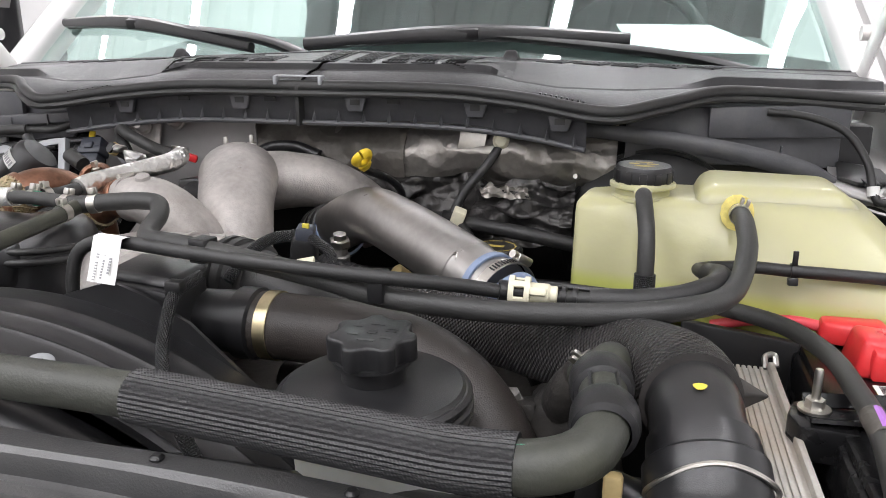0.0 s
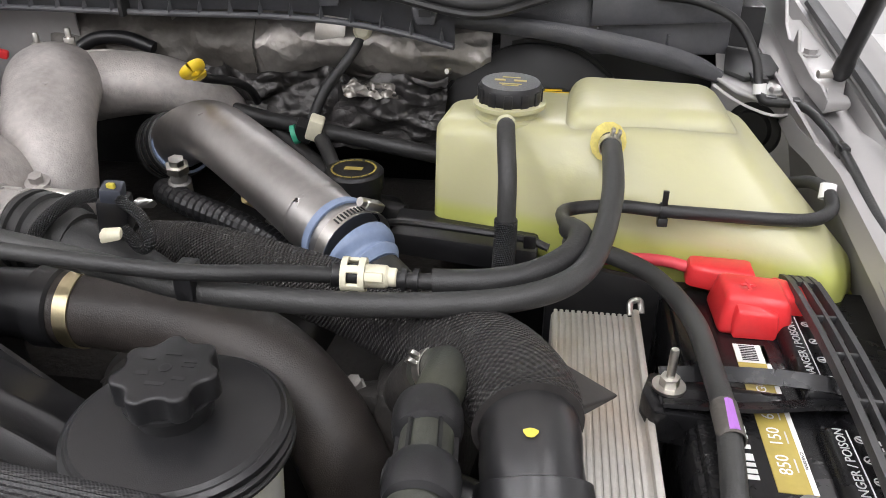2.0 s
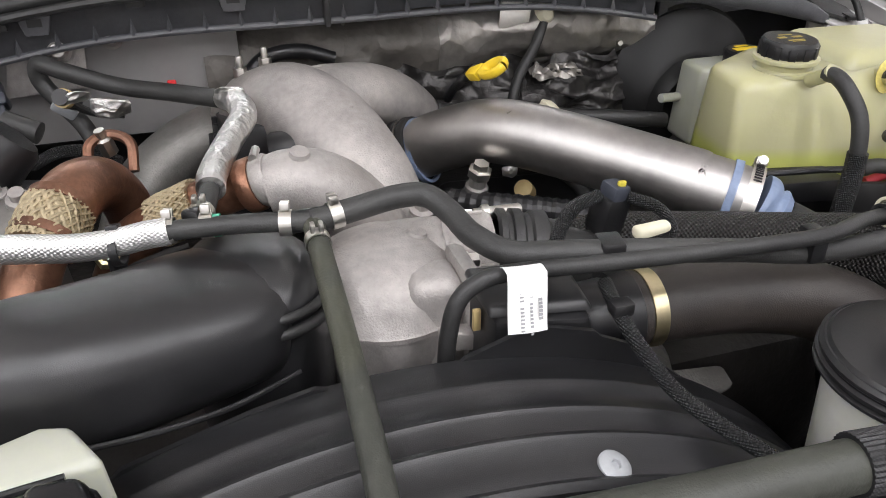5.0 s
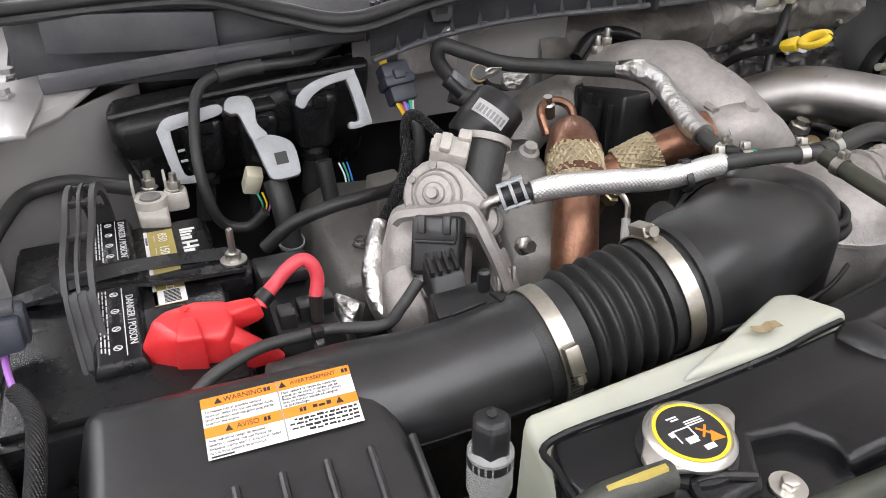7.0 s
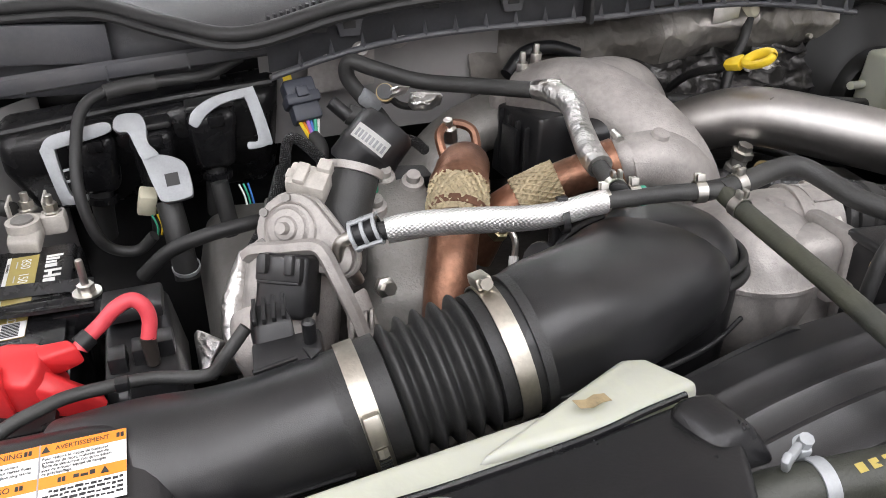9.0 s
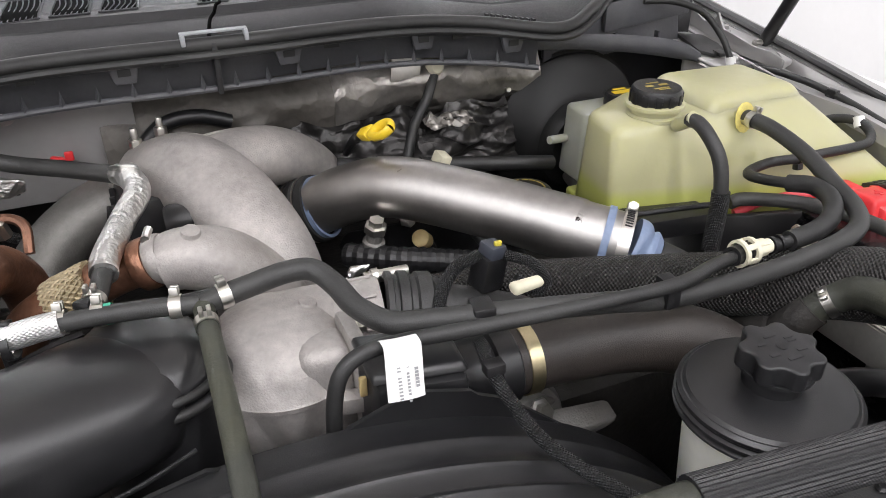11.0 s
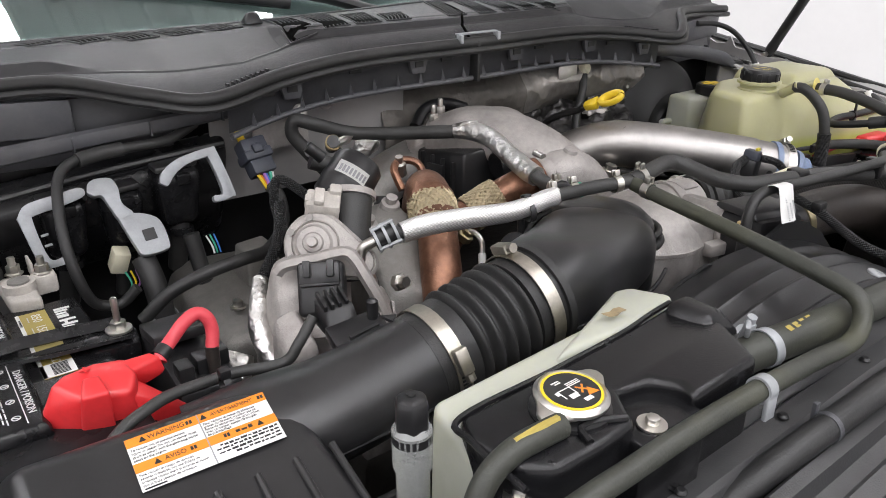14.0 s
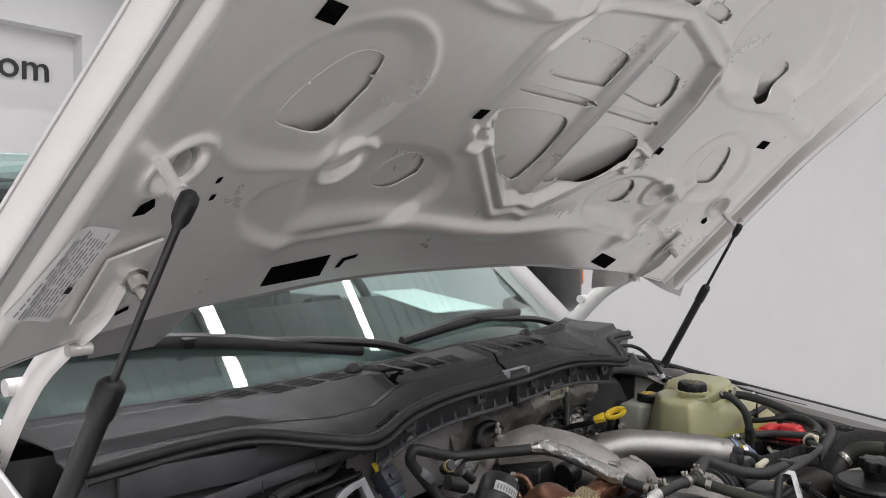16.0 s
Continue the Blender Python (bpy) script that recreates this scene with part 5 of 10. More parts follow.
part("elbow", box(0.02, 0.012, 0.012, (0.776, 1.052, 1.350), 0.003), BLACK, wl)
for o in ((0.804, 1.040, 1.350), (0.8153, 0.90, 1.348)):
    part("clip", box(0.010, 0.018, 0.014, o, 0.002), BLACK, wl)

# ---- air intake side ----
ab = thing("air_filter_box", (-0.64, 0.52, 1.1), "black plastic air filter housing with a warning label", "air filter box")
part("lid", hull([(-0.742, 0.655, 1.300), (-0.55, 0.632, 1.312), (-0.735, 0.615, 1.329), (-0.555, 0.603, 1.332), (-0.735, 0.545, 1.311), (-0.555, 0.535, 1.313), (-0.75, 0.36, 1.262), (-0.53, 0.36, 1.262), (-0.76, 0.665, 1.24), (-0.535, 0.645, 1.24), (-0.76, 0.34, 1.22), (-0.52, 0.34, 1.22)], 0.010, 3), BLACK_SATIN, ab, "satin black filter lid")
part("lower_case", hull([(x, y, z) for x in (-0.755, -0.54) for y in (0.35, 0.65) for z in (1.0, 1.235)], 0.01), BLACK, ab)
for k in range(6):
    x = -0.69 + 0.028 * k
    part("rib", sweep([(x + 0.004, 0.535, 1.3125), (x + 0.002, 0.47, 1.294), (x, 0.39, 1.2725)], 0.0028, 8, 4), BLACK_SATIN, ab)
part("corner_post", hull([(-0.545, 0.50, 1.28), (-0.50, 0.50, 1.265), (-0.545, 0.42, 1.26), (-0.50, 0.42, 1.25), (-0.545, 0.50, 1.1), (-0.50, 0.50, 1.1), (-0.545, 0.42, 1.1), (-0.50, 0.42, 1.1)], 0.006), BLACK, ab)
for k in range(3):
    part("louvre", box(0.022, 0.006, 0.014, (-0.523, 0.50 - 0.022 * k, 1.272 - 0.004 * k), 0.001), BLACK, ab)
part("outlet", sweep([(-0.62, 0.615, 1.285, 0.045, 0.036), (-0.57, 0.605, 1.29, 0.050, 0.040), (-0.52, 0.592, 1.298, 0.047, 0.040), (-0.47, 0.585, 1.308, 0.043, 0.041), (-0.425, 0.583, 1.315, 0.043, 0.043)], seg=36), BLACK_SATIN, ab, "smooth black outlet duct")
part("outlet_seam", sweep([(-0.57, 0.553, 1.283), (-0.50, 0.545, 1.292), (-0.44, 0.541, 1.300)], 0.0016, 6), BLACK, ab)
part("arrow_rib", join(box(0.03, 0.003, 0.003, at((-0.475, 0.605, 1.3475), (0, -0.3, 1), (1, 0.1, 0.2)), 0.0005), hull([(-0.455, 0.612, 1.3495), (-0.452, 0.598, 1.349), (-0.443, 0.606, 1.352), (-0.455, 0.612, 1.352), (-0.452, 0.598, 1.352)], 0)), BLACK, ab)

# the warning label
LBL = Matrix(((1, 0.02, 0.0, -0.6195), (0.0, 0.945, -0.28, 0.577), (0.02, 0.28, 0.945, 1.3285), (0, 0, 0, 1)))
LBL = at((-0.6195, 0.577, 1.3245), Vector((0.985, -0.06, 0.03)).cross(Vector((0.0, 0.96, 0.28))), (0.985, -0.06, 0.03))
lb = thing("warning_label", LBL.translation, "white and orange multilingual warning label on the air filter box", "label")
LW, LH = 0.098, 0.045
part("paper", box(LW, LH, 0.0006, LBL, 0.0002), WHITE, lb)
up = LBL @ Matrix.Translation((0, 0, 0.0006))
for y in (LH / 2 - 0.0042, -0.0035):
    part("orange_strip", box(LW, 0.0075, 0.0004, up @ Matrix.Translation((0, y, 0)), 0), ORANGE, lb)
part("divider", box(0.0008, LH, 0.0005, up, 0), GREYINK, lb)
up2 = LBL @ Matrix.Translation((0, 0, 0.0009))
for txt, x, y in (("WARNING", -0.022, LH / 2 - 0.0042), ("AVERTISSEMENT", 0.024, LH / 2 - 0.0042), ("AVISO", -0.022, -0.0035)):
    part("heading", lettering(txt, 0.0052 if len(txt) < 9 else 0.0042, up2 @ Matrix.Translation((x, y, 0)), 0.0001), INK, lb)
for x, y in ((-0.038, LH / 2 - 0.0042), (0.0035, LH / 2 - 0.0042), (-0.034, -0.0035), (0.037, -0.0035)):
    part("hazard_mark", prism([(-0.0024, -0.0020), (0.0024, -0.0020), (0, 0.0024)], 0.0003, up2 @ Matrix.Translation((x, y, 0)), 0), INK, lb)
for x, y in ((-0.0065, LH / 2 - 0.0042), (0.0455, LH / 2 - 0.0042), (-0.010, -0.0035), (0.013, -0.0035)):
    part("book_mark", bars([(-0.0012, 0, 0.0018, 0.003), (0.0012, 0, 0.0018, 0.003)], up2 @ Matrix.Translation((x, y, 0))), INK, lb)
part("heading_bars", bars([(0.021, -0.0032, 0.003, 0.0022), (0.0255, -0.0036, 0.004, 0.0016), (0.030, -0.003, 0.003, 0.0028)], up2), INK, lb)
PRINT = (("To reduce risk of possible serious", "injury or death: Do not use starter fluids", "(such as ether) with the glow plug starter", "assist on the engine."),
         ("Pour r\u00e9duire le risque de blessures", "graves ou de mort, n'utiliser pas de", "fluide de d\u00e9marreur (tel qu'un \u00e9ther)", "avec ce moteur \u00e9quip\u00e9 de bougies", "de pr\u00e9chauffage."),
         ("Para reducir el riesgo de lesiones", "severas o muerte: No use fluidos de", "arranque (como \u00e9ter) si arranca el motor", "con la buj\u00eda caliente de arranque."))
for rows, x, y0 in ((PRINT[0], -0.0475, 0.0115), (PRINT[1], 0.0015, 0.0122), (PRINT[2], -0.0475, -0.0098)):
    for k, txt in enumerate(rows):
        part("small_print", lettering(txt, 0.00262, up @ Matrix.Translation((x, y0 - (0.0029 if len(rows) < 5 else 0.0025) * k, 0)), 0.0001, "LEFT"), INK, lb)
rows = []
rnd = random.Random(21)
for k in range(4):
    x = 0.047
    while x > 0.006 + 0.012 * (k == 3):
        w = rnd.uniform(0.0015, 0.0045)
        rows.append((x - w / 2, -0.0098 - 0.003 * k + rnd.uniform(-0.0003, 0.0003), w, rnd.uniform(0.0008, 0.0017)))
        x -= w + 0.0009
part("small_print", bars(rows + [(-0.040, -0.0212, 0.014, 0.001)], up), INK, lb)
# bellows and intake elbow
A0, B0 = Vector((-0.322, 0.583, 1.335)), Vector((-0.425, 0.583, 1.315))
AX = (A0 - B0).normalized()
duct = thing("intake_duct", B0, "black rubber bellows and elbow of the air intake", "intake duct")
prof = []
L = (A0 - B0).length
n = 120
for i in range(n + 1):
    z = -0.014 + (L + 0.03) * i / n
    r = 0.043 + 0.004 * i / n
    if 0.022 < z < L - 0.018:
        r += 0.0045 * math.cos(2 * math.pi * (z - 0.022) / ((L - 0.040) / 5) + math.pi) - 0.0005
    prof.append((r, z))
part("bellows", lathe([(0.036, prof[0][1])] + prof + [(0.036, prof[-1][1])], at(B0, AX), 56), RUBBER, duct, "ribbed black rubber bellows", 60)
wormclamp(duct, B0 + AX * 0.002, AX, 0.0445, 0.013, (0.1, -0.75, 0.35), CLAMPSTEEL)
wormclamp(duct, A0 - AX * 0.002, AX, 0.0485, 0.013, (0, 0.35, 1), CLAMPSTEEL, slots=False)
ELB = [(*(A0 + AX * 0.005), 0.0415, 0.0405), (*(A0 + AX * 0.016), 0.0440, 0.0430), (-0.285, 0.590, 1.339, 0.050, 0.046), (-0.250, 0.601, 1.336, 0.056, 0.045), (-0.205, 0.622, 1.331, 0.061, 0.043), (-0.172, 0.640, 1.328, 0.065, 0.041), (-0.150, 0.653, 1.324, 0.062, 0.040), (-0.133, 0.661, 1.320, 0.052, 0.038)]
SQUARISH = [(math.copysign(abs(math.cos(a)) ** 0.72, math.cos(a)), math.copysign(abs(math.sin(a)) ** 0.72, math.sin(a))) for a in lin(0, 2 * math.pi * 55 / 56, 56)]
part("elbow", sweep(ELB, n=8, prof=SQUARISH), BLACK_SATIN, duct, "smooth black moulded intake elbow", 60)
part("elbow_collar", ring(A0 + AX * 0.014, AX, 0.0465, 0.007, 0.0042, 48), RUBBER, duct)
part("lug", prism([(-0.009, -0.007), (0.009, -0.007), (0.010, 0.003), (0.007, 0.008), (0.0, 0.009), (-0.007, 0.008), (-0.010, 0.003)], 0.004, at((-0.272, 0.628, 1.362), (0.55, -0.6, 0.6), (0.5, 0.75, 0.0)), 0.001), BLACK, duct)
part("seam", sweep([(-0.300, 0.542, 1.317), (-0.262, 0.5435, 1.315), (-0.215, 0.550, 1.311), (-0.172, 0.562, 1.307), (-0.145, 0.5710, 1.308), (-0.116, 0.585, 1.309)], 0.0022, 8, 6), BLACK, duct, "moulding seam")
part("elbow_end", lathe([(0, 1.3645), (0.50, 1.3635), (0.74, 1.360), (0.88, 1.352), (0.955, 1.340), (0.985, 1.326), (0.99, 1.300), (0.97, 1.26), (0.93, 1.19)], Matrix.Translation((-0.138, 0.664, 0)) @ Matrix.Rotation(radians(20), 4, "Z") @ Matrix.Diagonal((0.054, 0.066, 1, 1)), 56), BLACK_SATIN, duct, "rounded black end of the elbow", 60)
for z, grow, r in ((1.337, 1.0, 0.0036), (1.3265, 1.04, 0.0044)):
    part("lip", sweep([(-0.138 + grow * (0.054 * math.cos(a) * math.cos(0.35) - 0.066 * math.sin(a) * math.sin(0.35)), 0.664 + grow * (0.054 * math.cos(a) * math.sin(0.35) + 0.066 * math.sin(a) * math.cos(0.35)), z - 0.006 * math.sin(a)) for a in lin(-2.0, 2.0, 22)], r, 10, 3), RUBBER, duct, "black moulded lip round the elbow's end")
# degas tank with black cover and pressure cap
dg = thing("degas_tank", (-0.36, 0.44, 1.1), "off-white coolant tank under a black plastic cover", "coolant tank")
part("tank", hull([(-0.495, 0.488, 1.353), (-0.26, 0.515, 1.345), (-0.495, 0.405, 1.32), (-0.25, 0.45, 1.335), (-0.50, 0.49, 1.15), (-0.25, 0.52, 1.15), (-0.50, 0.405, 1.15), (-0.25, 0.44, 1.15)], 0.008, 3), WHITETANK, dg, "off-white translucent tank")
part("tank_hump", hull([(-0.263, 0.531, 1.351), (-0.247, 0.527, 1.351), (-0.227, 0.494, 1.350), (-0.300, 0.478, 1.351), (-0.385, 0.480, 1.352), (-0.345, 0.497, 1.351), (-0.270, 0.529, 1.25), (-0.240, 0.524, 1.25), (-0.220, 0.49, 1.25), (-0.30, 0.47, 1.25), (-0.385, 0.48, 1.25), (-0.345, 0.50, 1.25)], 0.006, 3), WHITETANK, dg)
part("scuff", prism([(-0.012, -0.004), (-0.003, -0.007), (0.006, -0.005), (0.013, -0.006), (0.012, 0.002), (0.004, 0.004), (-0.004, 0.002), (-0.013, 0.005)], 0.0004, at((-0.305, 0.4945, 1.3575), (0.03, -0.05, 1), (1, 0.1, 0)) @ Matrix.Scale(0.85, 4), 0), SCUFF, dg, "brown scuff on the tank")
COVER = [(-0.489, 0.464), (-0.4965, 0.436), (-0.4905, 0.402), (-0.472, 0.387), (-0.433, 0.387), (-0.399, 0.390), (-0.381, 0.421), (-0.352, 0.417), (-0.340, 0.400), (-0.345, 0.385), (-0.264, 0.388), (-0.240, 0.432), (-0.226, 0.474), (-0.245, 0.483), (-0.320, 0.474), (-0.400, 0.468)]
part("cover", prism(COVER, 0.111, Matrix.Translation((0, 0, 1.241)), 0.0065, 3), COVERBLACK, dg, "glossy black plastic tank cover")
part("pocket_floor", box(0.066, 0.05, 0.09, (-0.371, 0.4015, 1.296), 0.004, 3), COVERBLACK, dg)
part("cover_foot", box(0.05, 0.04, 0.07, (-0.489, 0.400, 1.290), 0.006, 3), COVERBLACK, dg)
part("cover_crease", sweep([(-0.440, 0.392, 1.3525), (-0.436, 0.404, 1.3545), (-0.420, 0.402, 1.3545), (-0.402, 0.396, 1.3525)], 0.0030, 8, 5), COVERBLACK, dg)
part("cover_bump", hull([(-0.262, 0.476, 1.362), (-0.236, 0.477, 1.361), (-0.25, 0.442, 1.358), (-0.226, 0.445, 1.356), (-0.272, 0.477, 1.33), (-0.225, 0.478, 1.33), (-0.265, 0.43, 1.335), (-0.215, 0.43, 1.335)], 0.006, 3), COVERBLACK, dg)
part("cover_rim", sweep([(-0.4955, 0.390, 1.345), (-0.4955, 0.440, 1.349), (-0.488, 0.4625, 1.351), (-0.40, 0.4675, 1.351), (-0.32, 0.4735, 1.351), (-0.275, 0.481, 1.351), (-0.245, 0.485, 1.351)], 0.0024, 8, 6), COVERBLACK, dg)
part("filler_neck", lathe([(0, 0), (0.034, 0), (0.034, 0.012), (0.026, 0.014), (0.026, 0.018), (0, 0.018)], at((-0.4239, 0.4257, 1.345)) @ Matrix.Scale(0.82, 4), 32), BLACK, dg)
hexbolt("tank_bolt", (-0.4873, 0.4042, 1.3255), (0.02, -0.06, 1), 0.0052, 0.007, STEEL, "zinc flange bolt on the black tank cover", washer=2.0)
hexbolt("tank_bolt", (-0.3824, 0.3900, 1.3415), (0.02, -0.06, 1), 0.0052, 0.007, STEEL, "zinc flange bolt on the black tank cover", washer=2.0)
cp = thing("pressure_cap", (-0.425, 0.424, 1.36), "steel radiator cap with a yellow and black caution disc", "radiator cap")
CM = at((-0.4239, 0.4257, 1.3600), (0.02, -0.06, 1), (1, 0.05, 0)) @ Matrix.Scale(0.86, 4)
part("cap_body", lathe([(0, 0), (0.0265, 0), (0.0295, 0.002), (0.030, 0.005), (0.028, 0.0075), (0.0262, 0.0085), (0.0258, 0.0075), (0, 0.0075)], CM, 40), STEEL, cp)
for a in (12, 192):
    m = CM @ Matrix.Rotation(radians(a), 4, "Z")
    part("ear", prism([(0.020, -0.020), (0.031, -0.012), (0.039, -0.007), (0.042, 0.0), (0.039, 0.007), (0.031, 0.012), (0.020, 0.020)], 0.0055, m, 0.0018), STEEL, cp)
dm = CM @ Matrix.Translation((0, 0, 0.0075))
dsc = part("caution_disc", lathe([(0, 0), (0.0245, 0), (0.0245, 0.0005), (0, 0.0005)], dm, 40), YELLOW, cp, "yellow rim of the caution disc")
part("disc_face", lathe([(0, 0.0005), (0.0222, 0.0005), (0.0222, 0.0008), (0, 0.0008)], dm, 40), INK, dsc)
dm2 = dm @ Matrix.Translation((0, 0, 0.0009))
part("pictogram", bars([(-0.006, 0.004, 0.013, 0.001), (-0.012, -0.001, 0.001, 0.010), (0.0005, -0.001, 0.001, 0.010), (0.007, 0.008, 0.014, 0.0009), (0.007, 0.0062, 0.014, 0.0009), (0.007, 0.0044, 0.014, 0.0009), (-0.004, -0.006, 0.008, 0.005), (0.003, -0.0145, 0.008, 0.004), (-0.014, 0.002, 0.003, 0.004), (-0.005, 0.014, 0.008, 0.0012), (-0.004, 0.0118, 0.006, 0.0012)], dm2), WHITE, dsc)
part("cross_mark", join(box(0.011, 0.0016, 0.0003, dm2 @ Matrix.Translation((0.008, -0.003, 0)) @ Matrix.Rotation(0.8, 4, "Z"), 0), box(0.011, 0.0016, 0.0003, dm2 @ Matrix.Translation((0.008, -0.003, 0)) @ Matrix.Rotation(-0.8, 4, "Z"), 0), prism([(0.006, -0.012), (0.017, -0.013), (0.012, -0.004)], 0.0003, dm2)), ORANGE, dsc)
oh = thing("overflow_hose", (-0.44, 0.40, 1.36), "grey-green overflow hose below the pressure cap", "hose")
part("tube", sweep([(-0.4476, 0.4106, 1.358), (-0.468, 0.410, 1.359), (-0.488, 0.412, 1.355), (-0.506, 0.4125, 1.344), (-0.518, 0.410, 1.325), (-0.524, 0.405, 1.29)], 0.0085, 14, 6), GREENHOSE, oh)
part("stripe", sweep([(-0.452, 0.4096, 1.3655), (-0.468, 0.409, 1.3662), (-0.486, 0.411, 1.3622)], 0.0028, 6, 5), GOLDPRINT, oh, "faded yellow stripe")

# filler with hexagonal cap beside the tank
hx = thing("hex_cap_neck", (-0.53, 0.46, 1.2), "black hexagonal cap on a clear plastic neck", "filler cap")
part("neck", lathe([(0.011, -0.14), (0.011, -0.04), (0.013, -0.035), (0.013, -0.008), (0.010, -0.005)], at((-0.528, 0.46, 1.37)), 20), CLOUDY, hx, "cloudy clear plastic neck")
part("cap", bevelled(lathe([(0, -0.010), (0.0115, -0.010), (0.0115, 0.013), (0.0085, 0.016), (0, 0.017)], at((-0.528, 0.46, 1.37), (0, 0, 1), (0.5, 1, 0)), 6), 0.002), BLACK, hx)
part("cap_skirt", lathe([(0, -0.018), (0.0130, -0.016), (0.0130, -0.010), (0, -0.012)], at((-0.528, 0.46, 1.37)), 24), BLACK, hx)
part("breather", lathe([(0, 0), (0.003, 0), (0.003, 0.001), (0, 0.001)], at((-0.528, 0.46, 1.3872)), 12), INK, hx)


# ---- batteries ----
def battery(side):
    """A top-post battery under its hold-down, mirrored by side; its long edge runs along y."""
    X, Y, Z = (-0.715, 0.815, 1.275) if side < 0 else (0.728, 0.625, 1.255)
    b = thing("car_battery", (X, Y, Z - 0.19), "black car battery with gold label and printed warnings", "battery", "batteries")
    part("case", box(0.186, 0.30, 0.185, (X, Y, Z - 0.0925), 0.006), BATTBLACK, b)
    part("top_rim", box(0.176, 0.285, 0.010, (X, Y, Z + 0.003), 0.004), BATTBLACK, b)
    cx = X + side * (0.013 if side > 0 else 0.002)
    for dy, half in ((0.030, 0.053), (-0.099, 0.042)) if side > 0 else ((0.098, 0.048), (-0.046, 0.060)):
        p = part("vent_cover", hull([(cx + a, Y + dy + c, Z + h) for a in (-0.021, 0.021) for c in (-half, half) for h in (0.006, 0.012)] + [(cx + a, Y + dy + c, Z + 0.02) for a in (-0.017, 0.017) for c in (-half * 0.94, half * 0.94)], 0.004, 2), BATTBLACK, b, "black vent cover with white warnings")
        m = at((cx, Y + dy, Z + 0.0203), (0, 0, 1), (0, side, 0))
        part("warning", lettering("DANGER / POISON", 0.0088, m @ Matrix.Translation((0, 0.011, 0)), 0.0002), PALEINK, p)
        part("rule", box(half * 1.7, 0.0008, 0.0004, m @ Matrix.Translation((0, 0.0055, 0)), 0), PALEINK, p)
        for k in range(4):
            q = m @ Matrix.Translation((-half * 0.7 + half * 0.45 * k, -0.001, 0))
            part("sign_mark", join(lathe([(0.0026, 0), (0.0036, 0), (0.0036, 0.0003), (0.0026, 0.0003)], q, 14), box(0.0012, 0.005, 0.0004, q @ Matrix.Rotation(0.7 * (k % 3 - 1), 4, "Z"), 0)), PALEINK, p)
        rnd = random.Random(int(1000 * (dy + 1)))
        for k in range(3):
            a = -half * 0.85
            while a < half * 0.7:
                w = rnd.uniform(0.004, 0.011)
                part("small_print", box(w, 0.0011, 0.0003, m @ Matrix.Translation((a + w / 2, -0.0075 - 0.0028 * k, 0)), 0), PALEINK, p)
                a += w + 0.0022
    lx, lw, ly, ll = (X - 0.033, 0.025, 0.590, 0.160) if side > 0 else (X + 0.042, 0.028, 0.868, 0.142)
    m = at((lx, ly, Z + 0.0085), (0, 0, 1), (0, side, 0))
    lab = part("label", box(ll, lw, 0.0006, m, 0), GOLDPRINT, b, "olive gold battery label")
    up = m @ Matrix.Translation((0, 0, 0.0005))
    part("white_edge", box(ll, 0.0035, 0.0004, up @ Matrix.Translation((0, -lw / 2 + 0.0017, 0)), 0), WHITE, lab)
    part("white_panel", box(0.024, lw, 0.0004, up @ Matrix.Translation((ll / 2 - 0.012, 0, 0)), 0), WHITE, lab)
    for k in range(9):
        part("code_bar", box(0.0012, lw * 0.5, 0.0003, up @ Matrix.Translation((ll / 2 - 0.021 + 0.0023 * k, 0.002, 0.0004)), 0), INK, lab)
    for txt, dx in (("850", -0.055), ("150", -0.028), ("65", -0.004)):
        part("rating", lettering(txt, 0.0125, up @ Matrix.Translation((dx, 0.003, 0)), 0.0001), WHITE, lab)
        part("rating_line", box(0.012, 0.001, 0.0003, up @ Matrix.Translation((dx, -0.0045, 0)), 0), PALEINK, lab)
    part("grade", lettering("GOLD", 0.0105, up @ Matrix.Translation((0.034, 0.001, 0)), 0.0001), WHITE, lab)
    part("warning", lettering("WARNING!", 0.0032, up @ Matrix.Translation((-0.05, -lw / 2 + 0.0018, 0.0004)), 0.0001), INK, lab)
    m = at((X - 0.060, 0.548, Z + 0.0085) if side > 0 else (X + 0.068, 0.905, Z + 0.0085), (0, 0, 1), (0, side, 0))
    for x, w, h in ((-0.027, 0.004, 0.015), (-0.0215, 0.004, 0.012), (-0.0155, 0.0035, 0.010), (-0.0085, 0.0065, 0.0105), (0.0015, 0.004, 0.015), (0.0065, 0.006, 0.003), (0.0115, 0.004, 0.015), (0.019, 0.0065, 0.0105)):
        part("brand_print", box(w, h, 0.0004, m @ Matrix.Translation((x, (h - 0.0105) / 2 if h > 0.004 else 0, 0)), 0), WHITE, b)
    return b, X, Y, Z


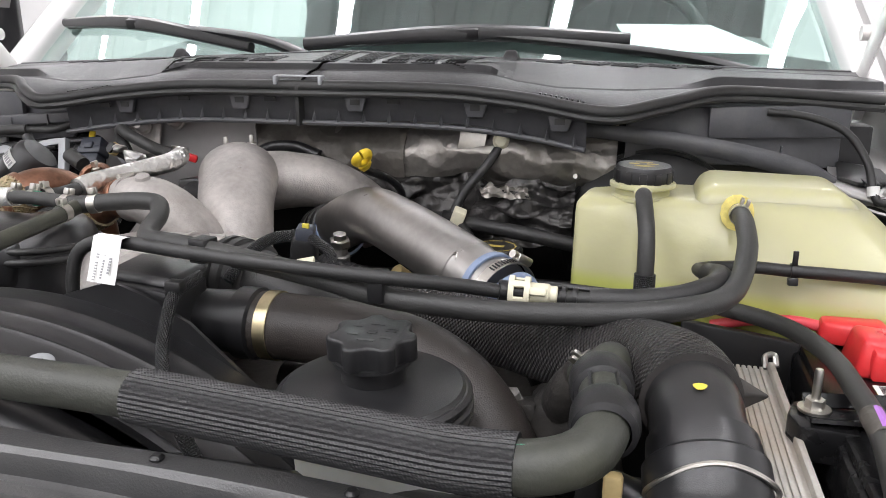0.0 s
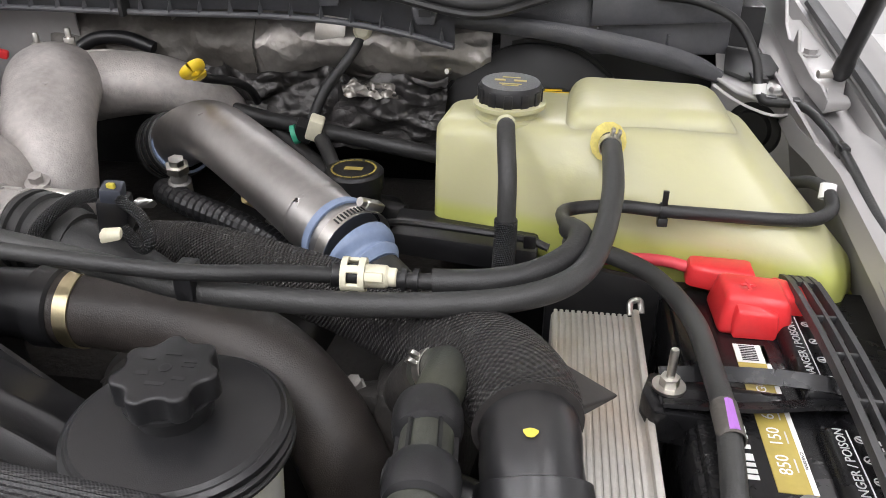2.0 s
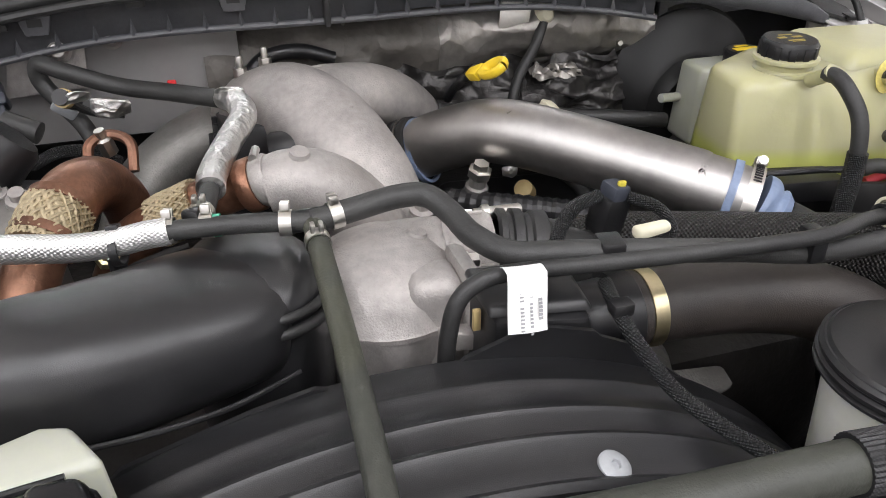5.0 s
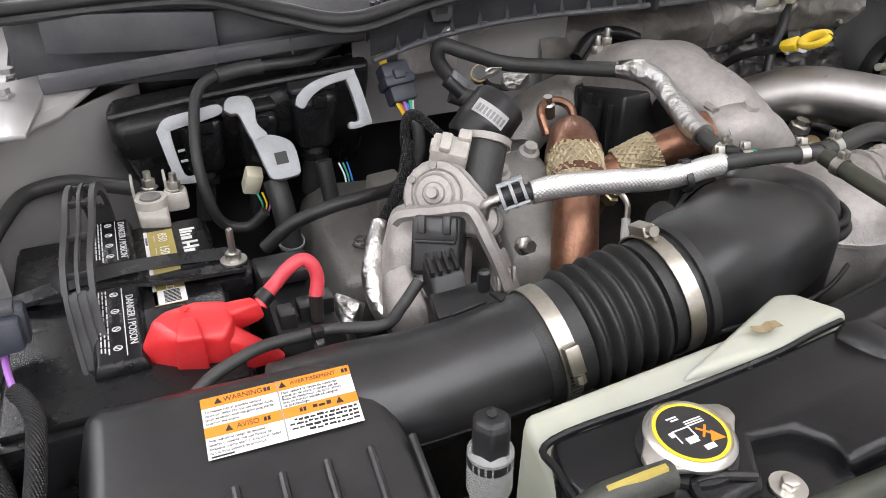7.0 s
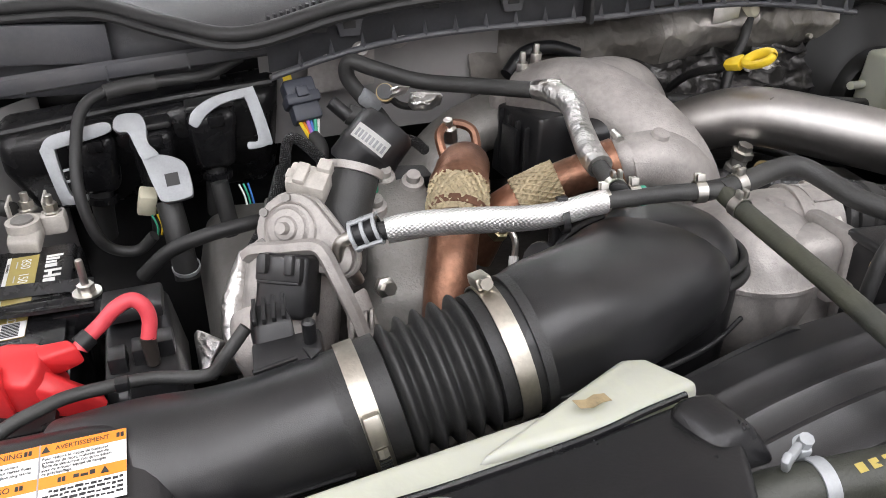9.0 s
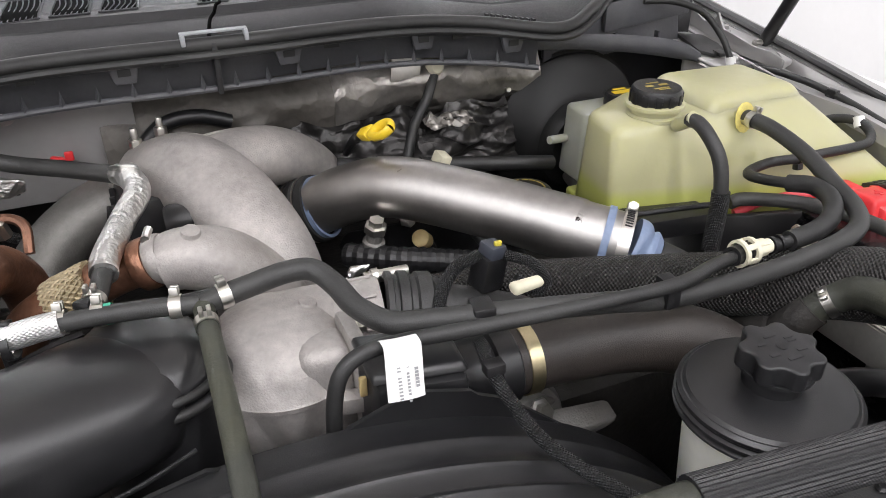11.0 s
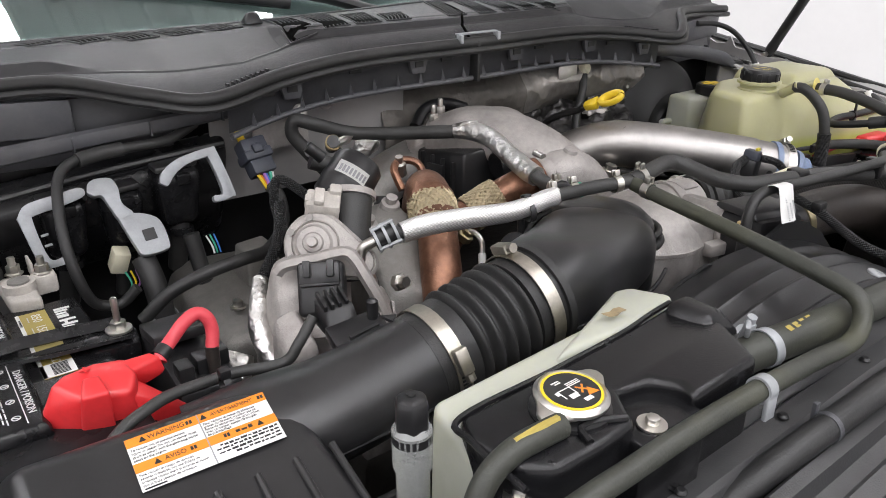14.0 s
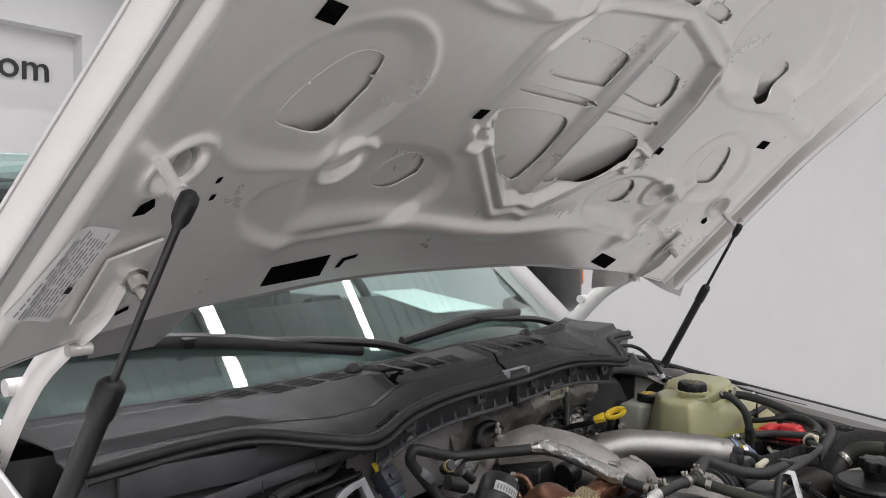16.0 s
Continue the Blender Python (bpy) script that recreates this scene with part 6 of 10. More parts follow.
def hold_down(path, drop):
    """The moulded strap over a battery: a grooved band that opens into two windows with cross bars over the crown."""
    h = thing("battery_strap", path[0], "black moulded plastic battery hold-down strap", "battery strap", "battery straps")
    rows = spline(path, 8)
    crown = max(p[2] for p in path)
    win = [k for k, r in enumerate(rows) if r[2] > crown - drop]
    a, b = win[0], win[-1]
    for lo, hi in ((0, a), (b, len(rows) - 1)):
        seg = [tuple(rows[k]) for k in range(lo, hi + 1, 2)]
        if seg[-1] != tuple(rows[hi]):
            seg.append(tuple(rows[hi]))
        part("band", ribbon(seg, 0.025, 0.0045, (1, 0, 0), 3), STRAPBLACK, h)
        for dx in (-0.0105, -0.0035, 0.0035, 0.0105):
            part("ridge", ribbon([(x + dx, y - 0.0012, z + 0.0026) for x, y, z in seg], 0.0036, 0.0022, (1, 0, 0), 3), STRAPBLACK, h)
    seg = [tuple(rows[k]) for k in range(a, b + 1, 2)]
    for dx, w in ((-0.0105, 0.0048), (0.0, 0.0030), (0.0105, 0.0048)):
        part("rail", ribbon([(x + dx, y, z) for x, y, z in seg], w, 0.0085, (1, 0, 0), 3), STRAPBLACK, h)
    for k in range(a + 4, b - 2, max(4, (b - a) // 5)):
        part("cross_bar", box(0.022, 0.0030, 0.006, tuple(rows[k]), 0.0006), STRAPBLACK, h)
    return h
bl, XL, YL, ZL = battery(-1)
br, XR, YR, ZR = battery(1)
hold_down([(-0.722, 0.656, 1.20), (-0.723, 0.664, 1.262), (-0.728, 0.695, 1.270), (-0.735, 0.735, 1.284), (-0.741, 0.785, 1.308), (-0.739, 0.806, 1.333), (-0.733, 0.835, 1.352), (-0.730, 0.875, 1.362), (-0.727, 0.910, 1.356), (-0.724, 0.942, 1.330), (-0.722, 0.962, 1.285), (-0.720, 0.968, 1.20)], 0.050)
SXR = XR + 0.020
hold_down([(SXR, 0.440, ZR - 0.10), (SXR, 0.446, ZR), (SXR, 0.470, ZR + 0.028), (SXR, 0.53, ZR + 0.037), (SXR, 0.61, ZR + 0.040), (SXR, 0.69, ZR + 0.037), (SXR, 0.75, ZR + 0.028), (SXR, 0.774, ZR), (SXR, 0.780, ZR - 0.10)], 0.007)
# wedge-shaped clamps across the batteries
for side, X, Y, Z in ((-1, XL, 0.842, ZL), (1, XR, 0.602, ZR)):
    w = thing("hold_down_bar", (X, Y, Z), "black twisted hold-down bar with a zinc stud", "hold-down bar", "hold-down bars")
    ix = X - side * 0.10
    far = X + side * 0.05
    part("bar", ribbon([(ix - side * 0.01, Y + 0.012, Z + 0.014), (X - side * 0.05, Y + 0.016, Z + 0.017), (X, Y + 0.008, Z + 0.022), (far, Y + 0.0, Z + 0.020), (X + side * 0.09, Y, Z + 0.012)], 0.012, 0.003, (0.1, 0.75, 0.65)), BATTBLACK, w)
    part("bar", ribbon([(ix - side * 0.01, Y - 0.018, Z + 0.012), (X - side * 0.05, Y - 0.020, Z + 0.016), (X, Y - 0.010, Z + 0.016), (far, Y - 0.006, Z + 0.016), (X + side * 0.09, Y - 0.004, Z + 0.010)], 0.016, 0.003, (0, 0.9, -0.35)), BATTBLACK, w)
    part("gusset", hull([(ix - side * 0.012, Y + 0.014, Z + 0.009), (ix - side * 0.012, Y - 0.022, Z + 0.009), (X - side * 0.02, Y + 0.004, Z + 0.012), (X - side * 0.02, Y - 0.010, Z + 0.012), (ix - side * 0.012, Y - 0.003, Z + 0.013), (X - side * 0.03, Y - 0.003, Z + 0.015)], 0.001), BATTBLACK, w)
    part("foot", hull([(ix + side * 0.004 + a, Y + c, Z + d) for a, c in ((-0.022, -0.026), (0.020, -0.030), (0.024, 0.0), (0.018, 0.022), (-0.020, 0.020), (-0.028, -0.004)) for d in (-0.02, 0.010)], 0.003), BATTBLACK, w)
    o = (ix - side * 0.004, Y, Z + 0.012)
    part("nut", join(lathe([(0, 0), (0.0125, 0), (0.0125, 0.0025), (0, 0.0025)], at(o), 24), lathe([(0, 0.0025), (0.0075, 0.0025), (0.0075, 0.010), (0, 0.010)], at(o), 6)), STEEL, w, "zinc flange nut")
    part("stud", lathe([(0, 0), (0.0034, 0), (0.0034, 0.033), (0.0028, 0.035), (0, 0.035)], at(o), 14), STEEL, w)
    part("long_rod", lathe([(0.004, -0.16), (0.004, 0)], at(o), 12), STEEL, w)


def red_cover(X, Y, Z, flip):
    """A hooded cover over the positive post."""
    c = thing("terminal_cover", (X, Y, Z), "bright red plastic battery terminal cover", "terminal cover", "terminal covers")

    def P(a, b, h):
        return (X + flip * a, Y + b, Z + h)
    part("hood", hull([P(-0.032, -0.03, 0), P(0.03, -0.03, 0), P(-0.034, 0.03, 0), P(0.032, 0.026, 0), P(-0.026, -0.024, 0.032), P(0.024, -0.022, 0.036), P(-0.028, 0.022, 0.03), P(0.026, 0.018, 0.036)], 0.006, 3), RED, c)
    part("side_box", hull([P(-0.052, -0.012, 0), P(-0.02, -0.012, 0), P(-0.052, 0.03, 0), P(-0.02, 0.03, 0), P(-0.048, -0.008, 0.024), P(-0.02, -0.008, 0.03), P(-0.048, 0.026, 0.024), P(-0.02, 0.026, 0.03)], 0.004, 2), RED, c)
    part("front_step", hull([P(-0.018, -0.034, 0), P(0.02, -0.034, 0), P(-0.016, -0.032, 0.024), P(0.016, -0.032, 0.026), P(-0.018, -0.01, 0.02), P(0.02, -0.01, 0.034)], 0.003), RED, c)
    return c


r1 = thing("terminal_cover", (-0.66, 0.715, 1.27), "bright red plastic battery terminal cover", "terminal cover", "terminal covers")
part("hood", hull([(-0.690, 0.725, 1.317), (-0.679, 0.733, 1.319), (-0.656, 0.736, 1.320), (-0.631, 0.728, 1.320), (-0.631, 0.702, 1.318), (-0.640, 0.690, 1.310), (-0.674, 0.700, 1.311), (-0.701, 0.721, 1.298), (-0.703, 0.724, 1.272), (-0.680, 0.706, 1.270), (-0.654, 0.702, 1.270), (-0.632, 0.699, 1.270), (-0.622, 0.745, 1.270), (-0.640, 0.765, 1.270), (-0.695, 0.760, 1.270)], 0.0045, 3), RED, r1, "bevelled red hood")
part("front_step", hull([(-0.6695, 0.7105, 1.324), (-0.657, 0.709, 1.324), (-0.655, 0.686, 1.318), (-0.676, 0.692, 1.316), (-0.680, 0.705, 1.271), (-0.654, 0.695, 1.271), (-0.660, 0.72, 1.29), (-0.672, 0.72, 1.29)], 0.0030, 3), RED, r1)
part("spout", hull([(-0.613, 0.726, 1.320), (-0.6065, 0.718, 1.317), (-0.603, 0.717, 1.301), (-0.614, 0.730, 1.297), (-0.622, 0.719, 1.294), (-0.640, 0.726, 1.320), (-0.640, 0.708, 1.317), (-0.640, 0.722, 1.290)], 0.0030, 3), RED, r1)
part("skirt", hull([(-0.636, 0.708, 1.314), (-0.630, 0.706, 1.304), (-0.640, 0.694, 1.305), (-0.594, 0.703, 1.272), (-0.596, 0.697, 1.270), (-0.630, 0.694, 1.270), (-0.600, 0.720, 1.270), (-0.640, 0.730, 1.270)], 0.0025, 2), RED, r1)
part("cross_mark", join(box(0.008, 0.002, 0.001, at((-0.664, 0.727, 1.3205), (0, -0.1, 1)), 0), box(0.002, 0.008, 0.001, at((-0.664, 0.727, 1.3205), (0, -0.1, 1)), 0)), RED, r1)
rc = thing("red_cable", (-0.585, 0.745, 1.31), "thick red battery cable arching to a black block", "cable")
part("sheath", sweep([(-0.607, 0.722, 1.310), (-0.603, 0.726, 1.3145), (-0.591, 0.735, 1.320), (-0.578, 0.738, 1.3305), (-0.566, 0.740, 1.3345), (-0.558, 0.738, 1.329), (-0.5555, 0.735, 1.317), (-0.559, 0.730, 1.303)], 0.0060, 16), PINKRED, rc)
part("collar", ring((-0.6025, 0.7265, 1.3145), (0.75, 0.45, 0.35), 0.0062, 0.010, 0.0014), BLACK, rc)
part("lug_end", lathe([(0, 0), (0.0056, 0), (0.0062, 0.020), (0.0062, 0.026), (0, 0.026)], at((-0.5595, 0.730, 1.279)), 16), BROWNHOSE, rc)
fb2 = thing("fuse_block", (-0.565, 0.76, 1.24), "black battery fuse block beside the battery", "fuse block")
part("body", hull([(-0.60, 0.70, 1.22), (-0.535, 0.70, 1.22), (-0.60, 0.83, 1.22), (-0.535, 0.83, 1.22), (-0.597, 0.715, 1.278), (-0.54, 0.715, 1.274), (-0.595, 0.83, 1.292), (-0.545, 0.83, 1.286)], 0.005), BLACK, fb2)
for k in range(3):
    part("socket", box(0.014, 0.02, 0.016, (-0.585 + 0.018 * k, 0.735 + 0.006 * k, 1.285), 0.002), BLACK_SATIN, fb2)
part("lid", box(0.05, 0.05, 0.012, pose(-0.572, 0.80, 1.294, -8), 0.003), BLACK_SATIN, fb2)

r2 = red_cover(0.702, 0.713, 1.262, -1)
part("cable_boot", hull([(0.653, 0.748, 1.268), (0.655, 0.774, 1.268), (0.71, 0.725, 1.27), (0.71, 0.765, 1.27), (0.655, 0.75, 1.290), (0.657, 0.772, 1.290), (0.71, 0.73, 1.294), (0.71, 0.762, 1.294)], 0.005), RED, r2)
part("lead", sweep([(0.66, 0.762, 1.280), (0.635, 0.772, 1.280), (0.60, 0.782, 1.274), (0.56, 0.79, 1.262)], 0.0055, 10), PINKRED, r2)
part("cross_mark", join(box(0.012, 0.003, 0.001, at((0.695, 0.703, 1.3015), (0, -0.1, 1)), 0), box(0.003, 0.012, 0.001, at((0.695, 0.703, 1.3015), (0, -0.1, 1)), 0)), RED, r2)
npst = thing("battery_terminal", (-0.668, 0.962, 1.29), "pale clamp on the negative battery post", "battery terminal", "battery terminals")
part("clamp", hull([(-0.691, 1.023, 1.296), (-0.657, 1.01, 1.296), (-0.658, 0.943, 1.296), (-0.688, 0.952, 1.296), (-0.691, 1.023, 1.28), (-0.657, 1.01, 1.28), (-0.658, 0.943, 1.28), (-0.688, 0.952, 1.28)], 0.004, 3), DULLCREAM, npst, "pale grey cast terminal clamp")
part("post", lathe([(0, 0), (0.011, 0), (0.0105, 0.005), (0, 0.006)], at((-0.673, 0.976, 1.302)), 24), CASTDARK, npst)
part("lead_ring", ring((-0.673, 0.976, 1.3), (0, 0, 1), 0.011, 0.010, 0.005, 24), DULLCREAM, npst)
for side in (-1, 1):
    part("fold", box(0.003, 0.030, 0.020, (-0.672 + 0.017 * side, 1.015, 1.302), 0.001), DULLCREAM, npst)
for x, y, z in ((-0.672, 1.011, 1.3), (-0.647, 0.991, 1.302)):
    part("bolt", join(lathe([(0, 0), (0.0095, 0), (0.0095, 0.002), (0.007, 0.003), (0.007, 0.011), (0, 0.011)], at((x, y, z)), 6), lathe([(0, 0.011), (0.004, 0.011), (0.004, 0.020), (0, 0.021)], at((x, y, z)), 12)), STEEL, npst)
part("side_ear", box(0.024, 0.022, 0.022, (-0.647, 0.991, 1.292), 0.004), DULLCREAM, npst)
single("ground_cable", sweep([(-0.686, 1.012, 1.302), (-0.718, 1.035, 1.302), (-0.755, 1.053, 1.304), (-0.795, 1.042, 1.302), (-0.815, 0.995, 1.298), (-0.83, 0.948, 1.29)], 0.0085, 12), HOSE, "thick black ground cable from the battery post", "cable")
np2 = thing("battery_terminal", (0.69, 0.50, 1.26), "dull lead clamp on the negative battery post", "battery terminal", "battery terminals")
part("clamp", hull([(0.672, 0.45, 1.262), (0.712, 0.45, 1.262), (0.675, 0.492, 1.262), (0.708, 0.492, 1.262), (0.674, 0.455, 1.276), (0.708, 0.455, 1.276), (0.678, 0.488, 1.276), (0.704, 0.488, 1.276)], 0.004), STEEL, np2)
part("post", lathe([(0, 0), (0.009, 0), (0.008, 0.02), (0, 0.021)], at((0.69, 0.478, 1.268)), 20), CASTDARK, np2)
cb = thing("battery_cable", (0.65, 0.6, 1.29), "black taped battery cable over the battery's edge", "cable")
part("sheath", sweep([(0.545, 0.785, 1.282), (0.565, 0.778, 1.286), (0.618, 0.734, 1.288), (0.646, 0.668, 1.288), (0.652, 0.60, 1.287), (0.653, 0.543, 1.286), (0.648, 0.48, 1.278), (0.645, 0.44, 1.262)], 0.0085, 12), HOSE, cb)
part("bare_band", ring((0.6535, 0.545, 1.286), (0, 1, 0.02), 0.0085, 0.034, 0.0008, 20), BROWNFELT, cb)
part("purple_tape", hull([(0.6505, 0.530, 1.2945), (0.6575, 0.530, 1.2945), (0.6505, 0.560, 1.2948), (0.6575, 0.560, 1.2948), (0.654, 0.530, 1.2958), (0.654, 0.560, 1.2961)], 0), PURPLE, cb)

lc = thing("harness_connector", (-0.80, 0.75, 1.30), "grey-blue connector with purple wire and yellow tag", "connector")
LCM = at((-0.795, 0.765, 1.315), (0.1, -0.85, 0.2), (1, 0, 0))
part("shell", join(box(0.034, 0.03, 0.03, LCM, 0.004), box(0.026, 0.024, 0.03, LCM @ Matrix.Translation((0, 0, 0.022)), 0.004)), NAVY, lc)
part("latch", box(0.012, 0.006, 0.026, LCM @ Matrix.Translation((0.004, 0.016, 0.004)), 0.001), GREYPLASTIC, lc)
part("tag", hull([(-0.783, 0.840, 1.2735), (-0.778, 0.832, 1.2735), (-0.795, 0.789, 1.2735), (-0.781, 0.785, 1.2735), (-0.783, 0.839, 1.2745), (-0.779, 0.831, 1.2745), (-0.794, 0.790, 1.2745), (-0.782, 0.786, 1.2745), (-0.785, 0.81, 1.2765)], 0), YELLOW, lc, "yellow tape tag")
part("wire", sweep([LCM @ V(0, 0, 0.033), (-0.7955, 0.735, 1.305), (-0.792, 0.714, 1.300), (-0.788, 0.700, 1.297)], 0.0026, 8), PURPLE, lc, "purple wire")
part("sleeve", sweep([(-0.789, 0.703, 1.297), (-0.782, 0.690, 1.296), (-0.774, 0.665, 1.300), (-0.770, 0.625, 1.305), (-0.772, 0.56, 1.30), (-0.785, 0.50, 1.28), (-0.80, 0.45, 1.25)], 0.0068, 12), BRAIDSLEEVE, lc)
for pts in ([(-0.85, 0.86, 1.29), (-0.845, 0.78, 1.30), (-0.83, 0.70, 1.29), (-0.80, 0.62, 1.27), (-0.80, 0.52, 1.26)], [(-0.87, 0.80, 1.29), (-0.86, 0.70, 1.295), (-0.83, 0.60, 1.28), (-0.79, 0.53, 1.26)]):
    single("wiring_loom", sweep(pts, 0.011, 12), BRAIDSLEEVE, "black corrugated wiring loom beside the battery", "wiring loom", "wiring looms")

# ---- driver side ----
# expansion bottle: a hulled body with a raised shoulder and a sloping outer end
bt = thing("coolant_bottle", (0.6, 0.86, 1.2), "translucent yellow coolant expansion bottle with black cap", "coolant bottle")
part("body", join(
    hull([(0.408, 0.838, 1.25), (0.60, 0.805, 1.245), (0.79, 0.742, 1.245), (0.82, 0.80, 1.245), (0.72, 0.98, 1.245), (0.47, 0.985, 1.245), (0.412, 0.93, 1.245),
          (0.410, 0.848, 1.378), (0.53, 0.835, 1.380), (0.60, 0.83, 1.385), (0.690, 0.845, 1.383), (0.71, 0.90, 1.383), (0.69, 0.96, 1.380), (0.50, 0.965, 1.378), (0.418, 0.92, 1.378), (0.785, 0.745, 1.285), (0.81, 0.80, 1.285)], 0.012, 4),
    hull([(0.526, 0.830, 1.36), (0.715, 0.838, 1.36), (0.536, 0.972, 1.36), (0.715, 0.968, 1.36), (0.546, 0.840, 1.399), (0.686, 0.852, 1.397), (0.550, 0.962, 1.399), (0.686, 0.956, 1.397)], 0.014, 4),
    hull([(0.43, 0.85, 1.23), (0.81, 0.75, 1.23), (0.83, 0.80, 1.23), (0.72, 0.99, 1.23), (0.43, 0.98, 1.23), (0.43, 0.85, 1.245), (0.81, 0.738, 1.245), (0.835, 0.80, 1.245), (0.72, 0.99, 1.245), (0.43, 0.98, 1.245)], 0.005)), BOTTLE, bt, "yellowed translucent bottle with green coolant low inside", 45)
part("neck", lathe([(0.034, 0), (0.034, 0.004), (0.030, 0.006), (0.030, 0.012), (0.036, 0.014), (0.036, 0.018), (0.030, 0.02)], at((0.482, 0.872, 1.376)), 36), BOTTLE, bt)
CAPM = at((0.482, 0.872, 1.392), (0.02, -0.03, 1)) @ Matrix.Scale(0.9, 4)
prof = [(0.0335, 0), (0.0345, 0.002), (0.0345, 0.02), (0.032, 0.024), (0, 0.0245)]
capb = lathe(prof, CAPM, 40)
cap = part("cap", capb, BLACK, bt, "black ribbed screw cap")
for k in range(12):
    a = 2 * math.pi * k / 12
    part("grip", box(0.0025, 0.009, 0.017, CAPM @ Matrix.Rotation(a, 4, "Z") @ Matrix.Translation((0.0345, 0, 0.0105)), 0.0008), BLACK, cap)
part("print", bars([(0, 0.012, 0.02, 0.003), (-0.012, 0.002, 0.012, 0.006), (0.010, 0.002, 0.014, 0.006), (0, -0.010, 0.024, 0.003), (0, -0.015, 0.018, 0.002)], CAPM @ Matrix.Translation((0, 0, 0.0247))), GOLDPRINT, cap)
part("level_mark", lettering("MAX", 0.022, at((0.686, 0.789, 1.292), (0.2, -1, 0.15), (1, 0.25, 0)), 0.0012), BOTTLE, bt)
part("stain", prism([(0.017 * math.cos(a), 0.004 + 0.019 * math.sin(a)) for a in lin(0, 6.0, 14)], 0.0006, at((0.578, 0.8185, 1.372), (0.13, -1, 0.2), (1, 0.15, 0)), 0), STAIN, bt, "yellow stain round the hose nipple")
for o, d in (((0.483, 0.812, 1.388), (0.0, -0.8, 0.5)), ((0.578, 0.82, 1.375), (0, -1, 0.1))):
    part("nipple", lathe([(0.008, -0.02), (0.008, 0.012), (0.009, 0.014), (0, 0.016)], at(o, d), 16), BOTTLE, bt)

# brake fluid reservoir
bk = thing("brake_reservoir", (0.5, 1.0, 1.25), "white translucent brake fluid reservoir with black cap", "brake reservoir")
part("tank", hull([(0.455, 0.985, 1.24), (0.54, 0.985, 1.24), (0.455, 1.045, 1.24), (0.54, 1.045, 1.24), (0.46, 0.99, 1.345), (0.545, 0.99, 1.345), (0.46, 1.04, 1.345), (0.545, 1.04, 1.345), (0.50, 0.975, 1.34), (0.50, 0.975, 1.25)], 0.008, 3), WHITETANK, bk)
part("spout", lathe([(0.006, 0), (0.006, 0.035), (0, 0.036)], at((0.46, 1.03, 1.295), (-0.9, -0.2, 0.1)), 12), WHITETANK, bk)
part("cap", lathe([(0.025, 0), (0.027, 0.002), (0.027, 0.016), (0.024, 0.019), (0, 0.0195)], at((0.525, 0.995, 1.345)), 32), BLACK, bk)
part("cap_print", bars([(0, 0, 0.036, 0.012), (0, 0.012, 0.02, 0.006), (0, -0.011, 0.022, 0.005)], at((0.525, 0.995, 1.3648))), YELLOW, bk, "yellow warning print")
part("master_cylinder", sweep([(0.50, 1.08, 1.225), (0.47, 0.95, 1.225), (0.45, 0.90, 1.225)], 0.022, 16), CASTDARK, bk)

# oil filler cap and clutter behind the charge pipe
oc = thing("oil_filler_cap", (0.314, 0.885, 1.27), "black screw cap with green print on a black neck", "oil filler cap")
part("cap", lathe([(0, -0.03), (0.029, -0.03), (0.029, -0.004), (0.033, -0.002), (0.033, 0.016), (0.030, 0.019), (0, 0.019)], at((0.314, 0.887, 1.285)), 32), BLACK, oc)
part("print", join(*[box(0.008, 0.002, 0.0004, at((0.314, 0.887, 1.3045)) @ Matrix.Rotation(a, 4, "Z") @ Matrix.Translation((0, 0.024, 0)), 0) for a in lin(0, 5.8, 16)], bars([(0, 0, 0.02, 0.008)], at((0.314, 0.887, 1.3045)))), GOLDPRINT, oc)
for pts, r in (([(0.12, 1.04, 1.31), (0.18, 1.02, 1.305), (0.26, 0.99, 1.305), (0.34, 0.97, 1.30), (0.40, 0.97, 1.29)], 0.010), ([(0.25, 0.98, 1.30), (0.27, 0.95, 1.285), (0.285, 0.92, 1.26)], 0.009), ([(0.18, 1.03, 1.29), (0.22, 1.0, 1.27), (0.30, 0.95, 1.24), (0.36, 0.93, 1.23)], 0.012), ([(0.20, 0.98, 1.26), (0.25, 0.93, 1.25), (0.28, 0.88, 1.21)], 0.008)):
    single("wiring_loom", sweep(pts, r, 12), RUBBER, "black taped wiring loom behind the charge pipe", "wiring loom", "wiring looms")
cn = thing("loose_connector", (0.24, 0.992, 1.31), "cream and black electrical connector", "connector")
part("shell", box(0.018, 0.022, 0.028, pose(0.242, 0.985, 1.312, 10, 20, 10), 0.003), CREAM, cn)
part("plug", box(0.022, 0.024, 0.022, pose(0.226, 0.99, 1.306, 10, 20, 10), 0.003), BLACK, cn)
part("seal_ring", ring((0.216, 0.985, 1.302), (1, 0.2, 0.3), 0.010, 0.006, 0.002), GREEN, cn)

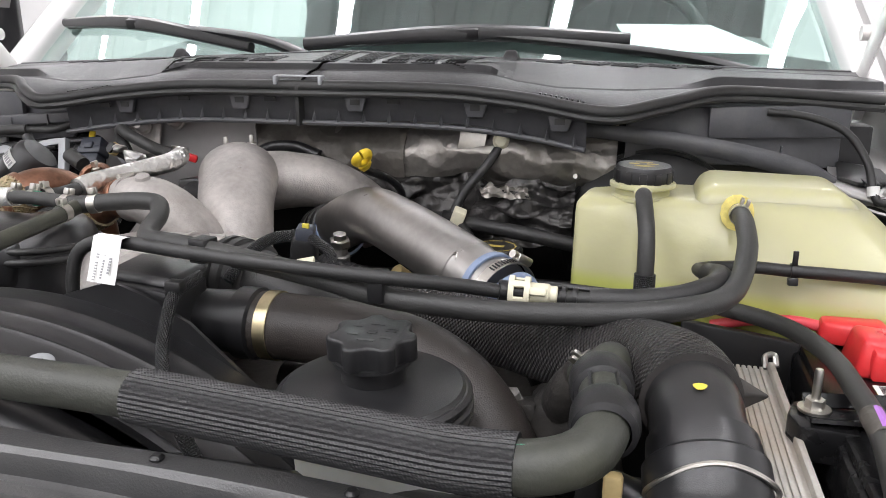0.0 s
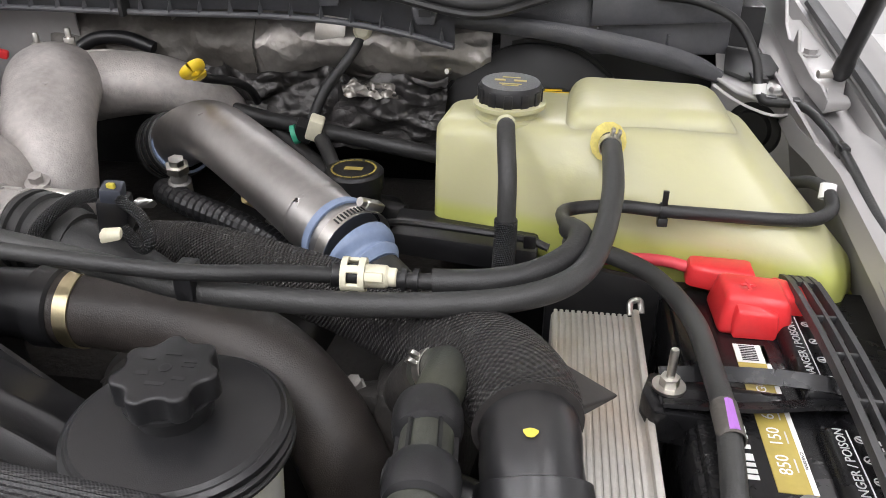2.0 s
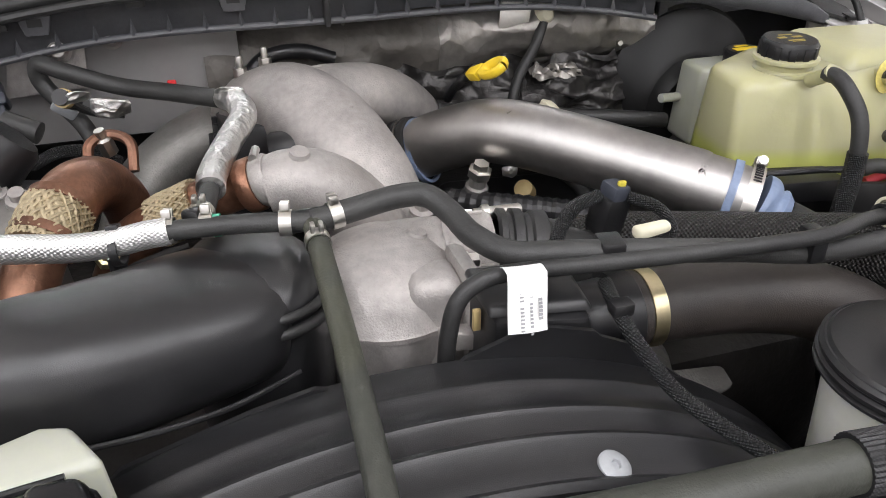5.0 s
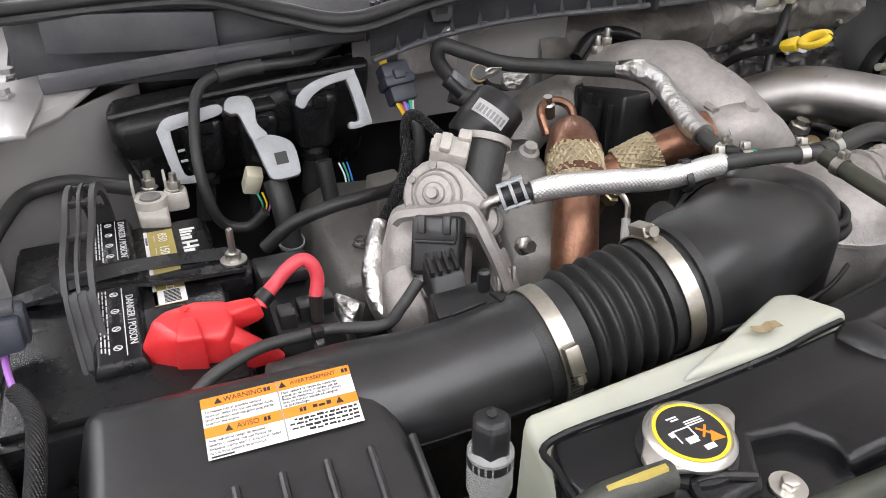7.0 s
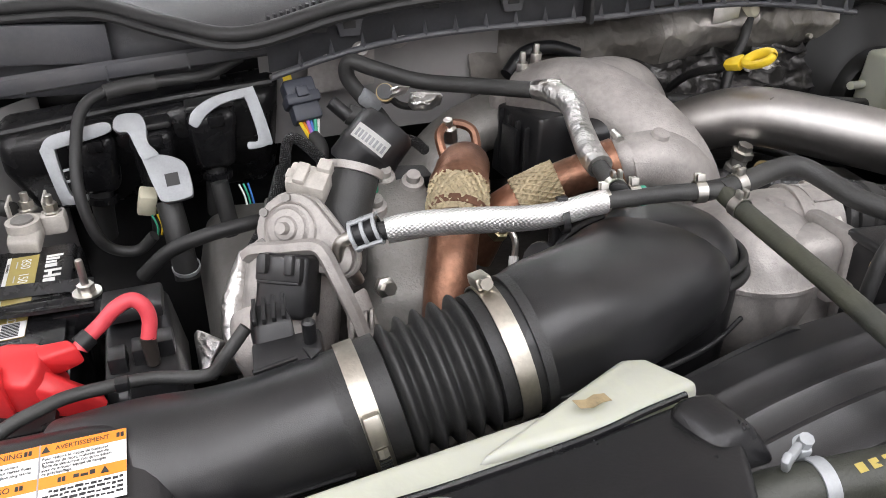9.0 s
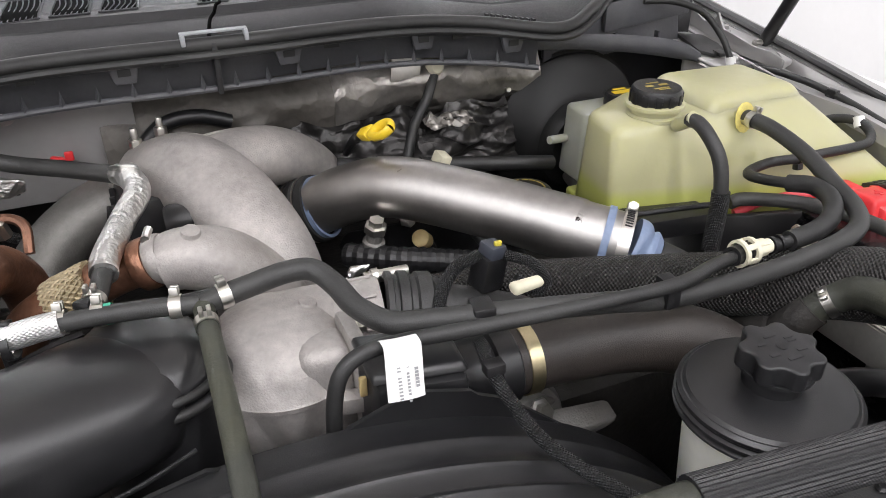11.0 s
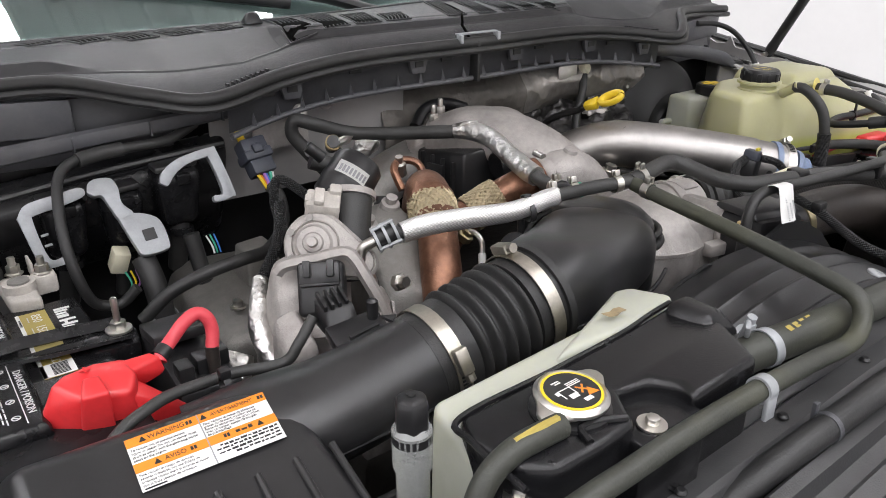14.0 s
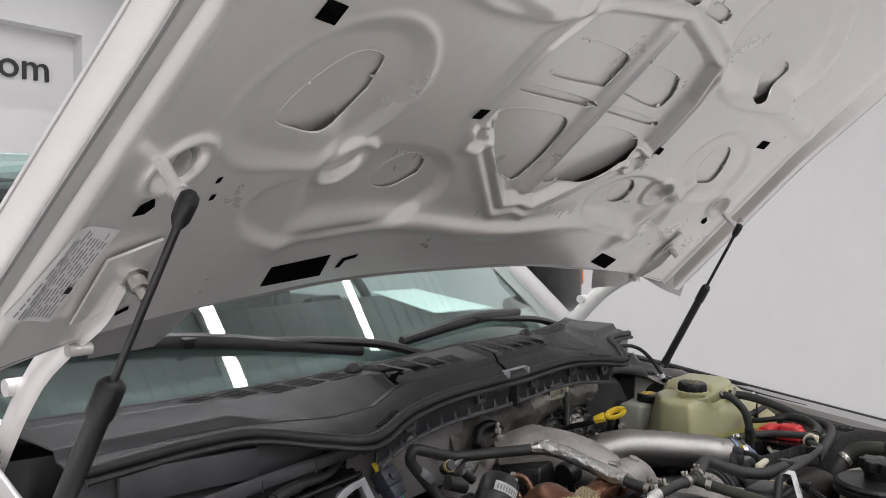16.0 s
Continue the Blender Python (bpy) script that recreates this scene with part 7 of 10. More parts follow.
# dipstick
ds = thing("dipstick", (0.13, 0.93, 1.39), "yellow looped oil dipstick handle on a black stem", "dipstick")
loop = [(0.017 * math.cos(a), 0.0095 * math.sin(a), 0) for a in lin(0, 2 * math.pi, 17)]
DM = at((0.1386, 0.9006, 1.4026), (-0.6263, 0.1431, 0.7663), (0.2626, -0.8868, 0.3803))
part("handle", sweep([(*(DM @ Vector(p)), 0.0048, 0.0062) for p in loop], None, 12, 4, caps=False), YELLOW, ds, "yellow plastic loop handle")
part("collar", hull([DM @ Vector(p) for p in ((-0.046, -0.006, -0.006), (-0.046, 0.006, -0.006), (-0.046, -0.006, 0.006), (-0.046, 0.006, 0.006), (-0.022, -0.010, -0.006), (-0.022, 0.010, -0.006), (-0.022, -0.010, 0.006), (-0.022, 0.010, 0.006))], 0.003), YELLOW, ds)
part("stem", sweep([DM @ V(-0.046, 0, 0), DM @ V(-0.058, 0, -0.003), (0.138, 1.0, 1.360), (0.142, 1.04, 1.338), (0.14, 1.07, 1.31)], 0.0055, 10), BLACK, ds)
lc2 = thing("corrugated_loom", (0.084, 0.891, 1.262), "black corrugated wiring conduit under the charge pipe", "wiring loom", "wiring looms")
rows = spline([(0.084, 0.891, 1.262), (0.129, 0.854, 1.266), (0.172, 0.83, 1.266), (0.21, 0.811, 1.264), (0.244, 0.797, 1.258), (0.269, 0.786, 1.25)], 9)
part("conduit", sweep([(*p, 0.0135 + 0.0016 * (k % 2)) for k, p in enumerate(rows)], seg=16, n=1, smooth=False), BLACK, lc2, "", 20)

# polished charge pipe
cpipe = thing("charge_pipe", (0.2, 0.85, 1.28), "bare brushed aluminium charge air pipe with blue couplings", "charge pipe")
part("pipe", sweep([(0.074, 0.964, 1.294, 0.0345), (0.095, 0.951, 1.307, 0.0350), (0.118, 0.934, 1.319, 0.0352), (0.138, 0.917, 1.327, 0.0355), (0.156, 0.900, 1.330, 0.0358), (0.176, 0.882, 1.3295, 0.0358), (0.212, 0.850, 1.325, 0.0358), (0.255, 0.812, 1.318, 0.0358), (0.290, 0.781, 1.311, 0.0358), (0.308, 0.765, 1.307, 0.0362), (0.311, 0.762, 1.306, 0.0352), (0.332, 0.745, 1.301, 0.0350), (0.348, 0.733, 1.296, 0.0350)], seg=40, n=8), TUBEALU, cpipe, "bare brushed aluminium pipe", 60)
d1 = Vector((0.03, -0.025, -0.006)).normalized()
part("coupling", ring((0.335, 0.7425, 1.300), d1, 0.0352, 0.008, 0.0025, 40), BLUESIL, cpipe, "pale blue silicone edge")
wormclamp(cpipe, (0.351, 0.733, 1.294), d1, 0.038, 0.013, (0.2, 0.5, 1))
part("coupling", sweep([(0.356, 0.729, 1.291, 0.0355), (0.361, 0.725, 1.2885, 0.0355), (0.366, 0.720, 1.285, 0.029), (0.371, 0.716, 1.282, 0.0315), (0.377, 0.711, 1.279, 0.026)], seg=36, n=5), BLUESIL, cpipe, "pale blue silicone coupling")
part("hose_end", sweep([(0.376, 0.712, 1.279, 0.0255), (0.40, 0.692, 1.262, 0.028), (0.415, 0.68, 1.235, 0.027)], seg=28), RUBBER, cpipe)
d0 = Vector((-0.03, 0.022, -0.016)).normalized()
part("end_ring", ring((0.079, 0.965, 1.292), d0, 0.0355, 0.006, 0.0035, 40), BLUESIL, cpipe, "pale blue sealing ring")
part("end_hose", lathe([(0.036, 0.0), (0.0415, 0.002), (0.0425, 0.010), (0.0405, 0.012), (0.0405, 0.016), (0.0425, 0.018), (0.0425, 0.026), (0.040, 0.029), (0.040, 0.034), (0.0425, 0.037), (0.0425, 0.044), (0.036, 0.05)], at((0.077, 0.967, 1.291), d0), 40), RUBBER, cpipe, "black stepped rubber coupling")
for z in (0.014, 0.031):
    part("wire_ring", ring(Vector((0.077, 0.967, 1.291)) + d0 * z, d0, 0.0405, 0.0022, 0.0012, 40), STEEL, cpipe, "thin bright wire ring")
for o, d in (((0.150, 0.880, 1.3605), (-0.2, -0.5, 0.8)), ((0.098, 0.929, 1.336), (-0.35, -0.55, 0.75))):
    part("weld_tick", box(0.006, 0.0016, 0.0008, at(o, d, (1, 0.3, 0)), 0), CASTDARK, cpipe)
part("green_mark", box(0.004, 0.003, 0.0006, at((0.113, 0.925, 1.353), (-0.2, -0.35, 0.9)), 0), GREEN, cpipe)
part("paint_mark", box(0.006, 0.004, 0.0006, at((0.305, 0.745, 1.331), (-0.3, -0.4, 0.9)), 0), GREEN, cpipe)

# intake manifold
mf = thing("intake_manifold", (-0.05, 0.95, 1.2), "sand-cast aluminium intake manifold with curved runners", "intake manifold")
part("main_runner", sweep([(-0.10, 1.01, 1.345, 0.050, 0.044), (-0.072, 0.965, 1.362, 0.055, 0.046), (-0.046, 0.915, 1.359, 0.052, 0.044), (-0.024, 0.868, 1.342, 0.048, 0.042), (-0.006, 0.830, 1.305, 0.046, 0.042), (-0.004, 0.806, 1.245, 0.049, 0.044), (-0.002, 0.795, 1.17, 0.05, 0.045)], seg=36), CAST, mf, "curved cast runner", 60)
part("rear_runner", sweep([(-0.07, 0.985, 1.345, 0.048, 0.044), (-0.01, 1.005, 1.350, 0.046, 0.040), (0.04, 1.025, 1.342, 0.042, 0.036), (0.085, 1.055, 1.305, 0.040, 0.036), (0.11, 1.06, 1.26, 0.04, 0.036)], seg=32), CAST, mf, "", 60)
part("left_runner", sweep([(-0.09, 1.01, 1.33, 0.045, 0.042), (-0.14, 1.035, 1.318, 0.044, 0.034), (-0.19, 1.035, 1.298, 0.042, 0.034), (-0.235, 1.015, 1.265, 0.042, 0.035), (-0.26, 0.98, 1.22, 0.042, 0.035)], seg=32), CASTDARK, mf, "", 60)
part("front_branch", sweep([(-0.112, 0.774, 1.361, 0.0255, 0.0255), (-0.094, 0.772, 1.364, 0.029, 0.028), (-0.070, 0.772, 1.358, 0.033, 0.030), (-0.047, 0.776, 1.340, 0.036, 0.031), (-0.028, 0.780, 1.310, 0.040, 0.034), (-0.016, 0.782, 1.27, 0.043, 0.038), (-0.010, 0.785, 1.20, 0.045, 0.04)], seg=32), CAST, mf, "cast branch curving down from the flange", 60)
part("web", hull([(-0.078, 0.812, 1.330), (-0.060, 0.835, 1.332), (-0.030, 0.80, 1.330), (-0.075, 0.815, 1.25), (-0.02, 0.80, 1.25), (-0.04, 0.84, 1.28), (-0.035, 0.772, 1.31)], 0.008, 3), CAST, mf)
part("runner_rib", sweep([(-0.022, 0.838, 1.352), (-0.012, 0.812, 1.330), (0.000, 0.792, 1.298), (0.004, 0.782, 1.265)], 0.0035, 8, 5), CAST, mf)
part("boss", lathe([(0, 0), (0.009, 0), (0.008, 0.004), (0, 0.005)], at((-0.084, 0.765, 1.3905), (0.1, -0.3, 1)), 20), CAST, mf)
part("flange_bolt", join(lathe([(0, 0), (0.012, 0), (0.012, 0.003), (0.0085, 0.004), (0, 0.004)], at((0.0215, 0.768, 1.320), (0.1, -0.3, 1)), 20), lathe([(0, 0.004), (0.007, 0.004), (0.007, 0.011), (0, 0.0115)], at((0.0215, 0.768, 1.320), (0.1, -0.3, 1)), 6)), CAST, mf, "flanged hex bolt")
part("crown_rib", sweep([(-0.052, 1.0, 1.388), (-0.020, 1.01, 1.388), (0.02, 1.022, 1.380)], 0.003, 8, 4), CAST, mf)
part("crown", hull([(-0.15, 1.01, 1.365), (-0.05, 1.02, 1.375), (-0.13, 1.05, 1.36), (-0.03, 1.05, 1.365), (-0.16, 1.0, 1.33), (-0.02, 1.0, 1.34), (-0.14, 1.07, 1.33), (-0.02, 1.07, 1.33), (-0.09, 0.98, 1.378)], 0.012, 3), CAST, mf)
part("casting_lug", box(0.008, 0.007, 0.008, (-0.020, 0.874, 1.386), 0.002), CAST, mf)
part("casting_seam", sweep([(-0.015, 0.958, 1.352), (0.03, 0.980, 1.340), (0.072, 1.005, 1.315)], 0.002, 6), CAST, mf)
for o, h in (((-0.114, 1.007, 1.372), 0.035), ((-0.085, 1.03, 1.378), 0.03)):
    hexbolt("manifold_bolt", o, (0, 0, 1), 0.0075, h * 0.7, STEEL, "zinc hex bolt with stud on the manifold", washer=1.3, stud=h)
single("hose_elbow", sweep([(-0.11, 1.06, 1.365), (-0.08, 1.075, 1.385), (-0.04, 1.08, 1.388), (0.0, 1.08, 1.375)], 0.009, 12), BLACK, "short black hose elbow behind the manifold", "hose")
single("red_clip", box(0.016, 0.01, 0.012, pose(-0.20, 1.05, 1.368, 0, 20, 20), 0.003), RED, "small red plastic clip", "clip")

# vacuum box between the manifold runners
vb = thing("resonator_box", (-0.12, 0.93, 1.27), "black ribbed plastic box between the manifold runners", "resonator")
part("body", hull([(-0.148, 1.0, 1.352), (-0.10, 1.0, 1.36), (-0.135, 0.91, 1.362), (-0.078, 0.905, 1.368), (-0.155, 1.0, 1.27), (-0.10, 1.0, 1.27), (-0.145, 0.90, 1.27), (-0.075, 0.90, 1.27)], 0.004), BLACK_SATIN, vb)
for y in lin(0.915, 0.985, 4):
    part("rib", box(0.006, 0.004, 0.075, (-0.149, y, 1.315), 0.001), BLACK_SATIN, vb)
part("window", hull([(-0.157, 0.93, 1.345), (-0.157, 0.965, 1.342), (-0.157, 0.93, 1.285), (-0.157, 0.965, 1.285), (-0.152, 0.93, 1.345), (-0.152, 0.965, 1.342), (-0.152, 0.93, 1.285), (-0.152, 0.965, 1.285)], 0.001), BLACK, vb)
part("drum", lathe([(0, 0), (0.018, 0), (0.020, 0.004), (0.020, 0.03), (0, 0.03)], at((-0.10, 0.885, 1.345), (0.9, -0.1, 0.1)), 24), BLACK, vb)

# turbo outlet casting and actuator
tb = thing("turbo_housing", (-0.01, 0.68, 1.2), "sand-cast aluminium compressor housing with bolted flange", "turbocharger")
TO = (-0.034, 0.682, 0.0)
part("housing", lathe([(0, 1.346), (0.022, 1.3455), (0.040, 1.341), (0.056, 1.331), (0.067, 1.316), (0.0715, 1.302), (0.0735, 1.3005), (0.0735, 1.2965), (0.0715, 1.295), (0.071, 1.275), (0.064, 1.24), (0.050, 1.21), (0.03, 1.19)], Matrix.Translation(TO) @ Matrix.Diagonal((0.95, 1.0, 1.0, 1)), 56), CAST, tb, "rounded cast compressor shell", 50)
part("throat", sweep([(-0.035, 0.705, 1.300, 0.043, 0.043), (0.0, 0.700, 1.306, 0.040, 0.040), (0.030, 0.695, 1.310, 0.0365, 0.0365), (0.062, 0.690, 1.312, 0.035, 0.035)], seg=36), CAST, tb, "cast throat", 60)
part("flange", hull([(0.012, 0.612, 1.346), (0.026, 0.608, 1.346), (0.012, 0.668, 1.344), (0.026, 0.664, 1.344), (0.012, 0.600, 1.225), (0.026, 0.596, 1.225), (0.012, 0.68, 1.225), (0.026, 0.676, 1.225)], 0.005), CAST, tb, "upright bolting flange")
part("flange_rib", hull([(-0.03, 0.620, 1.338), (0.014, 0.612, 1.340), (-0.03, 0.650, 1.338), (0.014, 0.66, 1.342), (-0.04, 0.622, 1.23), (0.014, 0.608, 1.23), (-0.02, 0.66, 1.23), (0.014, 0.67, 1.23)], 0.014, 4), CAST, tb)
part("lug", hull([(-0.010, 0.602, 1.302), (0.016, 0.598, 1.302), (-0.010, 0.615, 1.304), (0.016, 0.612, 1.304), (-0.008, 0.602, 1.286), (0.016, 0.598, 1.286), (-0.008, 0.615, 1.284), (0.016, 0.612, 1.284)], 0.003), CAST, tb)
for y, z in ((0.612, 1.326), (0.650, 1.334), (0.606, 1.245)):
    part("bolt", lathe([(0, 0), (0.008, 0), (0.008, 0.003), (0.006, 0.004), (0.006, 0.011), (0, 0.011)], at((0.024, y, z), (1, -0.2, 0.1)), 6), STEEL, tb)
part("boss", lathe([(0.0, 0), (0.009, 0), (0.0075, 0.004), (0, 0.0045)], at((-0.005, 0.687, 1.342), (0.2, -0.05, 1)), 20), CAST, tb)
for k, (x, r) in enumerate(((0.022, 0.0395), (0.036, 0.0375), (0.058, 0.037))):
    part("throat_ring", ring((x, 0.697 - 0.07 * (x - 0.02), 1.309), (1, -0.15, 0.05), r - 0.002, 0.004, 0.003, 40), CAST, tb)
for a in (0.2, 0.9, 1.7, 2.5):
    m = at((0.046, 0.693, 1.311), (1, -0.15, 0.05), (0, 0, 1)) @ Matrix.Rotation(a - 1.2, 4, "Z")
    part("throat_rib", box(0.003, 0.003, 0.022, m @ Matrix.Translation((0.0365, 0, 0)), 0.001), CAST, tb)
part("stud", join(lathe([(0, 0), (0.0062, 0), (0.0062, 0.040), (0.0048, 0.042), (0, 0.042)], at((0.055, 0.718, 1.335), (1, -0.1, 0.03)), 12), lathe([(0.0062, 0.006), (0.0085, 0.007), (0.0085, 0.013), (0.0062, 0.014)], at((0.055, 0.718, 1.335), (1, -0.1, 0.03)), 12)), STEEL, tb, "long zinc stud")
part("cuff", lathe([(0.034, 0), (0.0385, 0.002), (0.0385, 0.007), (0.0355, 0.008), (0.0355, 0.012), (0.039, 0.013), (0.039, 0.021), (0.0355, 0.023), (0.0355, 0.028), (0.038, 0.030), (0.038, 0.042), (0.032, 0.046), (0.030, 0.06), (0, 0.062)], at((0.062, 0.690, 1.312), (1, -0.22, -0.1)), 40), RUBBER, tb, "black rubber cuff with ridges")
part("cuff_hose", sweep([(0.11, 0.678, 1.305), (0.145, 0.668, 1.296), (0.19, 0.655, 1.28), (0.22, 0.64, 1.25)], 0.030, 24), RUBBER, tb)
ac = thing("turbo_actuator", (0.05, 0.585, 1.27), "black plastic actuator housing beside the turbo", "actuator")
part("body", hull([(0.015, 0.56, 1.338), (0.085, 0.55, 1.335), (0.015, 0.62, 1.34), (0.09, 0.61, 1.338), (0.012, 0.555, 1.22), (0.09, 0.545, 1.22), (0.012, 0.62, 1.22), (0.095, 0.61, 1.22)], 0.006, 2), BLACK, ac)
part("lid", hull([(0.012, 0.565, 1.338), (0.088, 0.555, 1.336), (0.012, 0.622, 1.34), (0.092, 0.612, 1.338), (0.014, 0.57, 1.346), (0.084, 0.56, 1.344), (0.014, 0.62, 1.348), (0.088, 0.61, 1.346)], 0.003), BLACK_SATIN, ac)
part("clip", box(0.006, 0.004, 0.018, (0.011, 0.585, 1.325), 0.001), TAN, ac)
part("screw", lathe([(0, 0), (0.004, 0), (0.004, 0.002), (0, 0.002)], at((0.035, 0.5525, 1.318), (0, -1, 0.1)), 12), INK, ac)

# sensor cluster with cable above the charge hose
sc = thing("map_sensor", (0.16, 0.672, 1.33), "black pressure sensor with a looped harness", "sensor")
part("body", box(0.026, 0.024, 0.036, pose(0.16, 0.675, 1.342, 5, 8, 15), 0.004), BLACK, sc)
part("top", box(0.018, 0.02, 0.016, pose(0.163, 0.673, 1.363, 5, 8, 15), 0.003), NAVY, sc)
part("latch", box(0.007, 0.004, 0.005, (0.166, 0.668, 1.372), 0.001), DOT, sc)
part("harness", sweep([(0.172, 0.667, 1.36), (0.195, 0.655, 1.352), (0.205, 0.645, 1.335), (0.195, 0.645, 1.328), (0.178, 0.655, 1.34)], 0.005, 10), BRAIDSLEEVE, sc)
part("harness", sweep([(0.150, 0.675, 1.36), (0.125, 0.67, 1.355), (0.105, 0.655, 1.34), (0.095, 0.635, 1.32)], 0.006, 10), BRAIDSLEEVE, sc)
single("spare_clip", hull([(0.165, 0.645, 1.336), (0.190, 0.635, 1.346), (0.167, 0.634, 1.334), (0.192, 0.626, 1.344), (0.165, 0.645, 1.346), (0.190, 0.635, 1.354), (0.167, 0.634, 1.344), (0.192, 0.626, 1.352)], 0.003), CREAM, "cream plastic screw clip", "clip")

# rubber elbow with its clamp, dropping behind the reservoir
rh = thing("charge_hose", (0.25, 0.6, 1.25), "dusty brown-black rubber charge hose with a steel clamp", "hose")
part("hose", sweep([(0.135, 0.605, 1.292, 0.031), (0.19, 0.603, 1.292, 0.031), (0.25, 0.598, 1.290, 0.032), (0.305, 0.585, 1.283, 0.033), (0.35, 0.565, 1.262, 0.034), (0.385, 0.545, 1.22, 0.034), (0.405, 0.53, 1.16, 0.034), (0.41, 0.52, 1.10, 0.034)], seg=32), BROWNHOSE, rh, "", 60)
part("clamp", ring((0.160, 0.604, 1.292), (1, -0.02, 0), 0.031, 0.012, 0.0015, 36), GOLDSTEEL, rh, "dull gold band clamp")
part("socket", lathe([(0.028, -0.06), (0.030, -0.02), (0.034, -0.018), (0.034, 0.0), (0.031, 0.002)], at((0.145, 0.604, 1.292), (1, -0.02, 0)), 32), BLACK, rh)

# mesh-wrapped hot pipe
hp = thing("intercooler_pipe", (0.5, 0.5, 1.3), "black intercooler pipe partly wrapped in woven mesh", "intercooler pipe")
MP = [(0.13, 0.775, 1.255, 0.026), (0.20, 0.74, 1.272, 0.028), (0.29, 0.70, 1.278, 0.029), (0.37, 0.66, 1.282, 0.031), (0.44, 0.608, 1.293, 0.034), (0.49, 0.56, 1.308, 0.036), (0.515, 0.515, 1.318, 0.036), (0.522, 0.487, 1.318, 0.0345)]
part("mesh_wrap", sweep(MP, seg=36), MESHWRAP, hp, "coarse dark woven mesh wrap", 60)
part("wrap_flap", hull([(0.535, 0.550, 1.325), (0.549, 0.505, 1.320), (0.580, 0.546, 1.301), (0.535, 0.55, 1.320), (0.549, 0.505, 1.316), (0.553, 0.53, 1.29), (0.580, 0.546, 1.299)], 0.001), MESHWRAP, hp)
part("pipe", sweep([(0.50, 0.53, 1.312, 0.030), (0.522, 0.487, 1.317, 0.030), (0.525, 0.460, 1.313, 0.030), (0.5285, 0.437, 1.303, 0.030), (0.532, 0.412, 1.285, 0.0295), (0.535, 0.385, 1.25, 0.029), (0.535, 0.37, 1.2, 0.029)], seg=36), BLACK_SATIN, hp, "", 60)
dcl = Vector((0.004, -0.030, -0.020)).normalized()
part("cuff", lathe([(0.030, -0.006), (0.0335, -0.005), (0.0345, 0.004), (0.0345, 0.010), (0.0375, 0.013), (0.0375, 0.022), (0.036, 0.026), (0.036, 0.04), (0.033, 0.045)], at((0.5275, 0.443, 1.307), dcl), 40), BLACK_SATIN, hp, "stepped black plastic cuff")
part("retaining_ring", sweep([Vector((0.532, 0.421, 1.2905)) + at((0, 0, 0), dcl) @ Vector((0.0375 * math.cos(a), 0.0375 * math.sin(a), 0.002 * math.sin(3 * a))) for a in lin(0, 2 * math.pi, 33)], 0.0018, 8, 2, caps=False), STEEL, hp, "bright wire retaining ring")
part("paint_dot", prism([((0.0042 + 0.0008 * math.sin(3 * a)) * math.cos(a), 0.0028 * math.sin(a)) for a in lin(0, 5.8, 12)], 0.0006, at((0.5235, 0.4535, 1.3440), (-0.05, -0.40, 1)), 0), DOT, hp, "yellow paint dot")
for k in range(5):
    part("hose_rib", ring((0.5345 + 0.0003 * k, 0.401 - 0.0055 * k, 1.270 - 0.0085 * k), (0, -0.55, -0.8), 0.031, 0.004, 0.003), RUBBER, hp)
single("tan_clip", hull([(0.470, 0.428, 1.295), (0.482, 0.428, 1.295), (0.470, 0.418, 1.295), (0.482, 0.418, 1.295), (0.470, 0.428, 1.262), (0.482, 0.428, 1.262), (0.470, 0.418, 1.262), (0.482, 0.418, 1.262)], 0.003), TAN, "tan plastic line clip", "clip")

th = thing("thermostat_housing", (0.44, 0.60, 1.15), "dull dark grey cast coolant housing below the mesh-wrapped pipe", "coolant housing")
part("body", hull([(0.405, 0.565, 1.262), (0.455, 0.555, 1.272), (0.40, 0.63, 1.255), (0.47, 0.62, 1.262), (0.395, 0.56, 1.17), (0.475, 0.545, 1.17), (0.39, 0.64, 1.16), (0.485, 0.63, 1.16), (0.43, 0.585, 1.28)], 0.014, 4), GRIMESHADE, th)
part("spout", sweep([(0.447, 0.560, 1.292), (0.436, 0.567, 1.275), (0.428, 0.58, 1.25)], 0.0185, 20), GRIMESHADE, th)
part("ear", hull([(0.375, 0.575, 1.255), (0.41, 0.565, 1.262), (0.38, 0.595, 1.25), (0.41, 0.595, 1.258), (0.375, 0.575, 1.235), (0.41, 0.565, 1.235), (0.38, 0.595, 1.235), (0.41, 0.595, 1.235)], 0.005), GRIMESHADE, th)
part("bolt", lathe([(0, 0), (0.009, 0), (0.009, 0.003), (0.0065, 0.004), (0.0065, 0.011), (0, 0.011)], at((0.389, 0.582, 1.254), (-0.1, -0.3, 1)), 6), CASTDARK, th)
part("lower_pipe", sweep([(0.425, 0.525, 1.225), (0.47, 0.515, 1.228), (0.51, 0.505, 1.22)], 0.014, 16), BLACK, th)

# finned aluminium module
fm = thing("finned_module", (0.57, 0.6, 1.2), "weathered finned aluminium control module", "control module")
part("body", box(0.078, 0.275, 0.045, (0.575, 0.59, 1.2235), 0.004), RUSTALU, fm)
for k in range(13):
    part("fin", box(0.0036, 0.272, 0.0028, (0.540 + 0.0052 * k, 0.59, 1.2466), 0.0008), RUSTALU, fm)
part("rail", box(0.006, 0.275, 0.010, (0.611, 0.59, 1.2485), 0.002), RUSTALU, fm)
part("hook", sweep([(0.607, 0.728, 1.245), (0.607, 0.736, 1.254), (0.615, 0.737, 1.256), (0.617, 0.73, 1.247)], 0.003, 8), STEEL, fm)

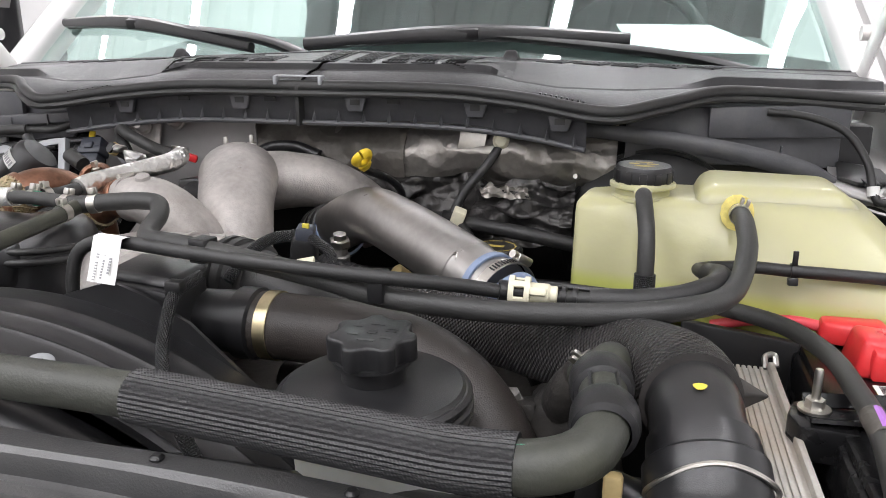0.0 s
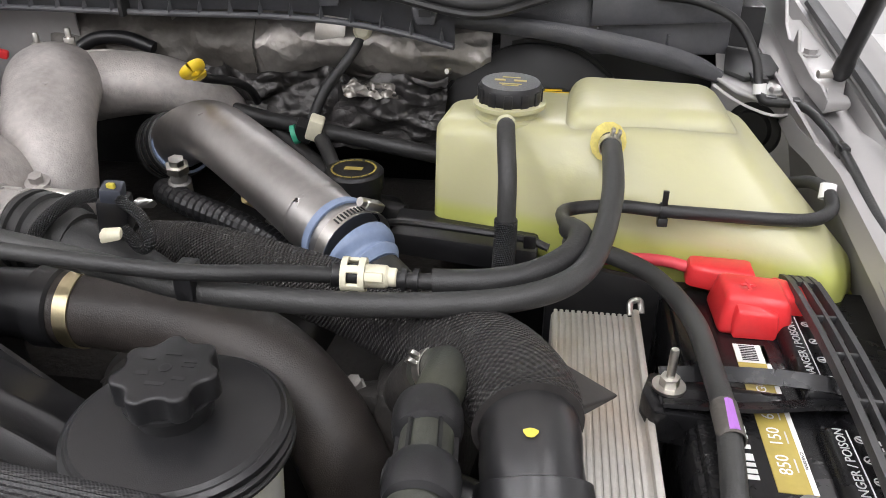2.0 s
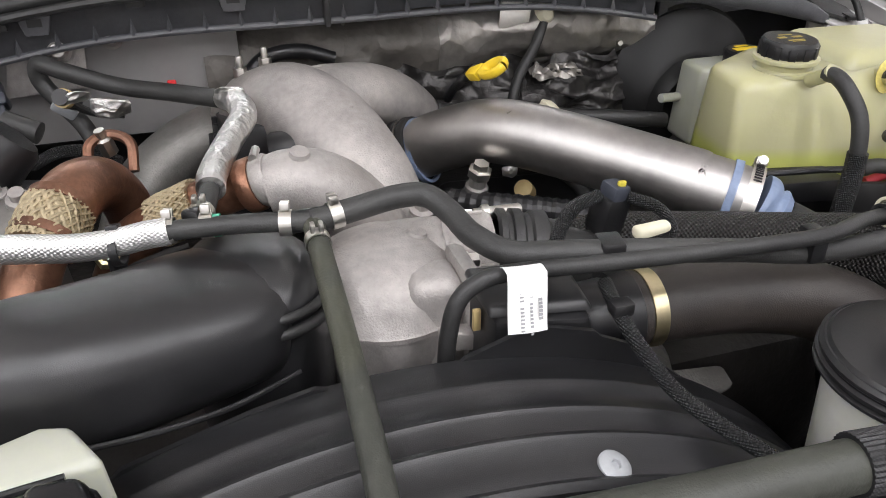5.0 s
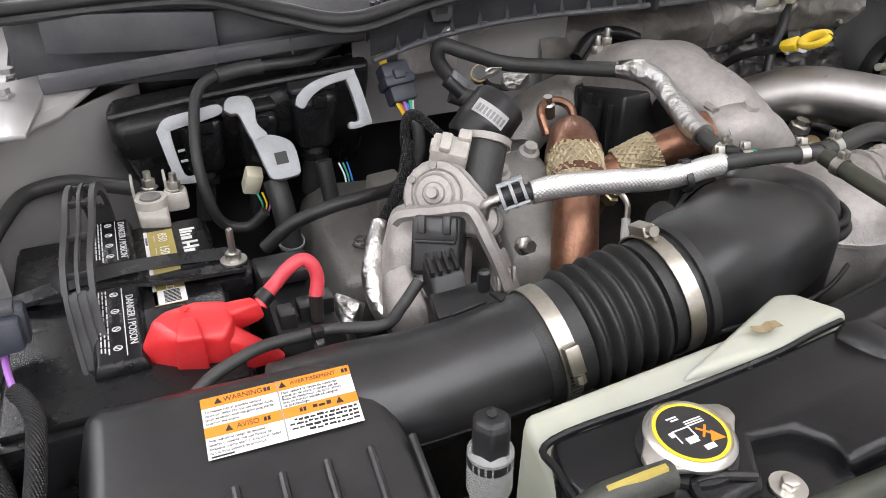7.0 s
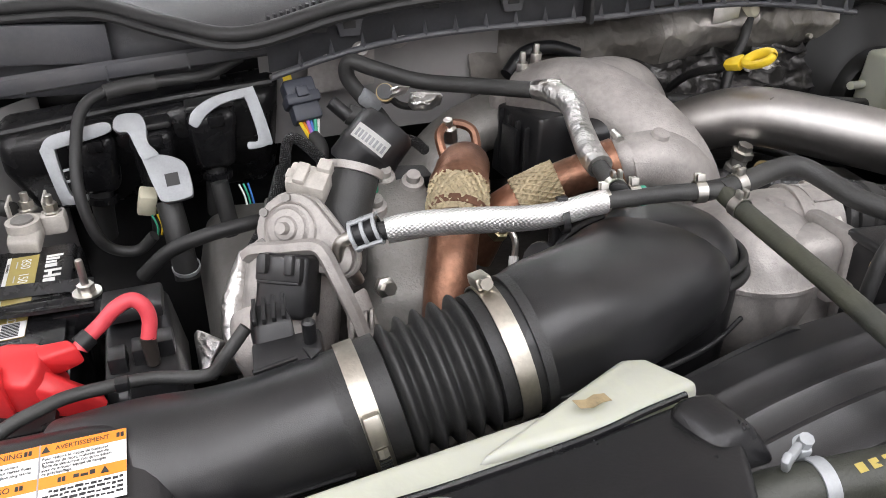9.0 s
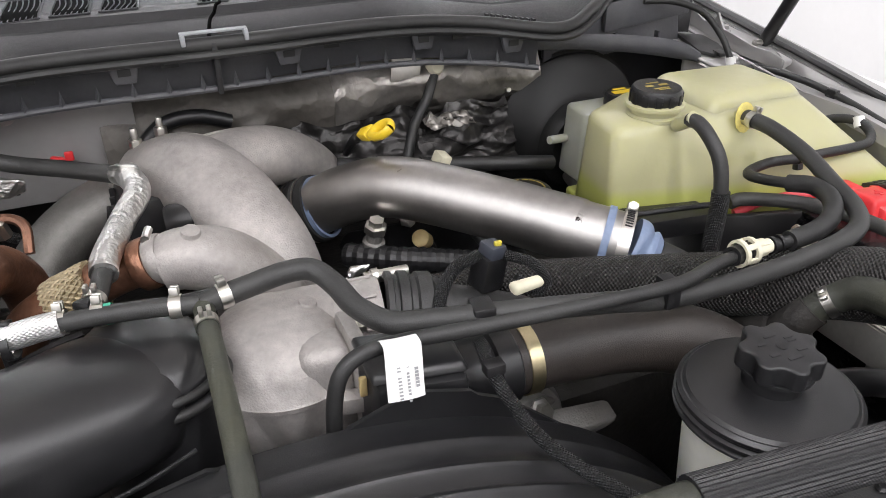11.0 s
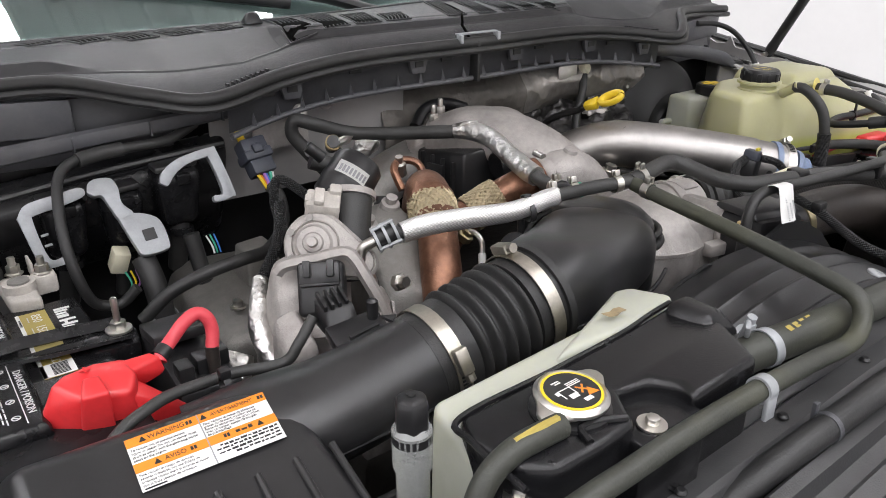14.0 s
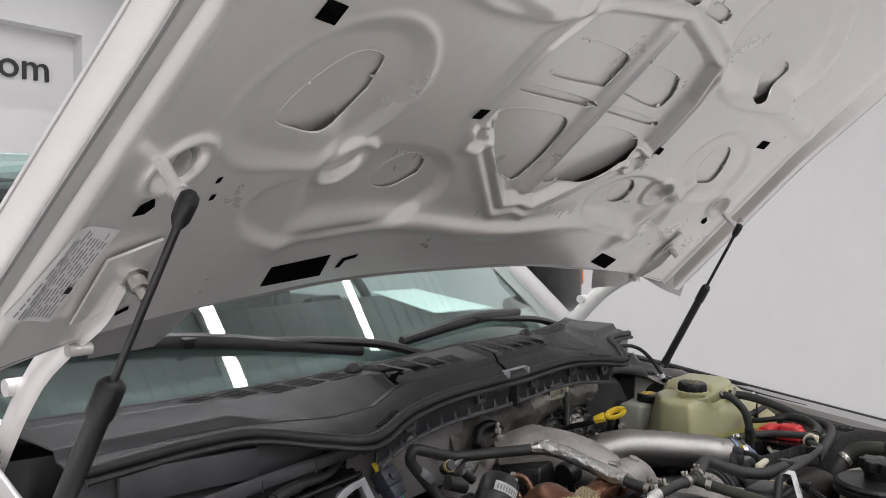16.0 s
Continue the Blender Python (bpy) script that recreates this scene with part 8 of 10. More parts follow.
# bottle tray, shielding and bits beside it
tr = thing("bottle_tray", (0.46, 0.80, 1.27), "black plastic tray under the coolant bottle", "tray")
part("ledge", hull([(0.37, 0.80, 1.275), (0.52, 0.775, 1.278), (0.37, 0.86, 1.275), (0.52, 0.84, 1.278), (0.37, 0.80, 1.25), (0.52, 0.775, 1.25), (0.37, 0.86, 1.25), (0.52, 0.84, 1.25)], 0.004), BLACK, tr)
part("rim", sweep([(0.365, 0.815, 1.278), (0.39, 0.80, 1.288), (0.44, 0.79, 1.290), (0.505, 0.778, 1.290), (0.53, 0.772, 1.285)], 0.004, 8), BLACK_SATIN, tr)
part("tab", box(0.012, 0.006, 0.014, (0.512, 0.772, 1.29), 0.002), BLACK, tr)
part("wall", hull([(0.53, 0.775, 1.27), (0.83, 0.725, 1.25), (0.53, 0.785, 1.27), (0.83, 0.74, 1.25), (0.53, 0.775, 1.12), (0.83, 0.725, 1.12), (0.53, 0.785, 1.12), (0.83, 0.74, 1.12)], 0.004), BLACK, tr)

# alternator and small things deep behind the fan
al = thing("alternator", (0.1798, 0.6646, 1.15), "dull alloy alternator with cooling slots deep behind the fan", "alternator")
AO = V(0.1798, 0.6646, 1.165)
part("body", lathe([(0, -0.03), (0.045, -0.03), (0.052, -0.022), (0.054, 0.02), (0.048, 0.03), (0.02, 0.034), (0, 0.034)], at(AO, (0.1, -1, 0.25)), 36), CASTDARK, al)
part("mount_ear", hull([AO + V(-0.06, -0.03, 0.02), AO + V(0.0, -0.04, 0.05), AO + V(0.05, -0.03, 0.03), AO + V(0.04, 0.0, 0.01), AO + V(-0.05, 0.0, 0.0), AO + V(0.0, -0.01, 0.055)], 0.008, 3), CASTDARK, al)
part("mount_bolt", lathe([(0, 0), (0.012, 0), (0.012, 0.004), (0.008, 0.005), (0.008, 0.014), (0, 0.014)], at(AO + V(0.015, -0.036, 0.036), (0.1, -0.9, 0.4)), 6), STEEL, al)
part("lower_arm", hull([AO + V(0.03, -0.05, 0.0), AO + V(0.10, -0.06, 0.01), AO + V(0.10, -0.03, 0.02), AO + V(0.03, -0.02, 0.02), AO + V(0.06, -0.04, -0.02)], 0.007, 3), CASTDARK, al)
single("red_plug", join(box(0.016, 0.010, 0.010, pose(-0.0915, 0.7196, 1.2100, 10, 0, 15), 0.002), box(0.008, 0.006, 0.014, pose(-0.0855, 0.7196, 1.2000, 10, 30, 15), 0.002)), RED, "small red plug on a thin lead", "plug")

# ---- hoses and lines across the front ----
def hose(name, pts, r, material, label, category="hose", seg=14, n=8):
    h = thing(name, pts[0][:3], label, category)
    part("tube", sweep(pts, r, seg, n), material, h, "", 60)
    return h


h = hose("heater_hose", [(-0.27, 1.0, 1.31), (-0.283, 1.025, 1.34), (-0.303, 1.035, 1.368), (-0.318, 1.042, 1.392), (-0.314, 1.038, 1.410), (-0.29, 1.026, 1.403), (-0.24, 1.015, 1.386), (-0.185, 0.975, 1.386), (-0.133, 0.922, 1.391)], 0.0092, HOSE, "grey rubber heater hose looping to the bulkhead")
part("grey_clip", box(0.026, 0.02, 0.014, pose(-0.297, 1.026, 1.366, 20, 40, 0), 0.003), GREYPLATE, h, "grey plastic hose clip")
part("foil_sleeve", sweep([(-0.137, 0.925, 1.392, 0.0105), (-0.126, 0.905, 1.394, 0.0125), (-0.121, 0.872, 1.391, 0.0125), (-0.138, 0.822, 1.387, 0.0118), (-0.155, 0.768, 1.382, 0.0122), (-0.158, 0.745, 1.379, 0.0118)], seg=20), FOIL, h, "crinkled silver foil sleeve", 60)
part("branch", sweep([(-0.158, 0.75, 1.379), (-0.163, 0.722, 1.377), (-0.168, 0.70, 1.378)], 0.0082, 12), HOSE, h)
part("foil_tie", hull([(-0.145, 0.925, 1.402), (-0.118, 0.92, 1.404), (-0.14, 0.905, 1.41), (-0.115, 0.90, 1.408), (-0.145, 0.925, 1.392), (-0.115, 0.91, 1.392)], 0.003), FOIL, h)
springclamp(h, (-0.167, 0.704, 1.378), (-0.2, -1, 0), 0.009)

h = hose("foil_hose", [(-0.392, 0.720, 1.366), (-0.36, 0.710, 1.373), (-0.30, 0.696, 1.3755), (-0.226, 0.684, 1.3755), (-0.188, 0.681, 1.380), (-0.14, 0.675, 1.381), (-0.09, 0.664, 1.381)], 0.0075, HOSE, "coolant vent hose in a braided silver sleeve")
part("silver_sleeve", sweep([(-0.368, 0.711, 1.3715, 0.0090, 0.0105), (-0.352, 0.708, 1.374, 0.0092, 0.0115), (-0.33, 0.7035, 1.3755, 0.0094, 0.0112), (-0.295, 0.695, 1.3755, 0.0092, 0.0112), (-0.255, 0.687, 1.374, 0.0090, 0.0108), (-0.226, 0.684, 1.3755, 0.0088, 0.0106), (-0.205, 0.682, 1.379, 0.0088, 0.0106), (-0.190, 0.681, 1.380, 0.0086, 0.0104)], seg=24), SILVERBRAID, h, "braided silver heat sleeve", 60)
ziptie(h, (-0.226, 0.683, 1.370), (0.9, -0.2, 0.1), 0.0105, (0, 0.3, 1))
part("tie_strap", box(0.010, 0.003, 0.022, (-0.228, 0.688, 1.348), 0.001), BLACK, h)
for o in ((-0.190, 0.684, 1.379), (-0.163, 0.682, 1.380), (-0.108, 0.669, 1.380)):
    springclamp(h, o, (1, -0.2, 0), 0.0085, (0, 0.3, 1))
part("green_band", ring((-0.156, 0.680, 1.380), (1, -0.15, 0), 0.0078, 0.005, 0.0006), GREEN, h)
part("joint", hull([(-0.182, 0.69, 1.374), (-0.165, 0.70, 1.374), (-0.168, 0.68, 1.374), (-0.182, 0.69, 1.392), (-0.165, 0.70, 1.39), (-0.168, 0.68, 1.392)], 0.004), BLACK, h)
QM = at((-0.383, 0.7155, 1.371), Vector((0.75, -0.25, 0.30)), (0, 0.4, 1))
qc = part("quick_clip", ring(QM.translation, (0.75, -0.25, 0.30), 0.0078, 0.024, 0.0022, 20), BLACK, h, "black quick-connect body")
for dz in (-0.010, 0.0, 0.010):
    part("clip_wire", ring(QM @ V(0, 0, dz), (0.75, -0.25, 0.30), 0.0105, 0.0028, 0.0026, 20), GREYPLATE, qc, "pale grey spring clip")
for a in (0.5, -0.5, 2.4):
    part("clip_wire", sweep([QM @ V(0.0122 * math.cos(a), 0.0122 * math.sin(a), -0.011), QM @ V(0.0128 * math.cos(a), 0.0128 * math.sin(a), 0.012)], 0.0017, 6, 2), GREYPLATE, qc)
part("metal_end", sweep([(-0.390, 0.722, 1.366), (-0.402, 0.728, 1.358), (-0.404, 0.728, 1.342), (-0.394, 0.732, 1.328), (-0.388, 0.735, 1.315)], 0.0055, 12), STEEL, h, "bent zinc pipe end")

h = hose("vent_hose", [(-0.09, 0.664, 1.380), (-0.055, 0.668, 1.384), (-0.022, 0.674, 1.386), (0.0, 0.672, 1.384), (0.013, 0.653, 1.377), (0.021, 0.626, 1.371), (0.038, 0.598, 1.369), (0.062, 0.587, 1.370), (0.09, 0.580, 1.370), (0.15, 0.574, 1.364), (0.22, 0.570, 1.354), (0.286, 0.570, 1.341), (0.383, 0.575, 1.336), (0.472, 0.580, 1.341), (0.522, 0.592, 1.346), (0.552, 0.622, 1.347), (0.568, 0.665, 1.352), (0.578, 0.72, 1.366), (0.580, 0.775, 1.376), (0.579, 0.818, 1.377)], 0.0093, HOSE, "long grey coolant vent hose to the expansion bottle", seg=16)
springclamp(h, (-0.072, 0.6665, 1.382), (1, 0.15, 0.1), 0.0095)
part("tee", sweep([(-0.105, 0.668, 1.380), (-0.07, 0.666, 1.382)], 0.0085, 12), BLACK, h)
springclamp(h, (0.579, 0.806, 1.377), (0, 1, 0.05), 0.0095, (0.3, -0.2, 1))
part("blue_band", ring((0.075, 0.587, 1.3665), (1, -0.4, 0), 0.0096, 0.005, 0.0006), BLUESIL, h)
part("clip", box(0.018, 0.02, 0.022, pose(0.108, 0.579, 1.368, 0, 0, -8), 0.002), BLACK, h)
part("clip", box(0.014, 0.02, 0.026, pose(0.276, 0.567, 1.352, 0, 0, 0), 0.002), BLACK, h)

ln = hose("vacuum_line", [(-0.024, 0.562, 1.23), (-0.021, 0.560, 1.29), (-0.018, 0.560, 1.335), (-0.010, 0.562, 1.361), (0.008, 0.5645, 1.372), (0.035, 0.564, 1.374), (0.10, 0.562, 1.370), (0.18, 0.560, 1.366), (0.276, 0.560, 1.362), (0.34, 0.585, 1.352), (0.39, 0.602, 1.343), (0.446, 0.603, 1.343), (0.50, 0.610, 1.344)], 0.0062, RUBBER, "thin black fuel line with paper tag and cream coupler")
TG = at((0.0313, 0.5455, 1.3610), Vector((0.028, 0.0, -0.002)).cross(Vector((0.0043, 0.0151, 0.0346))), (0.028, 0.0, -0.002))
tag = part("paper_tag", surface(lambda u, v: TG @ Vector((-0.014 + 0.028 * u, -0.0195 + 0.040 * v, 0.0035 * math.sin(2.4 * u + 0.4) - 0.0018 * math.cos(3 * v))), lin(0, 1, 9), lin(0, 1, 9), 0.0005), WHITE, ln, "white printed paper tag", 60)
part("tag_fold", surface(lambda u, v: TG @ Vector((-0.014 + 0.028 * u, 0.0205 + 0.004 * math.sin(2.6 * v), 0.0035 * math.sin(2.4 * u + 0.4) + 0.002 - 0.016 * v)), lin(0, 1, 9), lin(0, 1, 9), 0.0005), WHITE, tag)
part("tag_print", bars([(-0.0065 + 0.0065 * k, -0.021 + 0.0025 * j, 0.0026 - 0.0007 * (k == 1), 0.0011 + 0.0004 * ((j * 3 + k) % 3)) for k in range(3) for j in range(4 * (k == 2), 17 - 3 * k) if (k * 5 + j * 3) % 8], TG @ Matrix.Translation((0.0015, 0.001, 0.0042))), GREYINK, tag)
CA = Vector((1, 0.06, -0.03)).normalized()
CO = Vector((0.398, 0.6005, 1.3455))
cpl = part("coupler", lathe([(0.0062, -0.004), (0.0088, -0.003), (0.0088, 0.014), (0.0072, 0.016), (0.0072, 0.021), (0.006, 0.022)], at(CO, CA), 24), CREAM, ln, "cream quick-connect coupler")
for d in (-0.016, -0.003):
    part("yoke", ring(CO + CA * d, CA, 0.0105, 0.0045, 0.0028, 24), CREAM, cpl)
for a in (0.4, 1.6, 3.6, 5.0):
    m = at(CO, CA, (0, -0.3, 1)) @ Matrix.Rotation(a, 4, "Z")
    part("yoke_bar", box(0.003, 0.006, 0.014, m @ Matrix.Translation((0.0118, 0, -0.0095)), 0.001), CREAM, cpl)
part("latch", box(0.008, 0.007, 0.014, at(CO + CA * 0.006, CA, (0, -0.8, 0.4)) @ Matrix.Translation((0.009, 0, 0)), 0.0015), CREAM, cpl)
part("black_stem", sweep([CO - CA * 0.022, CO], 0.0085, 16), BLACK, cpl)
part("coupler_collar", ring((0.377, 0.599, 1.3455), (1, 0.3, -0.15), 0.0063, 0.012, 0.003), BLACK, ln)
for x in (0.425, 0.434):
    part("barb", ring((x, 0.6035, 1.343), (1, 0, 0), 0.006, 0.004, 0.0025), BLACK, ln)
part("foam_sleeve", sweep([(0.446, 0.603, 1.343), (0.485, 0.607, 1.344), (0.520, 0.622, 1.346), (0.545, 0.648, 1.349), (0.553, 0.68, 1.348), (0.545, 0.705, 1.342)], 0.0098, 16), RUBBER, ln, "fat black foam sleeve")
part("tail", sweep([(0.548, 0.70, 1.343), (0.540, 0.735, 1.335), (0.545, 0.765, 1.330), (0.586, 0.776, 1.331), (0.629, 0.772, 1.331), (0.683, 0.772, 1.33), (0.734, 0.775, 1.328), (0.764, 0.785, 1.326), (0.781, 0.8, 1.33), (0.781, 0.82, 1.338), (0.775, 0.85, 1.334), (0.76, 0.88, 1.318)], 0.0062, 12), RUBBER, ln)
ziptie(ln, (0.629, 0.772, 1.331), (1, 0.02, 0), 0.0062, (0, -0.2, -1))
part("tie_tail", box(0.005, 0.003, 0.014, (0.629, 0.769, 1.345), 0.0005), BLACK, ln)
part("white_band", ring((0.781, 0.82, 1.338), (0.1, 0.4, 0.6), 0.0062, 0.014, 0.001), WHITE, ln)

h = hose("bottle_hose", [(0.483, 0.808, 1.392), (0.484, 0.792, 1.392), (0.486, 0.775, 1.382), (0.489, 0.757, 1.362), (0.490, 0.748, 1.335), (0.490, 0.745, 1.30), (0.488, 0.745, 1.25)], 0.0085, HOSE, "short grey hose from the bottle neck with a braided end")
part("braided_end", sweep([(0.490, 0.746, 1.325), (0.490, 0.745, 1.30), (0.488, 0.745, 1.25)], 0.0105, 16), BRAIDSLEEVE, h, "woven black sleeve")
part("print", bars([(0, 0, 0.007, 0.014)], at((0.4842, 0.785, 1.3935), (0, -0.55, 0.83), (1, 0, 0))), PALEINK, h)

h = hose("drain_hose", [(-0.089, 0.660, 1.379), (-0.0895, 0.62, 1.374), (-0.091, 0.52, 1.364), (-0.094, 0.43, 1.353), (-0.097, 0.398, 1.346), (-0.106, 0.386, 1.330), (-0.135, 0.380, 1.322), (-0.20, 0.377, 1.330), (-0.278, 0.374, 1.337), (-0.322, 0.3745, 1.337), (-0.378, 0.3735, 1.337), (-0.423, 0.372, 1.336), (-0.465, 0.3715, 1.334), (-0.52, 0.372, 1.325), (-0.57, 0.375, 1.29)], 0.0082, GREENHOSE, "grey-green hose running forward from the tee and back along the front")
springclamp(h, (-0.0895, 0.640, 1.3765), (0, 1, 0.06), 0.0083)
part("wire_clip", join(ring((-0.278, 0.374, 1.337), (1, 0, -0.05), 0.0085, 0.010, 0.002), box(0.012, 0.004, 0.02, (-0.278, 0.366, 1.325), 0.001)), GREYPLATE, h, "pale grey plastic hose clip")

h = hose("radiator_hose", [(-0.26, 0.432, 1.305), (-0.22, 0.425, 1.317), (-0.18, 0.418, 1.320), (-0.10, 0.410, 1.320), (0.06, 0.398, 1.321), (0.175, 0.393, 1.322), (0.28, 0.383, 1.322), (0.39, 0.371, 1.322), (0.432, 0.371, 1.323), (0.459, 0.386, 1.326), (0.469, 0.412, 1.331), (0.467, 0.44, 1.332), (0.465, 0.475, 1.331), (0.467, 0.505, 1.328), (0.468, 0.527, 1.322), (0.464, 0.544, 1.312), (0.451, 0.557, 1.297), (0.435, 0.566, 1.272)], 0.0155, GREENHOSE, "thick grey-green upper radiator hose with a ribbed sleeve", seg=28, n=10)
SL = [(0.168, 0.394, 1.322), (0.21, 0.390, 1.322), (0.28, 0.383, 1.322), (0.34, 0.3765, 1.322), (0.388, 0.3712, 1.322), (0.425, 0.3706, 1.323)]
gear = [((1.0 + 0.05 * (k % 2)) * math.cos(2 * math.pi * k / 72), (1.0 + 0.05 * (k % 2)) * math.sin(2 * math.pi * k / 72)) for k in range(72)]
part("ribbed_sleeve", sweep(SL, 0.0178, prof=gear, n=10), RIBSLEEVE, h, "black lengthwise-ribbed protective sleeve", 20)
for o, d in (((0.469, 0.418, 1.3315), (-0.05, 1, 0.05)), ((0.464, 0.468, 1.331), (-0.12, 1, 0))):
    part("connector", lathe([(0.0155, -0.014), (0.0195, -0.012), (0.021, -0.006), (0.021, 0.006), (0.0195, 0.012), (0.0155, 0.014)], at(o, d), 32), BLACK, h, "black quick-connect collar")
part("connector_body", lathe([(0.0145, -0.02), (0.0145, 0.02)], at((0.467, 0.443, 1.3315), (-0.1, 1, 0)), 24), BLACK, h)
for a in lin(0, 5.2, 6):
    m = at((0.467, 0.443, 1.3315), (-0.1, 1, 0)) @ Matrix.Rotation(a, 4, "Z")
    part("web", box(0.005, 0.002, 0.024, m @ Matrix.Translation((0.0155, 0, 0)), 0), BLACK, h)
springclamp(h, (0.456, 0.552, 1.303), (-0.6, 0.55, -0.65), 0.0160, (-0.7, -0.2, 0.6))
part("branch", sweep([(0.467, 0.443, 1.322), (0.466, 0.446, 1.30), (0.462, 0.452, 1.25)], 0.011, 16), RUBBER, h)
wormclamp(h, (0.466, 0.446, 1.298), (0, 0.05, 1), 0.0115, 0.010, (-0.5, -0.8, 0))
wormclamp(h, (-0.195, 0.4205, 1.3195), (1, -0.15, 0.03), 0.0158, 0.009, (-0.2, 0.9, 0.2), GREYPLATE, "pale grey hose clamp", False)
part("wing", join(box(0.024, 0.005, 0.008, pose(-0.208, 0.432, 1.338, 0, 10, 30), 0.002), box(0.008, 0.005, 0.016, pose(-0.218, 0.426, 1.342, 0, -30, 30), 0.002)), GREYPLATE, h, "pale grey clamp ears")
part("green_print", bars([(0.0, 0, 0.016, 0.003), (0.012, 0.001, 0.007, 0.002)], at((0.418, 0.3665, 1.3374), (0, -0.3, 1))), GREEN, h)
part("pale_print", bars([(-0.01 + 0.01 * k, 0.0, 0.006, 0.006) for k in range(4)], at((-0.165, 0.413, 1.3352), (0, -0.25, 1))), GOLDPRINT, h)

# power steering reservoir
ps = thing("fluid_reservoir", (0.306, 0.471, 1.15), "white fluid reservoir with black lid and lobed black cap", "fluid reservoir")
part("tank", lathe([(0, -0.14), (0.048, -0.14), (0.055, -0.10), (0.061, 0.0), (0.061, 0.012), (0.057, 0.014)], at((0.306, 0.471, 1.287)), 48), CLOUDWHITE, ps, "cloudy white plastic tank", 60)
part("lid", lathe([(0.063, -0.006), (0.069, -0.005), (0.071, -0.003), (0.071, -0.001), (0.0685, 0.0005), (0.0685, 0.002), (0.0712, 0.0035), (0.0712, 0.006), (0.0685, 0.0075), (0.0685, 0.009), (0.070, 0.0105), (0.070, 0.013), (0.067, 0.0155), (0.0655, 0.0155), (0.063, 0.018), (0.034, 0.0225), (0, 0.023)], at((0.306, 0.471, 1.295)), 72), BLACK_SATIN, ps, "round black stepped lid", 25)
part("cap_neck", lathe([(0.023, 0.018), (0.023, 0.030), (0.0245, 0.030), (0.0245, 0.038), (0, 0.038)], at((0.306, 0.470, 1.296)), 40), BLACK, ps)
lob = []
for k in range(140):
    a = 2 * math.pi * k / 140
    c = math.cos(7 * a)
    r = 0.0292 + 0.0030 * math.copysign(abs(c) ** 0.7, c)
    lob.append((r * math.cos(a), r * math.sin(a)))
kn = part("cap", prism(lob, 0.0185, at((0.306, 0.470, 1.3335), (0, -0.04, 1)), 0.0022, 3), BLACK, ps, "lobed black screw cap")
part("cap_rim", ring((0.306, 0.4695, 1.3335), (0, -0.04, 1), 0.0265, 0.003, 0.0022, 48), BLACK_SATIN, kn)
m = at((0.306, 0.4692, 1.3523), (0, -0.04, 1))
part("raised_print", join(bars([(0.0, 0.013, 0.010, 0.002), (-0.013, 0.007, 0.007, 0.002), (0.013, 0.007, 0.008, 0.0016), (0.013, 0.003, 0.008, 0.0016), (-0.012, -0.006, 0.008, 0.0035), (0.012, -0.008, 0.008, 0.003), (0.0, -0.014, 0.012, 0.003)], m), lathe([(0.003, 0), (0.004, 0), (0.004, 0.0004), (0.003, 0.0004)], m, 16)), BLACK_SATIN, kn)

# fan shroud
fs = thing("fan_shroud", (-0.06, 0.5, 1.0), "matt black arched fan shroud with stepped bands", "fan shroud")
FC, FR = (-0.06, 0.896), 0.434


def arch(profile, a0, a1, n=60):
    """Sweeps (y, radius offset) along the shroud's arc."""
    bm = bmesh.new()
    rows = []
    for a in lin(radians(a0), radians(a1), n):
        rows.append([bm.verts.new((FC[0] + (FR + d) * math.sin(a), y, FC[1] + (FR + d) * math.cos(a))) for y, d in profile])
    for A, B in zip(rows, rows[1:]):
        for k in range(len(profile) - 1):
            bm.faces.new((A[k], A[k + 1], B[k + 1], B[k]))
    bmesh.ops.recalc_face_normals(bm, faces=bm.faces)
    bmesh.ops.solidify(bm, geom=bm.faces, thickness=0.003)
    return bm


part("arch", arch([(0.548, -0.04), (0.5465, -0.006), (0.543, -0.0008), (0.538, 0.0), (0.519, -0.0004), (0.5165, 0.0012), (0.5135, 0.0012), (0.511, -0.0008), (0.494, -0.0014), (0.4915, 0.0004), (0.4885, 0.0004), (0.486, -0.0018), (0.470, -0.0028), (0.468, -0.0012), (0.4655, -0.0012), (0.463, -0.0034), (0.446, -0.0060), (0.435, -0.0075), (0.431, -0.0095)], -48, 62), BLACK, fs, "stepped black arch", 40)
part("inner_arch", arch([(0.433, -0.030), (0.424, -0.026), (0.41, -0.026), (0.398, -0.034), (0.39, -0.05)], -48, 62), BLACK, fs, "", 50)
part("rim", arch([(0.436, -0.0065), (0.432, -0.0045), (0.428, -0.0085), (0.428, -0.016)], -48, 62), BLACK, fs)
for x, y, z in ((0.0465, 0.4425, 1.3105), (-0.168, 0.4555, 1.3085)):
    part("push_clip", lathe([(0, -0.002), (0.0105, -0.002), (0.0105, 0.0012), (0.0085, 0.0026), (0.0032, 0.0026), (0.0026, 0.001), (0, 0.001)], at((x, y, z), (x + 0.06, -0.11, 0.42)), 24), GREYPLATE, fs, "pale grey plastic push clip")
fl = [(-0.045, 0.541, 1.300), (-0.0125, 0.541, 1.328), (0.037, 0.541, 1.3442), (0.082, 0.541, 1.330), (0.088, 0.541, 1.324), (0.112, 0.541, 1.312), (0.18, 0.541, 1.252), (0.27, 0.541, 1.165), (0.27, 0.541, 1.1), (-0.045, 0.541, 1.15)]
